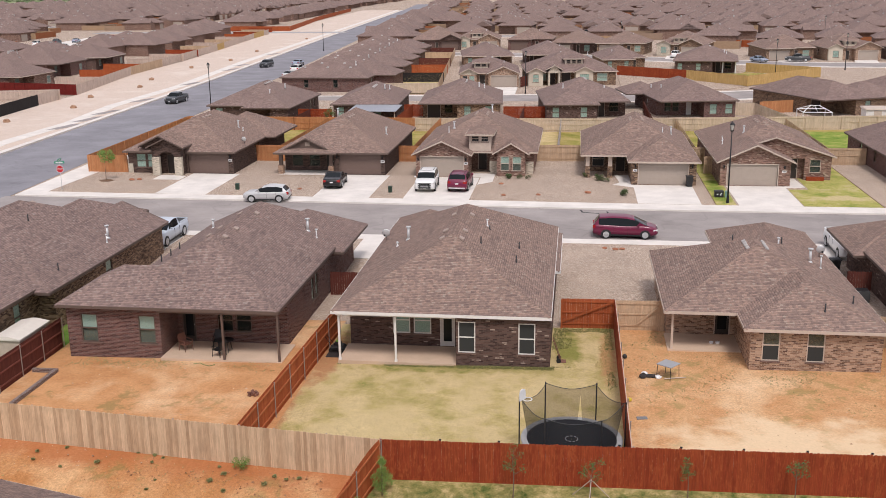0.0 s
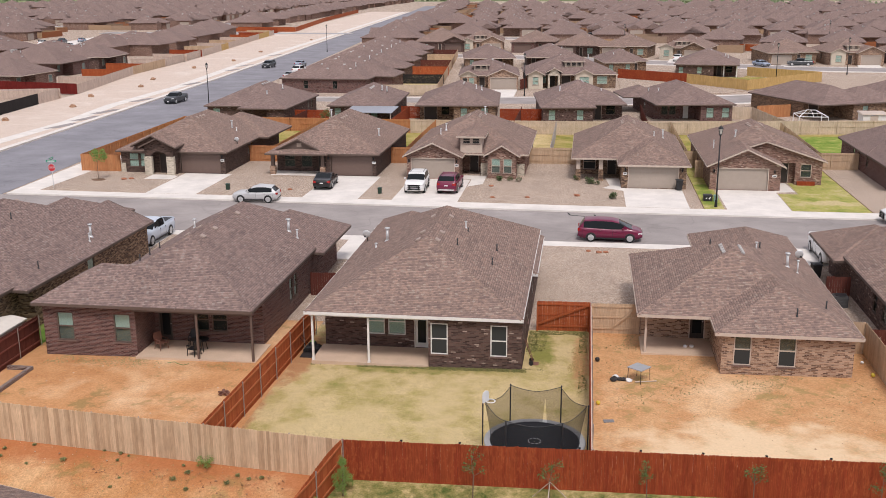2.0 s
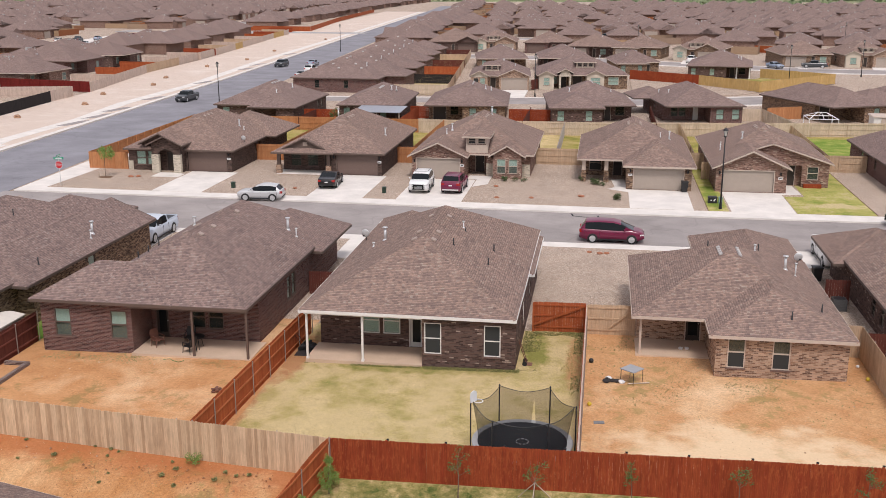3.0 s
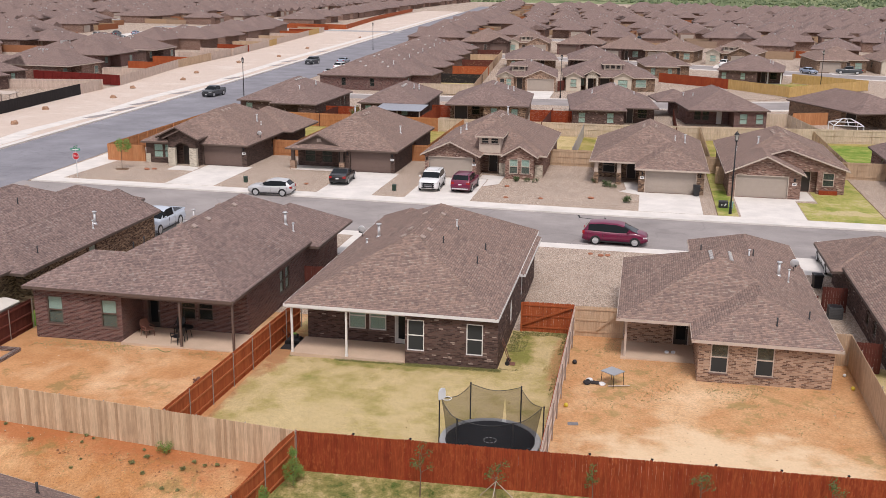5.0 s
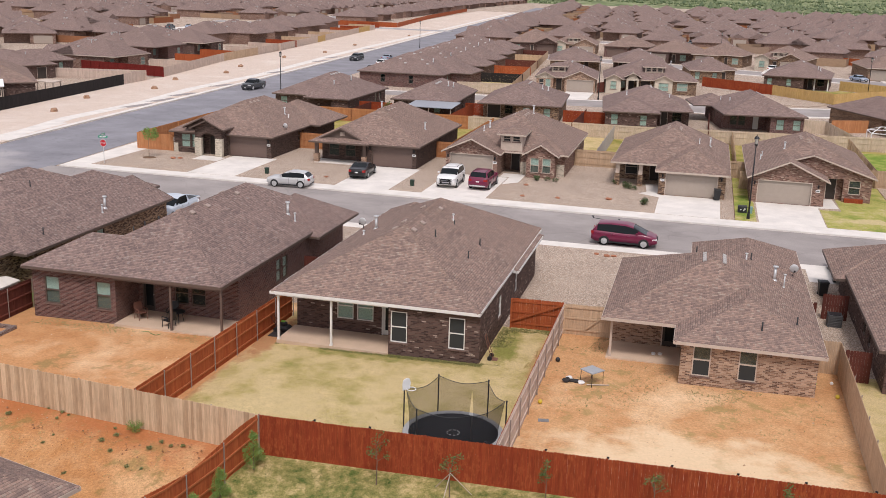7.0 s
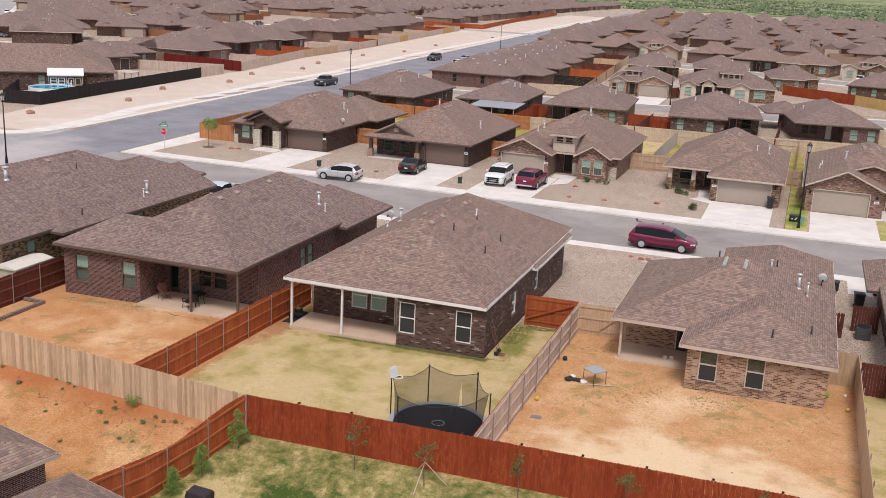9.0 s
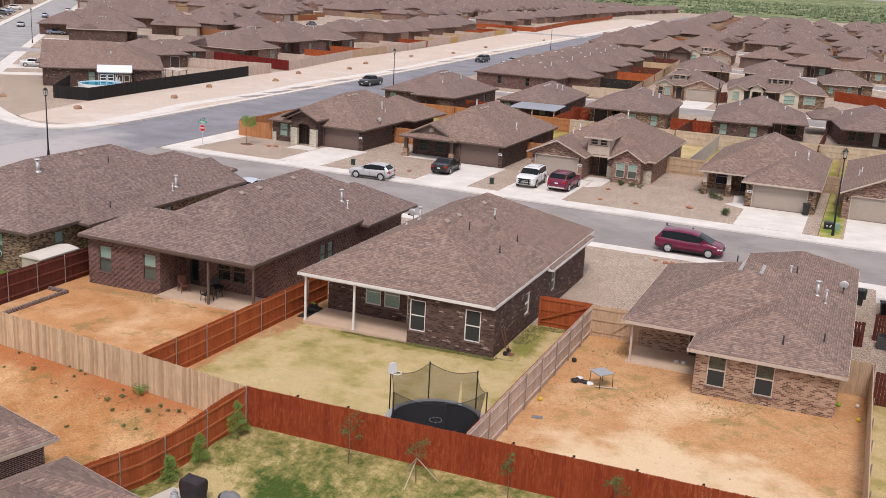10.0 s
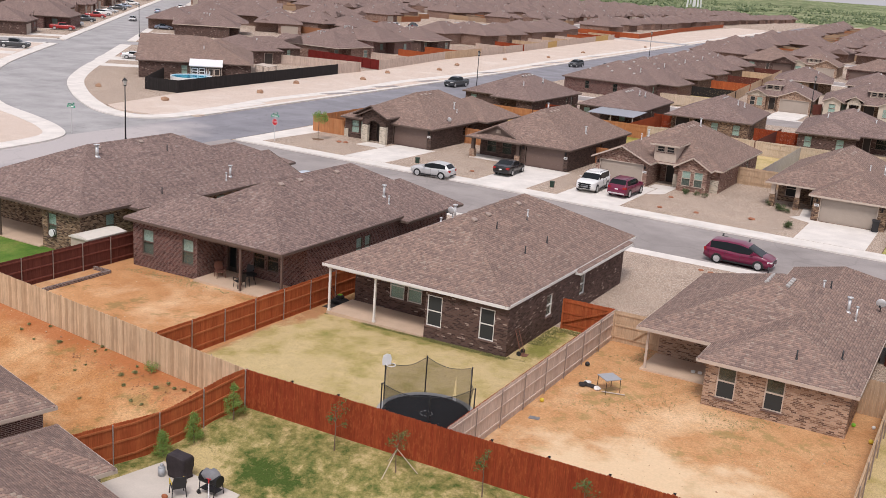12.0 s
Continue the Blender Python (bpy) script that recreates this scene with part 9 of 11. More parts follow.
def sign_post(x, y, stop=True, lab="red octagonal stop sign under green street-name blades"):
    s = thing("stop_sign" if stop else "street_sign", (x, y, 0), lab, "sign")
    bm = bmesh.new()
    cyl(bm, (x, y, -0.05), (x, y, 2.95), 0.03, None, 8)
    part("post", bm, M["galv"], s)
    if stop:
        for r, d, m in ((0.4, 0.0, "white_plastic"), (0.37, 0.006, "sign_red")):
            bm = bmesh.new()
            pts = [(x + r * math.cos(radians(22.5 + 45 * i)), 2.15 + r * math.sin(radians(22.5 + 45 * i))) for i in range(8)]
            loft(bm, [[(px, y - 0.035 - d, pz) for px, pz in pts], [(px, y - 0.03, pz) for px, pz in pts]])
            part("sign_rim" if m == "white_plastic" else "sign_face", bm, M[m], s)
        cu = bpy.data.curves.new("lettering", "FONT")
        cu.body, cu.size, cu.align_x, cu.align_y, cu.extrude = "STOP", 0.27, "CENTER", "CENTER", 0.002
        tx = new("lettering", cu)
        tx.data.materials.append(M["white_plastic"])
        tx.parent = s
        tx.matrix_basis = Matrix.Translation((0, -0.046, 2.15)) @ Matrix.Rotation(radians(90), 4, "X")
    for k_, a in enumerate((0.15, 1.7)):
        bm = bmesh.new()
        w = 0.5
        c_, s_ = math.cos(a), math.sin(a)
        z0 = 2.7 + 0.25 * k_
        loft(bm, [[(x - w * c_ - 0.01 * s_, y - w * s_ + 0.01 * c_, zz), (x + w * c_ - 0.01 * s_, y + w * s_ + 0.01 * c_, zz), (x + w * c_ + 0.01 * s_, y + w * s_ - 0.01 * c_, zz), (x - w * c_ + 0.01 * s_, y - w * s_ - 0.01 * c_, zz)] for zz in (z0, z0 + 0.22)])
        bl = part("name_blade", bm, M["sign_green"], s)
        bm = bmesh.new()
        for u0, u1 in ((-0.36, -0.05), (0.0, 0.34)):
            loft(bm, [[(x + u0 * c_ + 0.013 * s_, y + u0 * s_ - 0.013 * c_, zz), (x + u1 * c_ + 0.013 * s_, y + u1 * s_ - 0.013 * c_, zz), (x + u1 * c_ + 0.011 * s_, y + u1 * s_ - 0.011 * c_, zz), (x + u0 * c_ + 0.011 * s_, y + u0 * s_ - 0.011 * c_, zz)] for zz in (z0 + 0.06, z0 + 0.16)])
        part("lettering_bar", bm, M["white_plastic"], bl)
    return s


sign_post(-49.9, 42.8)
sign_post(-66.8, 29.3, False, "green street-name blades on a metal post")


def boulder(x, y, r, seed, flat=0.7):
    b = bmesh.new()
    bmesh.ops.create_icosphere(b, subdivisions=3, radius=r)
    for v in b.verts:
        q = v.co * (1.6 / r) + Vector((seed * 3.1, 0, 0))
        v.co *= 1 + 0.35 * noise.noise(q) + 0.12 * noise.noise(q * 3)
        v.co.z *= flat
    bmesh.ops.translate(b, verts=b.verts, vec=(x, y, r * 0.43 * flat))
    ob = part("boulder", b, M["rock" if flat > 0.5 else "rock_red"])
    return tagged(ob, "rough brown landscaping boulder on gravel", "rock", "boulders on the verge")


for i, (x, y) in enumerate(((-79.7, 56.3), (-78.3, 74.6), (-83.2, 89.9), (-81.2, 106.7), (-85.5, 121.5), (-83.6, 138.5), (-87.4, 153), (-89.4, 181), (-87.3, 202.8), (-90.4, 234.9), (-91.3, 293.7), (-104, 40), (-95, 58.5))):
    boulder(x, y, 0.52 if i < 10 else 0.45, i)
for i, (x, y, r) in enumerate(((2.4, 45.3, 0.4), (-5.6, 43.6, 0.3), (-2.3, 44.0, 0.3), (-6.2, 49.0, 0.32), (-45.0, 48.3, 0.4), (-44.3, 48.6, 0.35), (3.5, 24.9, 0.25), (4.3, 24.6, 0.3), (4.8, 24.7, 0.28), (-26.0, 45.0, 0.3))):
    tagged(boulder(x, y, r * 0.78, 30 + i, 0.42), "small reddish landscaping stone on gravel", "rock", "stones in the front yards")


def utility_box(x, y, w, d, h, mat, lab, name="utility_box"):
    u = thing(name, (x, y, 0), lab, "utility box")
    bm = bmesh.new()
    box(bm, x - w / 2, x + w / 2, y - d / 2, y + d / 2, 0.0, h * 0.82)
    bmesh.ops.bevel(bm, geom=bm.edges[:], offset=0.015, segments=1, affect="EDGES")
    part("body", bm, mat, u)
    bm = bmesh.new()
    loft(bm, [[(x - w / 2 - 0.03, y - d / 2 - 0.03, h * 0.82), (x + w / 2 + 0.03, y - d / 2 - 0.03, h * 0.82), (x + w / 2 + 0.03, y + d / 2 + 0.03, h * 0.82), (x - w / 2 - 0.03, y + d / 2 + 0.03, h * 0.82)], [(x - w / 2, y - d / 2, h), (x + w / 2, y - d / 2, h), (x + w / 2, y + d / 2, h), (x - w / 2, y + d / 2, h)]])
    part("lid", bm, mat, u)
    return u


utility_box(-32.2, 44.4, 0.36, 0.3, 0.62, M["box_green"], "small dark green utility pedestal on gravel")
utility_box(-16.7, 44.2, 0.36, 0.3, 0.62, M["box_green"], "small dark green utility pedestal on gravel")
tbox = utility_box(14.55, 44.5, 0.8, 0.7, 0.6, M["black_plastic"], "black transformer box with white stickers beside a lamp")
for dx, dz in ((-0.15, 0.3), (0.12, 0.26), (0.2, 0.38)):
    bm = bmesh.new()
    box(bm, 14.55 + dx - 0.06, 14.55 + dx + 0.06, 44.142, 44.149, dz - 0.05, dz + 0.05)
    part("sticker", bm, M["white_plastic"], tbox)
utility_box(17.8, 23.3, 0.36, 0.3, 0.7, M["box_green"], "small dark green utility pedestal on gravel")
utility_box(15.25, 44.3, 0.34, 0.3, 0.62, M["box_teal"], "pale teal utility pedestal beside a lamp post")
pb = thing("window_planter", (25.05, 53.0, 0), "red planter box under a front window", "planter")
bm = bmesh.new()
box(bm, 24.2, 25.9, 52.75, 53.12, 0.0, 0.38)
part("trough", bm, M["fence_red"], pb)


def wheelie_bin(x, y, deg=0.0, mat=None, z=0.0):
    b = thing("wheelie_bin", (0, 0, 0), "black plastic wheeled rubbish bin", "bin", "wheeled bins")
    bm = bmesh.new()
    loft(bm, [[(-w, -d, zz), (w, -d, zz), (w, d, zz), (-w, d, zz)] for w, d, zz in ((0.24, 0.26, 0.06), (0.30, 0.33, 1.0), (0.33, 0.36, 1.03))])
    part("body", bm, mat or M["black_plastic"], b)
    bm = bmesh.new()
    loft(bm, [[(-w, -d, zz), (w, -d, zz), (w, d, zz), (-w, d, zz)] for w, d, zz in ((0.34, 0.38, 1.035), (0.33, 0.36, 1.09), (0.2, 0.22, 1.12))])
    part("lid", bm, mat or M["black_plastic"], b)
    for sg in (-1, 1):
        bm = bmesh.new()
        cyl(bm, (sg * 0.22, 0.28, 0.13), (sg * 0.28, 0.28, 0.13), 0.13, None, 14)
        part("wheel", bm, M["rubber"], b)
    bm = bmesh.new()
    cyl(bm, (-0.25, 0.42, 0.98), (0.25, 0.42, 0.98), 0.018)
    part("handle", bm, M["black_plastic"], b)
    b.matrix_basis = Matrix.Translation((x, y, z)) @ Matrix.Rotation(radians(deg), 4, "Z")
    return b


for x, y in ((12.3, 49.0), (19.1, 19.4), (17.5, 21.6)):
    wheelie_bin(x, y, 5)


def condenser(x, y, z=0.0):
    a = thing("air_conditioner", (x, y, z), "dark grey outdoor air-conditioning unit on a pad", "air conditioner", "outdoor units")
    bm = bmesh.new()
    box(bm, x - 0.5, x + 0.5, y - 0.5, y + 0.5, z - 0.02, z + 0.06)
    part("pad", bm, M["concrete"], a)
    bm = bmesh.new()
    box(bm, x - 0.4, x + 0.4, y - 0.4, y + 0.4, z + 0.06, z + 0.85)
    part("case", bm, M["ac_grey"], a)
    for i in range(7):
        zz = z + 0.12 + 0.1 * i
        bm = bmesh.new()
        loft(bm, [[(x - w, y - w, q), (x + w, y - w, q), (x + w, y + w, q), (x - w, y + w, q)] for w, q in ((0.40, zz), (0.415, zz + 0.01), (0.415, zz + 0.035), (0.40, zz + 0.045))])
        part("louvre", bm, M["ac_grey"], a)
    bm = bmesh.new()
    cyl(bm, (x, y, z + 0.85), (x, y, z + 0.88), 0.36, None, 24)
    part("fan_grille", bm, M["black_metal"], a)
    return a


condenser(-13.6, 13.2, g(-13.6, 13.2))
condenser(19.1, 12.5, 0.15)
for i in range(5):
    bx, by = 18.7 + 0.42 * (i % 2), 15.4 + 0.34 * (i // 2)
    bm = bmesh.new()
    box(bm, bx - 0.19, bx + 0.19, by - 0.14, by + 0.14, 0.0, 0.09)
    tagged(part("paver", bm, M["paver_tan"]), "loose tan concrete paver on gravel", "paver", "loose pavers between the houses")
fence("wooden_fence", (17.35, 11.9), (17.9, 11.9), M["fence_redbrown"], "short dark red fence panel between houses", 1, 1.5, True, None)
condenser(17.45, 12.6, 0.15)
fence("wooden_fence", (-14.9, 12.2), (-12.9, 12.2), M["fence_redbrown"], "short dark red fence panel between houses", 1, 1.6, True, None)
fence("wooden_fence", (18.5, 13.6), (19.9, 13.6), M["fence_redbrown"], "short dark red fence panel between houses", 1, 1.6, True, None)
fence("wooden_fence", (18.6, 3.2), (19.8, 3.2), M["fence_redbrown"], "short dark red fence panel between houses", 1, 1.7, True, None)

# lean-to, canopy frame and shed in the yards beyond the long fence
aw = thing("patio_awning", (-29.4, 91.4, 0), "blue-grey metal patio awning on posts", "awning")
bm = bmesh.new()
loft(bm, [[(-30.6, 87.6, 2.15), (-23.8, 87.6, 2.15), (-23.8, 87.6, 2.22), (-30.6, 87.6, 2.22)], [(-30.6, 93.2, 2.4), (-23.8, 93.2, 2.4), (-23.8, 93.2, 2.47), (-30.6, 93.2, 2.47)]])
part("roof_sheet", bm, M["awning_metal"], aw)
for x in (-30.4, -27.2, -24.0):
    bm = bmesh.new()
    box(bm, x - 0.06, x + 0.06, 87.8, 87.92, 0.0, 2.15)
    part("post", bm, M["trim_tan"], aw)
cf = thing("canopy_frame", (33.3, 93.4, 0), "bare white metal frame of a yard canopy", "canopy")
for x, y in ((31.7, 91.4), (35.5, 91.4), (31.7, 95.4), (35.5, 95.4)):
    bm = bmesh.new()
    cyl(bm, (x, y, 0), (x, y, 1.9), 0.06, None, 8)
    part("leg", bm, M["white_plastic"], cf)
    bm = bmesh.new()
    cyl(bm, (x, y, 1.9), (33.6 + (x - 33.6) * 0.3, 93.4, 2.6), 0.06, None, 8)
    part("rafter", bm, M["white_plastic"], cf)
for a, b in (((31.7, 91.4), (35.5, 91.4)), ((31.7, 95.4), (35.5, 95.4)), ((31.7, 91.4), (31.7, 95.4)), ((35.5, 91.4), (35.5, 95.4))):
    bm = bmesh.new()
    cyl(bm, (*a, 1.9), (*b, 1.9), 0.06, None, 8)
    part("beam", bm, M["white_plastic"], cf)
for k in range(3):
    bm = bmesh.new()
    cyl(bm, (31.7 + 1.9 * k, 91.4, 1.9), (33.6 - 0.6 + 0.6 * k, 93.4, 2.6), 0.04, None, 8)
    cyl(bm, (31.7 + 1.9 * k, 95.4, 1.9), (33.6 - 0.6 + 0.6 * k, 93.4, 2.6), 0.04, None, 8)
    part("truss", bm, M["white_plastic"], cf)
bm = bmesh.new()
cyl(bm, (33.0, 93.4, 2.6), (34.2, 93.4, 2.6), 0.05, None, 8)
part("ridge_bar", bm, M["white_plastic"], cf)
gs = thing("garden_shed", (42.0, 94.5, 0), "small cream garden shed with a flat roof", "shed")
bm = bmesh.new()
box(bm, 40.4, 43.6, 93.2, 95.8, 0.0, 2.1)
part("wall", bm, M["trim_white"], gs)
bm = bmesh.new()
loft(bm, [[(40.2, 93.0, 2.1), (43.8, 93.0, 2.1), (43.8, 96.0, 2.1), (40.2, 96.0, 2.1)], [(40.3, 93.1, 2.22), (43.7, 93.1, 2.22), (43.7, 95.9, 2.3), (40.3, 95.9, 2.3)]])
part("roof", bm, M["trim_tan"], gs)
bm = bmesh.new()
box(bm, 41.4, 42.4, 93.15, 93.2, 0.05, 1.95)
part("door", bm, M["trim_tan"], gs)

# small solar lamps on the posts of the stained fence
lamp0 = None
for i in range(14):
    x = -4.2 + 2.44 * i
    m = Matrix.Translation((x, -12.8, g(x, -12.95) + 1.8))
    if lamp0 is None:
        lamp0 = thing("fence_lamp", (0, 0, 0), "small black solar lamp on a fence post", "lamp", "solar fence lamps")
        bm = bmesh.new()
        box(bm, -0.04, 0.04, -0.035, 0.035, -0.03, 0.025)
        part("case", bm, M["black_plastic"], lamp0)
        bm = bmesh.new()
        box(bm, -0.05, 0.05, -0.045, 0.045, 0.025, 0.04)
        part("panel", bm, M["car_glass"], lamp0)
        lamp0.matrix_basis = m
    else:
        copy_thing(lamp0, m)


# ---- back-yard things ----
M["cover_plum"] = m_plain("plum_black_cover", (0.034, 0.026, 0.029), 0.75, 0, 0.4)
M["bottle_grey"] = m_plain("pale_grey_enamel", (0.4, 0.42, 0.45), 0.45, 0, 0.08)
M["leather"] = m_plain("orange_brown_leather", (0.36, 0.12, 0.05), 0.6, 0, 0.15)
M["clod"] = m_leaf("clods", (0.30, 0.17, 0.09), (0.62, 0.45, 0.3))
M["clod_dark"] = m_leaf("dark_clods", (0.2, 0.09, 0.04), (0.42, 0.23, 0.12))
M["leaf_brush"] = m_leaf("brush_leaves", (0.075, 0.11, 0.05), (0.17, 0.205, 0.1))
M["lid_cream"] = m_plain("cream_lid", (0.62, 0.57, 0.5), 0.6, 0, 0.06)
TX, TY, TZ = 1.2, -10.37, g(1.2, -10.4)
tramp = thing("trampoline", (TX, TY, TZ), "round black trampoline with a safety net and basketball hoop", "trampoline")
bm = bmesh.new()
SEG = 40
ang = [2 * math.pi * i / SEG for i in range(SEG)]
loft(bm, [[(TX + r * math.cos(a), TY + r * math.sin(a), TZ + z) for a in ang] for r, z in ((1.95, 0.90), (1.6, 0.89), (1.0, 0.875), (0.02, 0.87))], False)
part("jumping_mat", bm, M["tramp_black"], tramp)
bm = bmesh.new()
for i in range(9):
    a, b = 0.7 * i, 0.7 * i + 0.42
    cyl(bm, (TX + 0.27 * math.cos(a), TY + 0.27 * math.sin(a), TZ + 0.885), (TX + 0.27 * math.cos(b), TY + 0.27 * math.sin(b), TZ + 0.885), 0.018, None, 5)
part("printed_ring", bm, M["pad_grey"], tramp, "pale ring of marks on the mat")
bm = bmesh.new()
loft(bm, [[(TX + r * math.cos(a), TY + r * math.sin(a), TZ + z) for a in ang] for r, z in ((1.94, 0.92), (2.18, 0.93), (2.2, 0.89), (2.15, 0.87), (1.94, 0.89), (1.94, 0.92))], False)
part("spring_cover", bm, M["pad_grey"], tramp)
bm = bmesh.new()
for i in range(SEG):
    a, b = ang[i], ang[(i + 1) % SEG]
    cyl(bm, (TX + 2.13 * math.cos(a), TY + 2.13 * math.sin(a), TZ + 0.87), (TX + 2.13 * math.cos(b), TY + 2.13 * math.sin(b), TZ + 0.87), 0.025, None, 6)
bmesh.ops.remove_doubles(bm, verts=bm.verts, dist=0.012)
part("frame_ring", bm, M["galv"], tramp)
POLES = [radians(a) for a in (177, 241, 302, 0, 62, 122)]
for a in POLES:
    px, py = TX + 2.27 * math.cos(a), TY + 2.27 * math.sin(a)
    bm = bmesh.new()
    cyl(bm, (px, py, TZ), (px, py, TZ + 2.62), 0.03, None, 8)
    pl = part("net_pole", bm, M["black_plastic"], tramp)
    bm = bmesh.new()
    cyl(bm, (px, py, TZ + 2.62), (px, py, TZ + 2.68), 0.045, 0.03, 8)
    part("pole_cap", bm, M["black_plastic"], pl)
    bm = bmesh.new()
    qx, qy = TX + 2.1 * math.cos(a + 0.18), TY + 2.1 * math.sin(a + 0.18)
    cyl(bm, (qx, qy, TZ), (qx, qy, TZ + 0.87), 0.03, None, 8)
    part("leg", bm, M["galv"], tramp)
PS = sorted(POLES)
for k, a0 in enumerate(PS):
    a1 = PS[(k + 1) % 6] + (2 * math.pi if k == 5 else 0)
    bm = bmesh.new()
    rows = []
    n_ = 14
    for i in range(n_ + 1):
        s = i / n_
        sag = 4 * s * (1 - s)
        a = a0 + (a1 - a0) * s
        rows.append([(TX + (1.9 + (2.2 - 0.34 * sag - 1.9) * v) * math.cos(a), TY + (1.9 + (2.2 - 0.34 * sag - 1.9) * v) * math.sin(a), TZ + 0.93 + (1.7 - 0.22 * sag) * v) for v in (0, 0.25, 0.5, 0.75, 1.0)])
    vs = [[bm.verts.new(p) for p in r] for r in rows]
    if abs(a0 - radians(62)) < 0.01:
        # the zip door hangs open as a tall narrow gap
        for j in range(4):
            for i in (3, 5):
                vs[i][j].co = vs[i][j].co.lerp(vs[4][j].co, 0.3 + 0.22 * j)
    for i in range(n_):
        for j in range(4):
            if abs(a0 - radians(62)) < 0.01 and i in (3, 4) and j < 3:
                continue
            bm.faces.new((vs[i][j], vs[i + 1][j], vs[i + 1][j + 1], vs[i][j + 1]))
    part("safety_net", bm, M["net"], tramp, "fine black netting")
    bm = bmesh.new()
    for i in range(n_):
        cyl(bm, rows[i][-1], rows[i + 1][-1], 0.014, None, 6)
    bmesh.ops.remove_doubles(bm, verts=bm.verts, dist=0.008)
    part("net_cord", bm, M["black_plastic"], tramp)
hx, hy = -1.0, -10.38
bm = bmesh.new()
prof = [(-0.22, 0.0), (0.22, 0.0), (0.24, 0.28), (0.19, 0.46), (0.0, 0.52), (-0.19, 0.46), (-0.24, 0.28)]
loft(bm, [[(hx + 0.05 + s * 0.5 + d * 0.8, hy + s * 0.75 - d * 0.55, TZ + 2.6 + z) for s, z in prof] for d in (0.0, 0.04)])
hoop = part("backboard", bm, M["white_plastic"], tramp, "white plastic backboard")
bm = bmesh.new()
for i in range(16):
    a, b = 2 * math.pi * i / 16, 2 * math.pi * (i + 1) / 16
    cyl(bm, (hx + 0.28 + 0.2 * math.cos(a), hy + 0.2 * math.sin(a), TZ + 2.65), (hx + 0.28 + 0.2 * math.cos(b), hy + 0.2 * math.sin(b), TZ + 2.65), 0.02, None, 6)
bmesh.ops.remove_doubles(bm, verts=bm.verts, dist=0.012)
part("rim", bm, M["white_plastic"], hoop)

# folding table in the sandy yard, with a heap under it
tz = g(6.1, -0.9)
tb = thing("folding_table", (6.1, -0.9, tz), "grey-topped square folding table standing on sand", "table")
bm = bmesh.new()
rot = Matrix.Rotation(radians(-38), 4, "Z")
cs = [rot @ Vector(v) for v in ((-0.44, -0.44, 0), (0.44, -0.44, 0), (0.44, 0.44, 0), (-0.44, 0.44, 0))]
loft(bm, [[(6.1 + v.x * k_, -0.9 + v.y * k_, tz + z) for v in cs] for k_, z in ((0.98, 0.70), (1.0, 0.71), (1.0, 0.74), (0.97, 0.752))])
part("tabletop", bm, M["table_grey"], tb)
for v in cs:
    bm = bmesh.new()
    cyl(bm, (6.1 + v.x * 0.88, -0.9 + v.y * 0.88, tz + 0.7), (6.1 + v.x * 0.93, -0.9 + v.y * 0.93, tz), 0.015, None, 8)
    part("leg", bm, M["black_metal"], tb)
heap = thing("junk_heap", (5.2, -0.9, tz), "heap of dark rags and white plastic on the sand", "rubbish")
rnd = random.Random(8)
for k in range(9):
    bm = bmesh.new()
    bmesh.ops.create_icosphere(bm, subdivisions=2, radius=0.16)
    for v in bm.verts:
        v.co *= 1 + 0.7 * noise.noise(v.co * 6 + Vector((k * 2.0, 0, 0)))
        v.co.z = v.co.z * 0.5
    bmesh.ops.translate(bm, verts=bm.verts, vec=(5.25 + rnd.uniform(-0.5, 0.35), -0.95 + rnd.uniform(-0.3, 0.3), tz + 0.07))
    part("rag" if k % 3 else "bag", bm, M["rag_dark"] if k % 3 else M["white_plastic"], heap)
bm = bmesh.new()
cyl(bm, (5.9, -1.3, tz + 0.05), (7.0, -1.0, tz + 0.05), 0.03)
part("pole", bm, M["trim_tan"], heap)
for x, y in ((8.9, 4.1), (9.25, 4.15)):
    bw = thing("pet_bowl", (x, y, 0.2), "white round bowl on the patio", "bowl", "bowls")
    bm = bmesh.new()
    loft(bm, [[(x + r * math.cos(a), y + r * math.sin(a), 0.2 + z) for a in [2 * math.pi * i / 18 for i in range(18)]] for r, z in ((0.11, 0.0), (0.125, 0.09), (0.11, 0.09), (0.09, 0.03), (0.01, 0.025))])
    part("dish", bm, M["white_plastic"], bw)
for x, y, r, m in ((4.0, 1.6, 0.13, "black_plastic"), (17.95, 2.4, 0.09, "white_plastic"), (18.05, 0.6, 0.11, "ball_yellow"), (17.1, 2.1, 0.1, "mower_green"), (4.0, -4.2, 0.11, "ball_yellow")):
    bm = bmesh.new()
    bmesh.ops.create_icosphere(bm, subdivisions=3, radius=r)
    bmesh.ops.translate(bm, verts=bm.verts, vec=(x, y, g(x, y) + r * 0.97))
    tagged(part("ball", bm, M[m], None, "", "", True), "small plastic play ball lying on the ground", "ball", "balls")
bm = bmesh.new()
slab(bm, [(4.25, -6.3), (4.75, -6.2), (4.7, -5.92), (4.22, -6.0)], 0.06, 0.1)
tagged(part("board", bm, M["cover_grey"]), "pale flat board lying on the sand", "board")


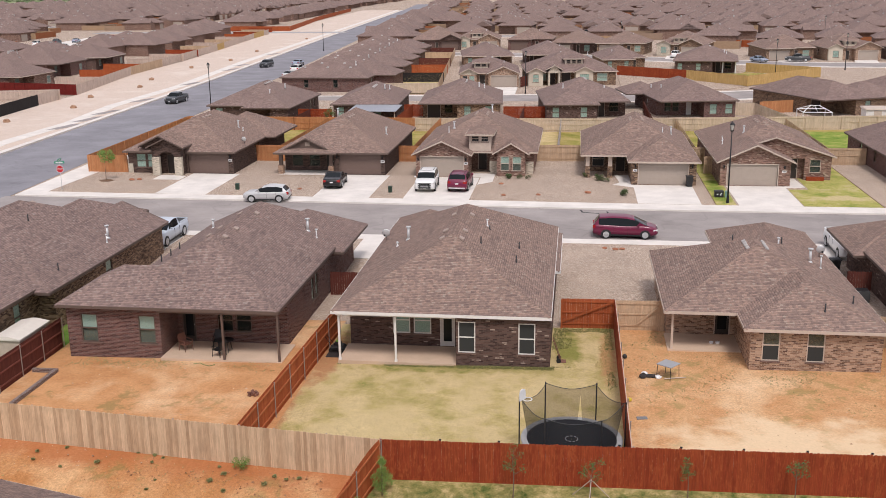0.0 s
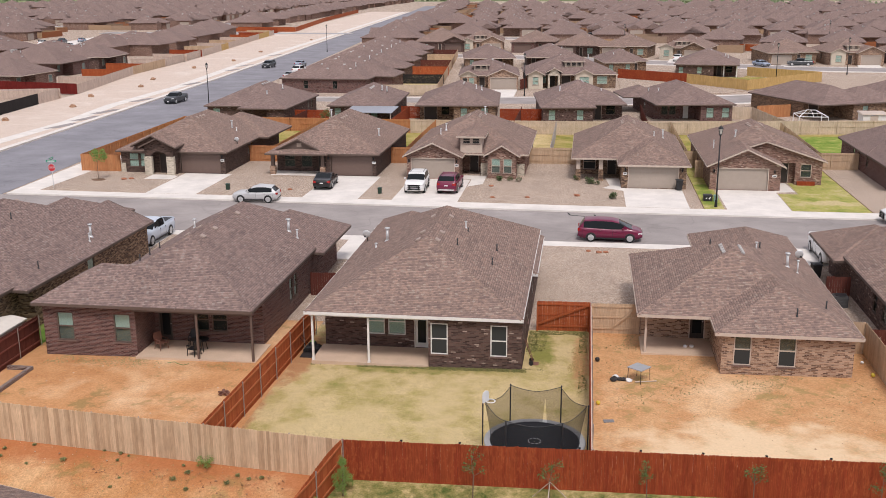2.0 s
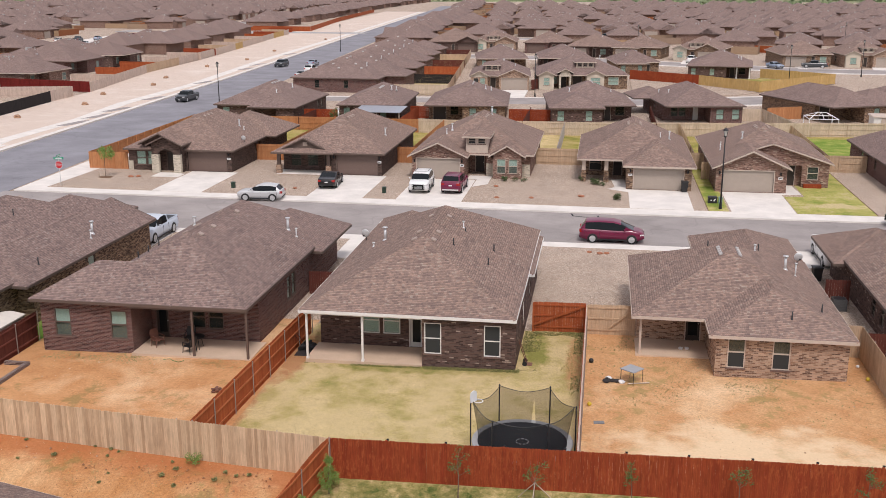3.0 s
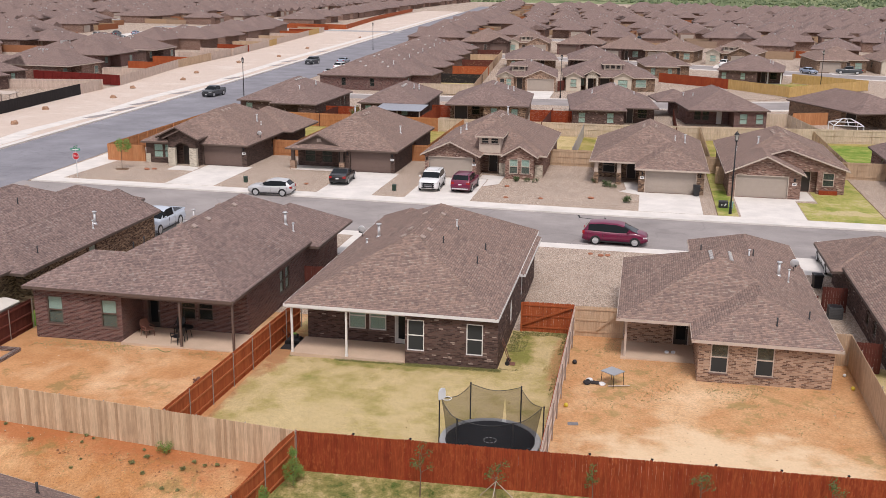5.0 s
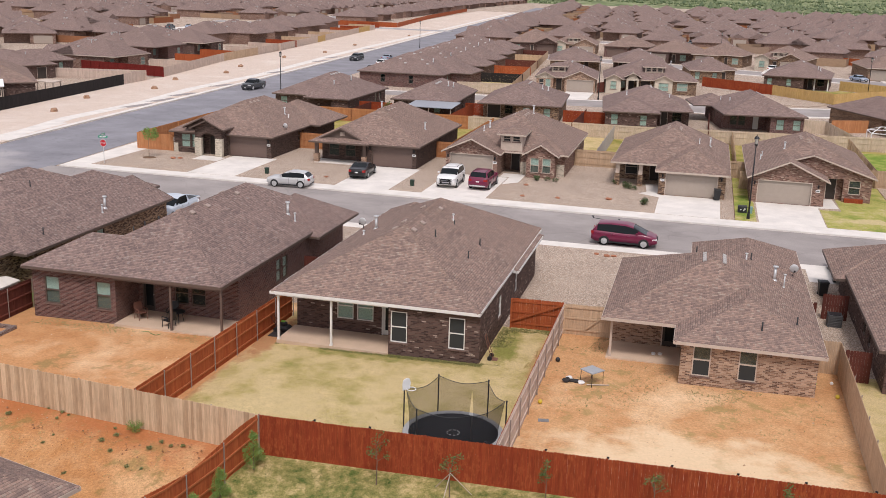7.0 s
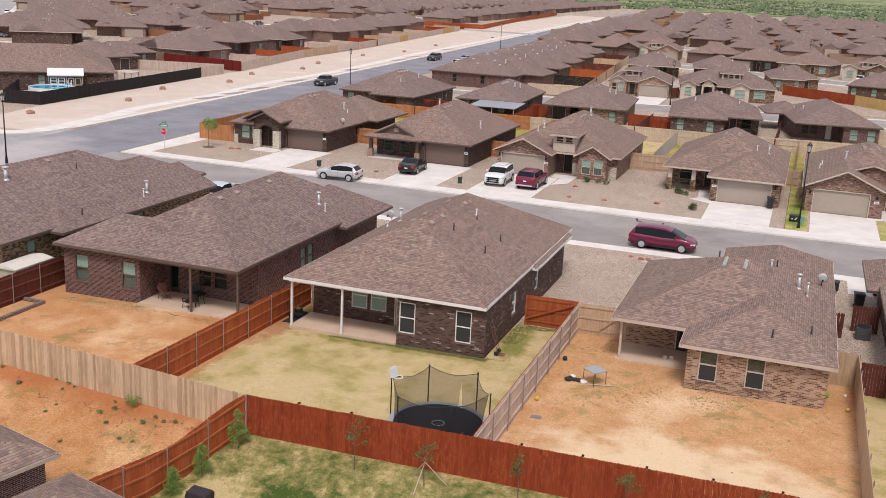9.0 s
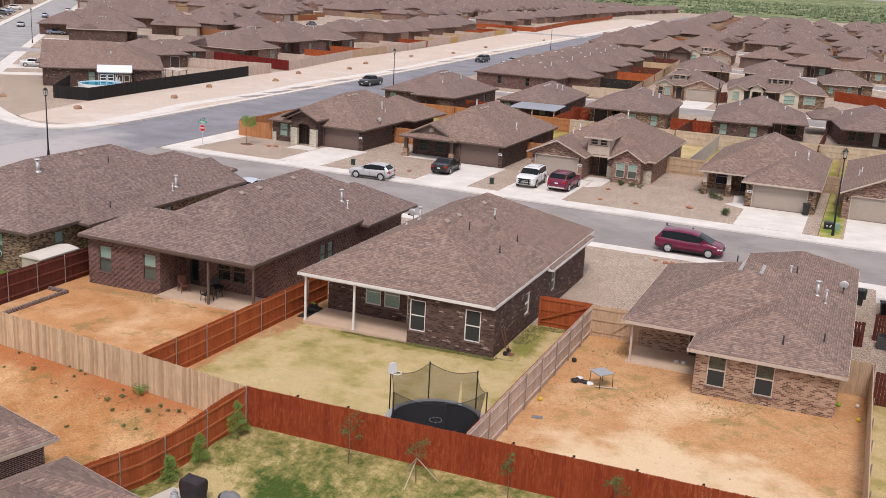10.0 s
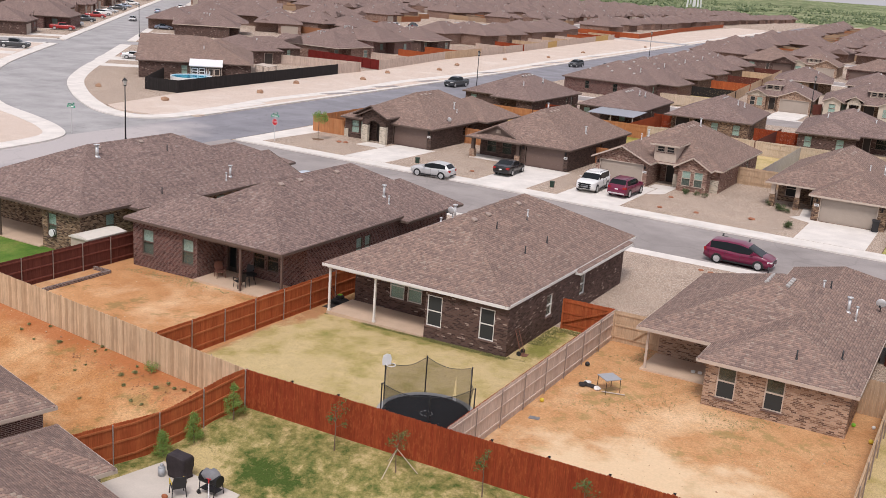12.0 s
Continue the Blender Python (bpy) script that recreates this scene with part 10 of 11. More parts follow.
def patio_chair(x, y, z, deg, mat, lab, arm=None):
    c = thing("patio_chair", (0, 0, 0), lab, "chair", "patio chairs")
    bm = bmesh.new()
    box(bm, -0.27, 0.27, -0.25, 0.27, 0.38, 0.43)
    bmesh.ops.bevel(bm, geom=bm.edges[:], offset=0.015, segments=1, affect="EDGES")
    part("seat", bm, mat, c)
    bm = bmesh.new()
    loft(bm, [[(-w, yy, zz), (w, yy, zz), (w, yy + 0.035, zz), (-w, yy + 0.035, zz)] for w, yy, zz in ((0.24, 0.25, 0.42), (0.28, 0.32, 0.7), (0.22, 0.37, 0.95))])
    part("backrest", bm, mat, c)
    for sx in (-0.25, 0.25):
        for sy in (-0.22, 0.25):
            bm = bmesh.new()
            cyl(bm, (sx, sy, 0.4), (sx * 1.12, sy * 1.15, 0.0), 0.022, None, 8)
            part("leg", bm, mat, c)
        bm = bmesh.new()
        cyl(bm, (sx * 1.1, -0.25, 0.62), (sx * 1.1, 0.3, 0.64), 0.025, None, 8)
        cyl(bm, (sx * 1.1, -0.24, 0.4), (sx * 1.1, -0.25, 0.62), 0.02, None, 8)
        part("armrest", bm, arm or mat, c)
    c.matrix_basis = Matrix.Translation((x, y, z)) @ Matrix.Rotation(radians(deg), 4, "Z")
    return c


pz = -0.19
patio_chair(-20.7, 1.1, pz, 60, M["chair_red"], "red-brown wooden patio chair on the slab")
patio_chair(-19.0, 1.75, pz, 10, M["black_metal"], "black metal patio chair beside the table")
patio_chair(-18.5, 0.4, pz, 250, M["black_metal"], "black metal patio chair beside the table")
pt = thing("patio_table", (-18.4, 1.15, pz), "round black metal patio table on the slab", "table")
bm = bmesh.new()
cyl(bm, (-18.4, 1.15, pz + 0.66), (-18.4, 1.15, pz + 0.69), 0.5, None, 24)
part("tabletop", bm, M["black_metal"], pt)
for i in range(4):
    a = radians(45 + 90 * i)
    bm = bmesh.new()
    cyl(bm, (-18.4 + 0.3 * math.cos(a), 1.15 + 0.3 * math.sin(a), pz + 0.66), (-18.4 + 0.42 * math.cos(a), 1.15 + 0.42 * math.sin(a), pz), 0.02, None, 8)
    part("leg", bm, M["black_metal"], pt)

# mower by the patio
mz = g(-12, 1.9)
mw = thing("lawn_mower", (-12.0, 1.9, mz), "green and black lawn mower beside the patio", "lawn mower")
bm = bmesh.new()
loft(bm, [[(-12.0 - w, 1.9 - d, mz + z), (-12.0 + w, 1.9 - d, mz + z), (-12.0 + w, 1.9 + d, mz + z), (-12.0 - w, 1.9 + d, mz + z)] for w, d, z in ((0.4, 0.28, 0.1), (0.42, 0.3, 0.25), (0.3, 0.22, 0.36))])
part("deck", bm, M["black_plastic"], mw)
bm = bmesh.new()
loft(bm, [[(-12.0 - w, 1.9 - d, mz + z), (-12.0 + w, 1.9 - d, mz + z), (-12.0 + w, 1.9 + d, mz + z), (-12.0 - w, 1.9 + d, mz + z)] for w, d, z in ((0.2, 0.16, 0.36), (0.2, 0.16, 0.5), (0.1, 0.1, 0.56))])
part("engine", bm, M["black_plastic"], mw)
bm = bmesh.new()
box(bm, -12.12, -11.88, 1.8, 2.0, mz + 0.562, mz + 0.6)
part("air_filter", bm, M["mower_green"], mw, "lime green cap")
for sx in (-0.38, 0.38):
    for sy in (-0.3, 0.3):
        bm = bmesh.new()
        cyl(bm, (-12.0 + sx, 1.9 + sy - 0.03, mz + 0.12), (-12.0 + sx, 1.9 + sy + 0.03, mz + 0.12), 0.12, None, 12)
        part("wheel", bm, M["rubber"], mw)
bm = bmesh.new()
for sy in (-0.2, 0.2):
    cyl(bm, (-12.3, 1.9 + sy, mz + 0.3), (-12.75, 1.9 + sy, mz + 0.95), 0.015, None, 6)
cyl(bm, (-12.75, 1.7, mz + 0.95), (-12.75, 2.1, mz + 0.95), 0.015, None, 6)
part("handle", bm, M["black_metal"], mw)
bm = bmesh.new()
slab(bm, [(-12.5, 0.8), (-11.5, 0.8), (-11.5, 2.6), (-12.5, 2.6)], mz - 0.1, mz + 0.012)
tagged(part("ground_cloth", bm, M["rag_dark"]), "dark ground cloth under the mower", "cloth")

# hand truck leaning on the brick wall
ht = thing("hand_truck", (0.35, 0.95, 0.0), "rusty red hand truck leaning on a brick wall", "hand truck")
bm = bmesh.new()
for sy in (-0.2, 0.2):
    cyl(bm, (0.55, 0.95 + sy, 0.12), (0.12, 0.95 + sy, 1.35), 0.02, None, 8)
for k in range(5):
    xx, zz = 0.55 - 0.43 * k / 4, 0.12 + 1.23 * k / 4
    cyl(bm, (xx, 0.75, zz), (xx, 1.15, zz), 0.016, None, 6)
part("rack", bm, M["chair_red"], ht)
bm = bmesh.new()
box(bm, 0.5, 0.85, 0.72, 1.18, 0.02, 0.04)
part("toe_plate", bm, M["chair_red"], ht)
for sy in (-0.26, 0.26):
    bm = bmesh.new()
    cyl(bm, (0.45, 0.95 + sy - 0.03, 0.13), (0.45, 0.95 + sy + 0.03, 0.13), 0.13, None, 12)
    part("wheel", bm, M["rubber"], ht)

# storage shed by the dark fence, raised bed and brick pile
sz = g(-30, -1)
ws = thing("storage_shed", (-29.9, -1.0, sz), "low cream storage shed with a white lid", "shed")
bm = bmesh.new()
box(bm, -30.4, -28.85, -2.2, 0.9, sz, sz + 1.75)
part("wall", bm, M["trim_tan"], ws)
bm = bmesh.new()
loft(bm, [[(-30.5, -2.3, sz + 1.76), (-28.75, -2.3, sz + 1.76), (-28.75, 1.0, sz + 1.76), (-30.5, 1.0, sz + 1.76)], [(-30.5, -2.3, sz + 1.84), (-28.75, -2.3, sz + 1.84), (-28.75, 1.0, sz + 1.84), (-30.5, 1.0, sz + 1.84)], [(-29.75, -2.25, sz + 2.0), (-29.5, -2.25, sz + 2.0), (-29.5, 0.95, sz + 2.0), (-29.75, 0.95, sz + 2.0)]])
part("lid", bm, M["lid_cream"], ws)
bz = g(-27.5, -5)
bed = thing("raised_bed", (-27.3, -5, bz), "low brown brick edging of a garden bed", "garden bed")
for x0, x1, y0, y1 in ((-26.95, -26.75, -8.2, -2.2), (-28.2, -26.96, -2.4, -2.2), (-28.2, -26.96, -8.2, -8.0)):
    bm = bmesh.new()
    box(bm, x0, x1, y0, y1, bz - 0.05, bz + 0.2)
    part("edging", bm, M["brick_near"], bed)
pile = thing("brick_pile", (-14.95, -4.6, g(-15, -4.6)), "small heap of red bricks on the dirt", "bricks")
rnd = random.Random(3)
for k in range(13):
    bm = bmesh.new()
    box(bm, -0.1, 0.1, -0.05, 0.05, 0.0, 0.065)
    bmesh.ops.transform(bm, matrix=Matrix.Translation((-14.95 + rnd.uniform(-0.3, 0.3), -4.6 + rnd.uniform(-0.22, 0.22), g(-15, -4.6) + 0.065 * (k % 3))) @ Matrix.Rotation(rnd.uniform(0, 3), 4, "Z") @ Matrix.Rotation(rnd.uniform(-0.2, 0.2), 4, "X"), verts=bm.verts)
    part("brick", bm, M["chair_red"], pile)

# patio behind the near house: grill, smoker, camp chair
qz = g(-4, -20)
bm = bmesh.new()
slab(bm, [(-7.7, -20.5), (-7.04, -17.6), (-2.77, -17.85), (-1.4, -23.4), (-5.0, -23.0)], qz - 0.3, qz + 0.06)
surface("patio", bm, M["concrete_yard"], "pale concrete patio behind a house", "patio")
gz = qz + 0.06
gr = thing("covered_grill", (-4.35, -19.5, gz), "barbecue grill under a black fabric cover", "grill")
bm = bmesh.new()
loft(bm, [[(-4.35 - w, -19.5 - d + s_, gz + z), (-4.35 + w, -19.5 - d + s_, gz + z - 0.04), (-4.35 + w, -19.5 + d + s_, gz + z - 0.03), (-4.35 - w, -19.5 + d + s_, gz + z)] for w, d, z, s_ in ((0.45, 0.3, 0.04, 0.0), (0.43, 0.28, 0.45, 0.0), (0.45, 0.3, 0.84, 0.0), (0.43, 0.28, 0.94, 0.0), (0.36, 0.22, 0.99, 0.02))])
bmesh.ops.subdivide_edges(bm, edges=bm.edges[:], cuts=4, use_grid_fill=True)
for v in bm.verts:
    low = clamp(1.1 - (v.co.z - gz), 0.2, 1.0)
    fold = 0.045 * math.sin(17.0 * (v.co.x + v.co.y) + 3.0 * noise.noise(v.co * 3.0)) * low
    v.co += Vector((0.035 * noise.noise(v.co * 4.0) + fold * 0.5, 0.03 * noise.noise(v.co * 5.0 + Vector((3, 1, 0))) + fold, 0.025 * noise.noise(v.co * 3.0 + Vector((0, 5, 0)))))
part("cover", bm, M["cover_plum"], gr, "", "", True)
bm = bmesh.new()
cyl(bm, (-4.95, -19.9, gz), (-4.95, -19.9, gz + 0.36), 0.15, None, 16)
cyl(bm, (-4.95, -19.9, gz + 0.36), (-4.95, -19.9, gz + 0.42), 0.15, 0.06, 16)
cyl(bm, (-4.95, -19.9, gz + 0.42), (-4.95, -19.9, gz + 0.5), 0.07, None, 10)
bmesh.ops.translate(bm, verts=bm.verts, vec=(-1.32, 1.38, 0))
tagged(part("gas_bottle", bm, M["bottle_grey"], None, "", "", True), "grey gas bottle beside the covered grill", "gas bottle")
sm = thing("smoker", (-2.5, -19.8, gz), "black barrel smoker draped with a grey cover", "smoker")
bm = bmesh.new()
cyl(bm, (-2.95, -19.8, gz + 0.65), (-2.05, -19.8, gz + 0.65), 0.24, None, 16)
part("barrel", bm, M["black_metal"], sm)
for sx in (-2.88, -2.12):
    for sy in (-0.22, 0.22):
        bm = bmesh.new()
        cyl(bm, (sx, -19.8 + sy, gz + 0.55), (sx, -19.8 + sy * 1.3, gz), 0.02, None, 8)
        part("leg", bm, M["black_metal"], sm)
bm = bmesh.new()
bmesh.ops.create_icosphere(bm, subdivisions=3, radius=0.34)
for v in bm.verts:
    v.co = Vector((v.co.x * 1.25, v.co.y * 0.85, max(-0.05, v.co.z * 0.75)))
    v.co *= 1 + 0.16 * noise.noise(v.co * 5) + 0.07 * noise.noise(v.co * 13)
    v.co.z += 0.05 * math.sin(14.0 * v.co.x + 5.0 * noise.noise(v.co * 4.0))
bmesh.ops.translate(bm, verts=bm.verts, vec=(-2.5, -19.8, gz + 0.78))
part("cover", bm, M["cover_grey"], sm, "crumpled grey fabric", "", True)
bm = bmesh.new()
box(bm, -2.9, -2.1, -20.0, -19.6, gz + 0.2, gz + 0.23)
part("shelf", bm, M["black_metal"], sm)
for sy in (-0.29, 0.29):
    bm = bmesh.new()
    cyl(bm, (-2.88, -19.8 + sy - 0.03, gz + 0.09), (-2.88, -19.8 + sy + 0.03, gz + 0.09), 0.09, None, 14)
    part("wheel", bm, M["rubber"], sm)
bm = bmesh.new()
cyl(bm, (-2.3, -20.16, gz + 0.05), (-2.36, -20.1, gz + 0.62), 0.025, None, 8)
tool = part("tool_shaft", bm, M["white_plastic"], sm)
bm = bmesh.new()
cyl(bm, (-2.36, -20.1, gz + 0.62), (-2.38, -20.08, gz + 0.8), 0.03, None, 8)
cyl(bm, (-2.47, -20.09, gz + 0.78), (-2.28, -20.07, gz + 0.8), 0.02, None, 8)
part("tool_handle", bm, M["sign_red"], tool)
bm = bmesh.new()
for i in range(40):
    a, b = 2 * math.pi * i / 40, 2 * math.pi * (i + 1.6) / 40
    k0, k1 = 0.2 + 0.035 * math.sin(5.0 * i), 0.2 + 0.035 * math.cos(3.7 * i)
    cyl(bm, (-5.55 + k0 * math.cos(a), -17.86 + 0.12 * math.sin(a), gz + 0.62 + k0 * math.sin(a)), (-5.55 + k1 * math.cos(b), -17.86 + 0.12 * math.sin(b), gz + 0.62 + k1 * math.sin(b)), 0.018, None, 5)
cyl(bm, (-5.55, -17.86, gz), (-5.55, -17.86, gz + 0.45), 0.02, None, 6)
tagged(part("twig_wreath", bm, M["wicker"]), "round brown twig wreath on a stick behind the grill", "garden ornament")
bm = bmesh.new()
bmesh.ops.create_icosphere(bm, subdivisions=3, radius=0.1)
for v in bm.verts:
    v.co = Vector((v.co.x * 1.4, v.co.y, v.co.z))
bmesh.ops.translate(bm, verts=bm.verts, vec=(-4.85, -19.8, gz + 0.1))
tagged(part("football", bm, M["leather"], None, "", "", True), "orange-brown leather ball lying on the patio", "ball")
gr.location += Vector((-1.32, 1.38, 0))
sm.location += Vector((-1.22, 1.36, 0))
patio_chair(-4.67, -19.28, gz, 235, M["black_plastic"], "black folding camp chair with yellow trim", M["ball_yellow"])


# ---- plants ----
def leaf_cloud(bm, c, r, n, size, rnd, flat=1.0, slim=0.45):
    """Many small folded leaves round a point."""
    for _ in range(n):
        d = Vector((rnd.gauss(0, 1), rnd.gauss(0, 1), rnd.gauss(0, 1) * flat))
        d = d.normalized() * r * (rnd.random() ** 0.45)
        p = Vector(c) + d
        a = Vector((rnd.uniform(-1, 1), rnd.uniform(-1, 1), rnd.uniform(-0.6, 0.6))).normalized() * size * rnd.uniform(0.6, 1.3)
        b = a.cross(Vector((rnd.uniform(-1, 1), rnd.uniform(-1, 1), rnd.uniform(-1, 1)))).normalized() * size * slim
        v = [bm.verts.new(p + q) for q in (-a, b, a, -b)]
        bm.faces.new(v)


def sapling(x, y, h, seed, lab, mat="leaf", stake=False, spread=0.5, group="young yard trees"):
    rnd = random.Random(seed)
    z = g(x, y)
    t = thing("young_tree", (x, y, z), lab, "tree", group)
    bm = bmesh.new()
    top = Vector((x + rnd.uniform(-0.1, 0.1), y + rnd.uniform(-0.1, 0.1), z + h * 0.85))
    mid_ = Vector((x + rnd.uniform(-0.05, 0.05), y, z + h * 0.45))
    cyl(bm, (x, y, z - 0.05), mid_, 0.014 + 0.006 * h, 0.010 + 0.004 * h, 8)
    cyl(bm, mid_, top, 0.010 + 0.004 * h, 0.006, 8)
    tips = [top]
    for i in range(7):
        s = rnd.uniform(0.45, 0.95)
        o = mid_.lerp(top, (s - 0.45) / 0.5) if s > 0.45 else mid_
        a = rnd.uniform(0, 6.28)
        e = o + Vector((math.cos(a), math.sin(a), rnd.uniform(0.3, 0.9))) * spread * rnd.uniform(0.5, 1.0)
        cyl(bm, o, e, 0.012, 0.005, 6)
        tips.append(e)
    part("trunk", bm, M["bark"], t)
    bm = bmesh.new()
    for e in tips:
        leaf_cloud(bm, e, spread * 0.5, int(30 + 320 * max(0.0, spread - 0.45)), 0.05 + 0.08 * max(0.0, spread - 0.45), rnd)
    part("crown", bm, M[mat], t)
    if stake:
        for i in range(3):
            a = 2.1 * i + 0.4
            bm = bmesh.new()
            cyl(bm, (x, y, z + 1.0), (x + 0.9 * math.cos(a), y + 0.9 * math.sin(a), z), 0.018, None, 6)
            part("stake", bm, M["trim_tan"], t)
    return t


sapling(-1.1, -13.9, 2.2, 1, "thin young tree beside the red fence", "leaf", False, 0.42)
sapling(2.0, -14.0, 1.9, 2, "staked young tree beside the red fence", "leaf", True, 0.42)
sapling(5.8, -13.8, 1.9, 3, "thin young tree beside the red fence", "leaf", False, 0.35)
sapling(9.9, -13.7, 2.1, 4, "thin young tree beside the red fence", "leaf", False, 0.42)
sapling(14.6, -13.7, 2.1, 5, "thin young tree beside the red fence", "leaf", False, 0.42)
sapling(-47.6, 47.8, 3.3, 6, "young leafy tree in a gravel front yard", "leaf_pine", False, 0.8)
bm = bmesh.new()
slab(bm, [(-47.6 + 0.75 * math.cos(a), 47.8 + 0.6 * math.sin(a)) for a in [2 * math.pi * i / 14 for i in range(14)]], 0.0, 0.03)
surface("tree_bed", bm, M["wicker"], "ring of dark bark mulch round a young tree", "mulch")
sapling(-33.5, 88.5, 2.5, 7, "young leafy tree in a back yard", "leaf", False, 0.7)


def conifer(x, y, h, seed):
    rnd = random.Random(seed)
    z = g(x, y)
    t = thing("young_pine", (x, y, z), "small young pine against a stained fence", "tree", "young pines")
    bm = bmesh.new()
    cyl(bm, (x, y, z - 0.05), (x, y, z + h * 0.95), 0.035, 0.008, 8)
    part("trunk", bm, M["bark"], t)
    bm = bmesh.new()
    for i in range(70):
        s = 0.02 + 0.95 * rnd.random()
        r = ((1 - s) * h * 0.37 + 0.06) * rnd.uniform(0.25, 1.0)
        a = rnd.uniform(0, 6.28)
        e = Vector((x + r * math.cos(a), y + r * math.sin(a), z + h * s + 0.12))
        leaf_cloud(bm, e, 0.14, 40, 0.05, rnd, 1.0, 0.18)
    part("crown", bm, M["leaf_pine"], t)
    return t


for i, (x, y, h) in enumerate(((-6.45, -14.0, 1.55), (-7.05, -15.85, 1.3), (-7.5, -17.2, 1.1))):
    conifer(x, y, h, 40 + i)


def shrub(x, y, r, seed, lab, mat="leaf_dark", group="yard shrubs"):
    rnd = random.Random(seed)
    z = g(x, y)
    t = thing("shrub", (x, y, z), lab, "shrub", group)
    bm = bmesh.new()
    for i in range(7):
        a = rnd.uniform(0, 6.28)
        cyl(bm, (x, y, z - 0.03), (x + r * 0.7 * math.cos(a), y + r * 0.7 * math.sin(a), z + r * rnd.uniform(0.6, 1.1)), 0.03 * r, 0.01 * r, 5)
    part("stem", bm, M["bark"], t)
    bm = bmesh.new()
    for i in range(12):
        a, q = rnd.uniform(0, 6.28), rnd.random() ** 0.5
        leaf_cloud(bm, (x + r * 0.7 * q * math.cos(a), y + r * 0.7 * q * math.sin(a), z + r * rnd.uniform(0.35, 0.95) * (1.0 if r > 0.2 else 0.5)), r * 0.45, 45 if r > 0.2 else 16, 0.06 if r < 0.42 else 0.05 + 0.03 * r, rnd, 1.0, 0.16 if r < 0.42 else 0.45)
    part("crown", bm, M[mat], t)
    return t


for i, (x, y, r) in enumerate(((2.2, 53.2, 0.45), (3.7, 51.5, 0.58), (4.3, 50.8, 0.4), (5.6, 44.3, 0.55), (-3.6, 51.6, 0.4), (-5.6, 52.0, 0.45), (-4.6, 52.0, 0.4))):
    shrub(x, y, r, 60 + i, "small green shrub in a gravel front yard")
rnd = random.Random(77)
WEEDS = [(-14.1, -13.3), (-12.05, -14.65), (-10.2, -13.1), (-19.7, -12.2), (-11.3, -13.0), (-13.6, -12.9), (-13.3, -13.9), (-11.6, -13.5), (-11.3, -14.7), (-14.6, -15.4)]
shrub(-12.97, -12.42, 0.38, 80, "grey-green weed clump on red dirt", "leaf_pine", "weed clumps")
for i in range(22):
    if i < len(WEEDS):
        x, y = WEEDS[i]
    else:
        x = rnd.uniform(-24, -10.5)
        y = -12.6 + 0.137 * (-6.7 - x) - abs(rnd.gauss(0, 1)) * 3.0
    if y < -18.0:
        continue
    shrub(x, y, rnd.uniform(0.09, 0.17) if i < 10 else rnd.uniform(0.05, 0.1), 100 + i, "small grey-green weed clump on red dirt", "leaf_weed", "weed clumps")


def scatter(name, lab, mat, rects, n, size, seed, cat="grass", h=1.0):
    """Low weeds and grass tufts over parts of the yards, one object."""
    rnd = random.Random(seed)
    bm = bmesh.new()
    for _ in range(n):
        x0, x1, y0, y1 = rnd.choice(rects)
        x, y = rnd.uniform(x0, x1), rnd.uniform(y0, y1)
        if noise.noise(Vector((x * 0.35, y * 0.35, seed))) < -0.1:
            continue
        z = g(x, y) + 0.003
        for _k in range(5):
            a = rnd.uniform(0, 6.28)
            s = size * rnd.uniform(0.5, 1.4)
            dx, dy = math.cos(a), math.sin(a)
            ox, oy = rnd.uniform(-1, 1) * size, rnd.uniform(-1, 1) * size
            v = [bm.verts.new(q) for q in ((x + ox - dy * 0.25 * s, y + oy + dx * 0.25 * s, z), (x + ox + dy * 0.25 * s, y + oy - dx * 0.25 * s, z), (x + ox + dx * s * 0.8, y + oy + dy * s * 0.8, z + s * h))]
            bm.faces.new(v)
    return tagged(part(name, bm, mat), lab, cat, "", "stuff")


scatter("weeds", "sparse olive weeds on bare dirt", M["weed"], [(-27, -13.2, -1.6, 0.0), (-27, -21, -1.2, 0.0), (4.0, 10, -4, 2.5), (6, 18, -3.0, -0.2), (4.2, 8, 3.5, 6.0), (10.3, 17, -1.6, 0.2), (5, 17.5, -5.5, 0)], 1700, 0.05, 5)
scatter("grass_edge", "greener grass along the house wall and fences", M["leaf_grass"], [(-5.0, 0.2, -0.45, -0.02), (-11.6, -5.1, -0.35, -0.12), (0.1, 1.1, 0.0, 6.2), (0.6, 3.4, 5.6, 6.3), (3.0, 3.45, -3, 6), (0.05, 0.6, 0.0, 6.2), (-5.0, 0.2, -0.3, -0.02)], 3400, 0.05, 6)
scatter("lawn_tufts", "short straw-coloured grass tufts", M["straw"], [(-12.4, 3.4, -12.6, -0.1), (0.6, 3.4, -0.1, 6)], 7000, 0.035, 7)
scatter("lawn_tufts", "short green and straw grass tufts", M["leaf_grass"], [(-6.2, 12, -21, -13.3)], 7000, 0.035, 9)
scatter("weeds", "sparse olive weeds on red dirt", M["weed"], [(-30, -10.0, -21, -12.4)], 700, 0.045, 12)


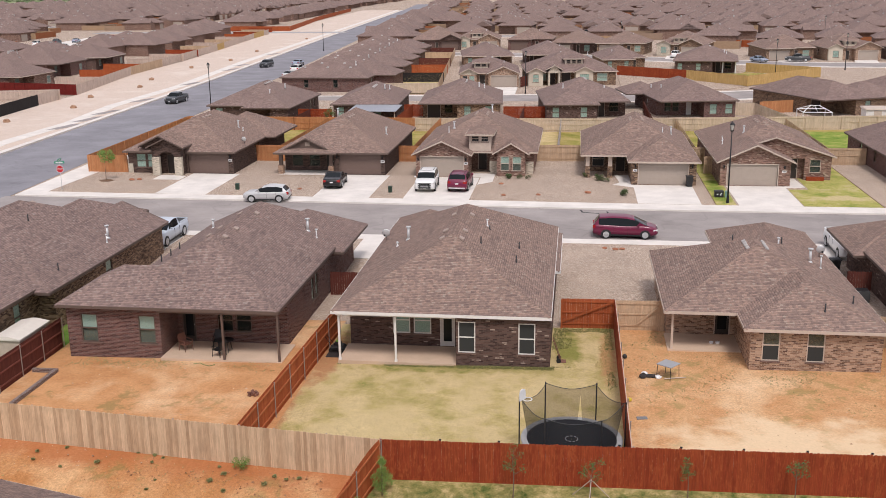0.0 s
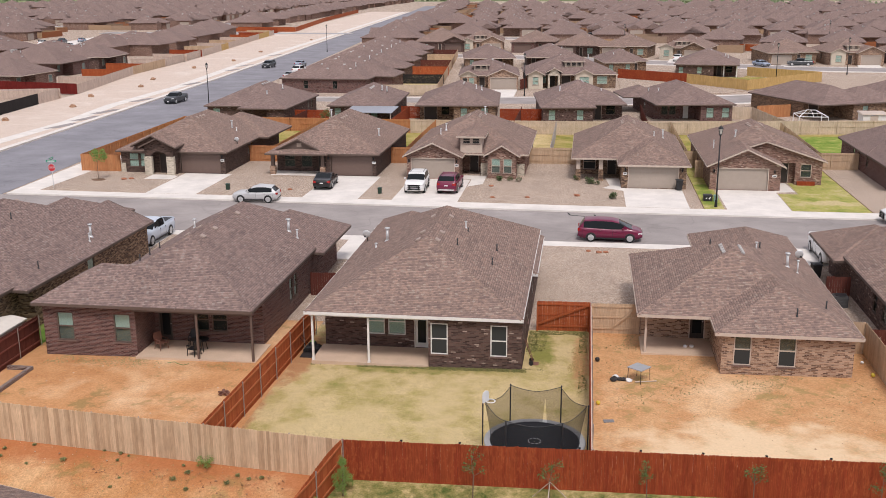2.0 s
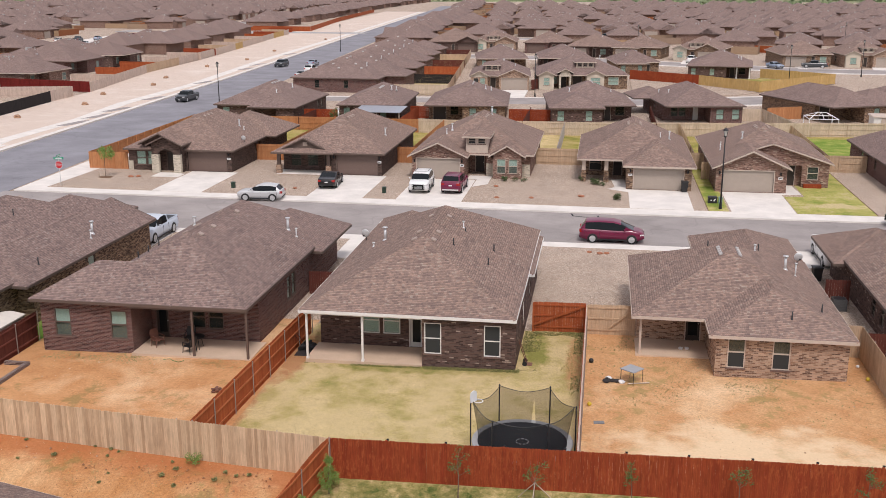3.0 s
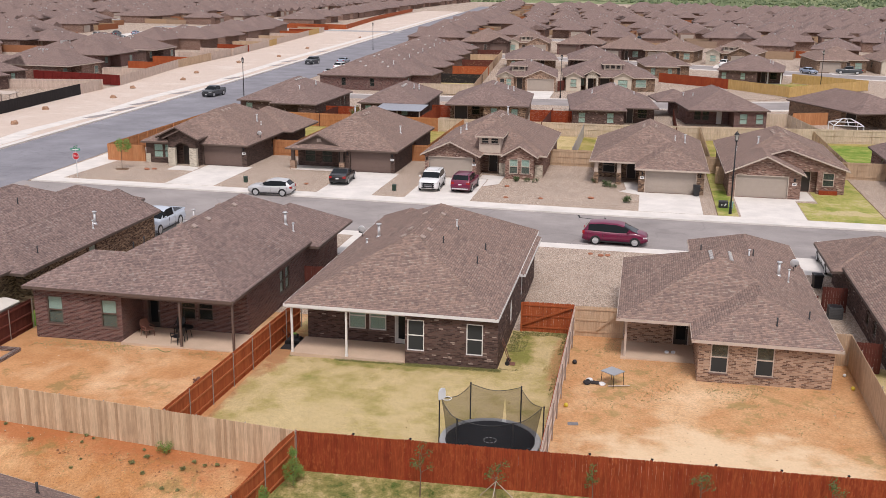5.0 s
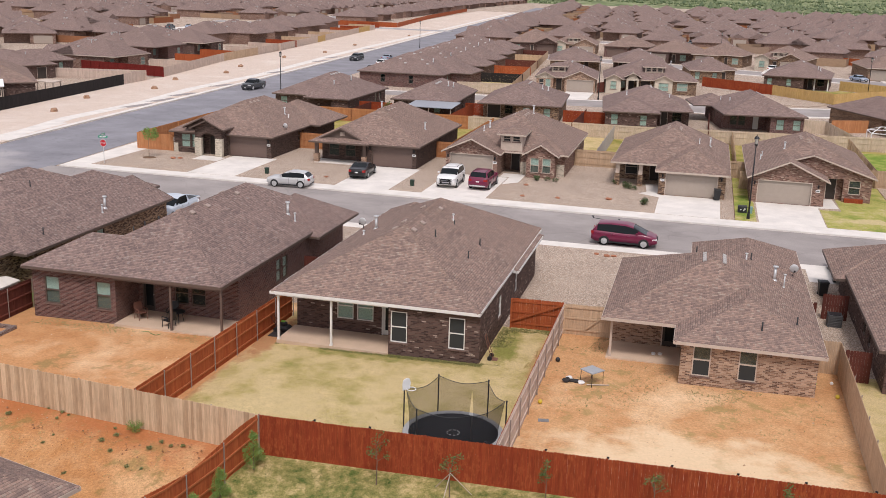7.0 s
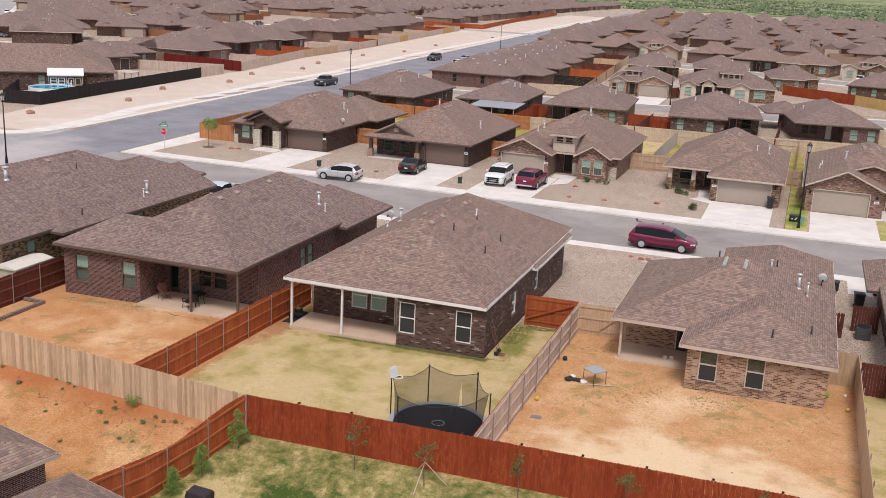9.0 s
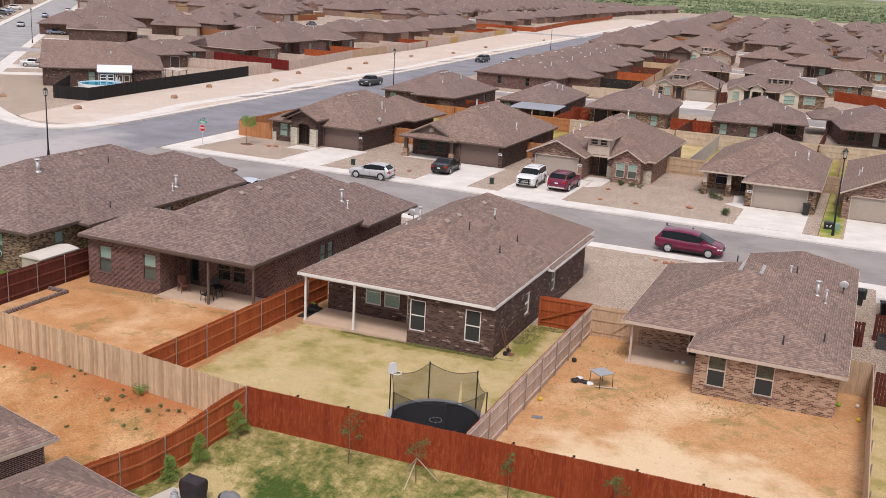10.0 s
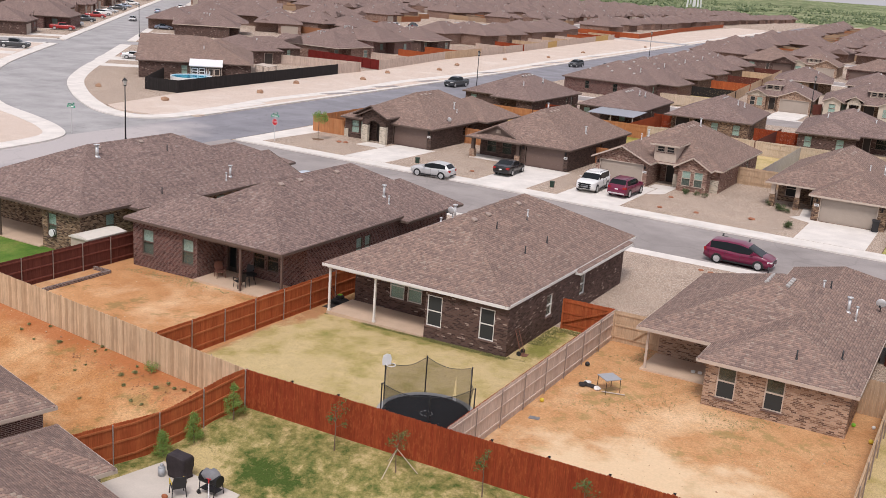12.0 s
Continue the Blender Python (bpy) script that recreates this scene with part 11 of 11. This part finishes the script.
# ---- the brush plain beyond the last roofs ----
rnd = random.Random(31)
bm = bmesh.new()
for _ in range(5200):
    d = 800 + 3200 * rnd.random() ** 1.6
    a = radians(rnd.uniform(58, 128))
    cx, cy = d * math.cos(a), d * math.sin(a) - 45
    if cx < 0.0 and d < 1000 and cx > -340:
        continue
    if noise.noise(Vector((cx * 0.006, cy * 0.006, 3.0))) < -0.15:
        continue
    for _k in range(4):
        r = rnd.uniform(0.7, 2.0) * (2.0 if rnd.random() < 0.05 else 1.0)
        ox, oy = cx + rnd.uniform(-14, 14), cy + rnd.uniform(-14, 14)
        top = bm.verts.new((ox + rnd.uniform(-0.4, 0.4), oy, -0.9 + r * rnd.uniform(1.5, 2.1)))
        ra = [bm.verts.new((ox + r * rnd.uniform(0.75, 1.2) * math.cos(q), oy + r * rnd.uniform(0.75, 1.2) * math.sin(q), -0.9 + r * rnd.uniform(0.35, 0.75))) for q in [math.pi * i / 3 for i in range(6)]]
        rb = [bm.verts.new((ox + r * 0.7 * math.cos(q), oy + r * 0.7 * math.sin(q), -1.0)) for q in [math.pi * i / 3 for i in range(6)]]
        for i in range(6):
            j = (i + 1) % 6
            bm.faces.new((ra[i], ra[j], top))
            bm.faces.new((rb[i], rb[j], ra[j], ra[i]))
tagged(part("far_brush", bm, M["leaf_brush"]), "scattered green brush on the plain beyond the houses", "bushes", "", "stuff")

# white tower legs beyond the roofs
wt_ = thing("water_tower", (-384.0, 1368.0, -0.9), "white steel legs of a distant water tower", "water tower")
for sx in (-1, 1):
    for sy in (-1, 1):
        bm = bmesh.new()
        cyl(bm, (-384 + 7.5 * sx, 1368 + 7.5 * sy, -0.9), (-384 + 5.2 * sx, 1368 + 5.2 * sy, 38), 1.2, 1.0, 10)
        part("leg", bm, M["white_plastic"], wt_)
bm = bmesh.new()
cyl(bm, (-384, 1368, -0.9), (-384, 1368, 38), 2.2, None, 14)
part("riser", bm, M["white_plastic"], wt_)
bm = bmesh.new()
loft(bm, [[(-384 + r * math.cos(2 * math.pi * i / 24), 1368 + r * math.sin(2 * math.pi * i / 24), z) for i in range(24)] for r, z in ((2.0, 37), (9.5, 40), (11, 45), (9.5, 50), (2, 53))])
part("tank", bm, M["white_plastic"], wt_, "", "", True)

# ---- pebbles and clods on the bare lots ----
rnd = random.Random(55)
for rects, n_, mt, lab in (([(-30, -10.0, -20, -12.5), (-18, -9, -16, -12.7)], 1300, M["clod_dark"], "small clods and stones on red dirt"), ([(-28, -13, -12.5, -0.4), (3.9, 18.1, -12.5, 5.5)], 900, M["clod"], "small stones on sandy dirt")):
    bm = bmesh.new()
    for _ in range(n_):
        x0, x1, y0, y1 = rnd.choice(rects)
        x, y, r = rnd.uniform(x0, x1), rnd.uniform(y0, y1), rnd.uniform(0.012, 0.035) * (2.0 if rnd.random() < 0.06 else 1.0)
        z = g(x, y)
        top = bm.verts.new((x, y, z + r * 0.9))
        ring_ = [bm.verts.new((x + r * rnd.uniform(0.7, 1.3) * math.cos(q), y + r * rnd.uniform(0.7, 1.3) * math.sin(q), z - 0.004)) for q in (0.2, 1.4, 2.6, 3.9, 5.2)]
        for i in range(5):
            bm.faces.new((ring_[i], ring_[(i + 1) % 5], top))
    tagged(part("pebbles", bm, mt), lab, "stones", "", "stuff")

# hose reel on the brick wall, and a garden hose left by the patio
hr = thing("hose_reel", (-33.8, -0.72, 0.62), "white round hose reel fixed to a brick wall", "hose reel")
bm = bmesh.new()
rr_ = [2 * math.pi * i / 20 for i in range(20)]
loft(bm, [[(-33.8 + r * math.cos(a), -0.72 - d, 0.62 + r * math.sin(a)) for a in rr_] for r, d in ((0.1, 0.0), (0.24, 0.02), (0.25, 0.05), (0.17, 0.06), (0.17, 0.16), (0.25, 0.17), (0.24, 0.2), (0.1, 0.2), (0.01, 0.19))])
part("drum", bm, M["white_plastic"], hr)
bm = bmesh.new()
loft(bm, [[(-33.8 + r * math.cos(a), -0.72 - d, 0.62 + r * math.sin(a)) for a in rr_] for r, d in ((0.175, 0.065), (0.22, 0.07), (0.22, 0.15), (0.175, 0.155))])
part("wound_hose", bm, M["black_plastic"], hr)
bm = bmesh.new()
pts = [Vector((-19.6 + 0.22 * i + 0.12 * math.sin(i * 1.9), -0.75 + 0.22 * math.sin(i * 1.1), g(-18.5, -0.7) + 0.03)) for i in range(7)]
for a, b in zip(pts, pts[1:]):
    cyl(bm, a, b, 0.014, None, 6)
tagged(part("garden_hose", bm, M["hose_green"]), "green garden hose lying beside the patio", "hose")
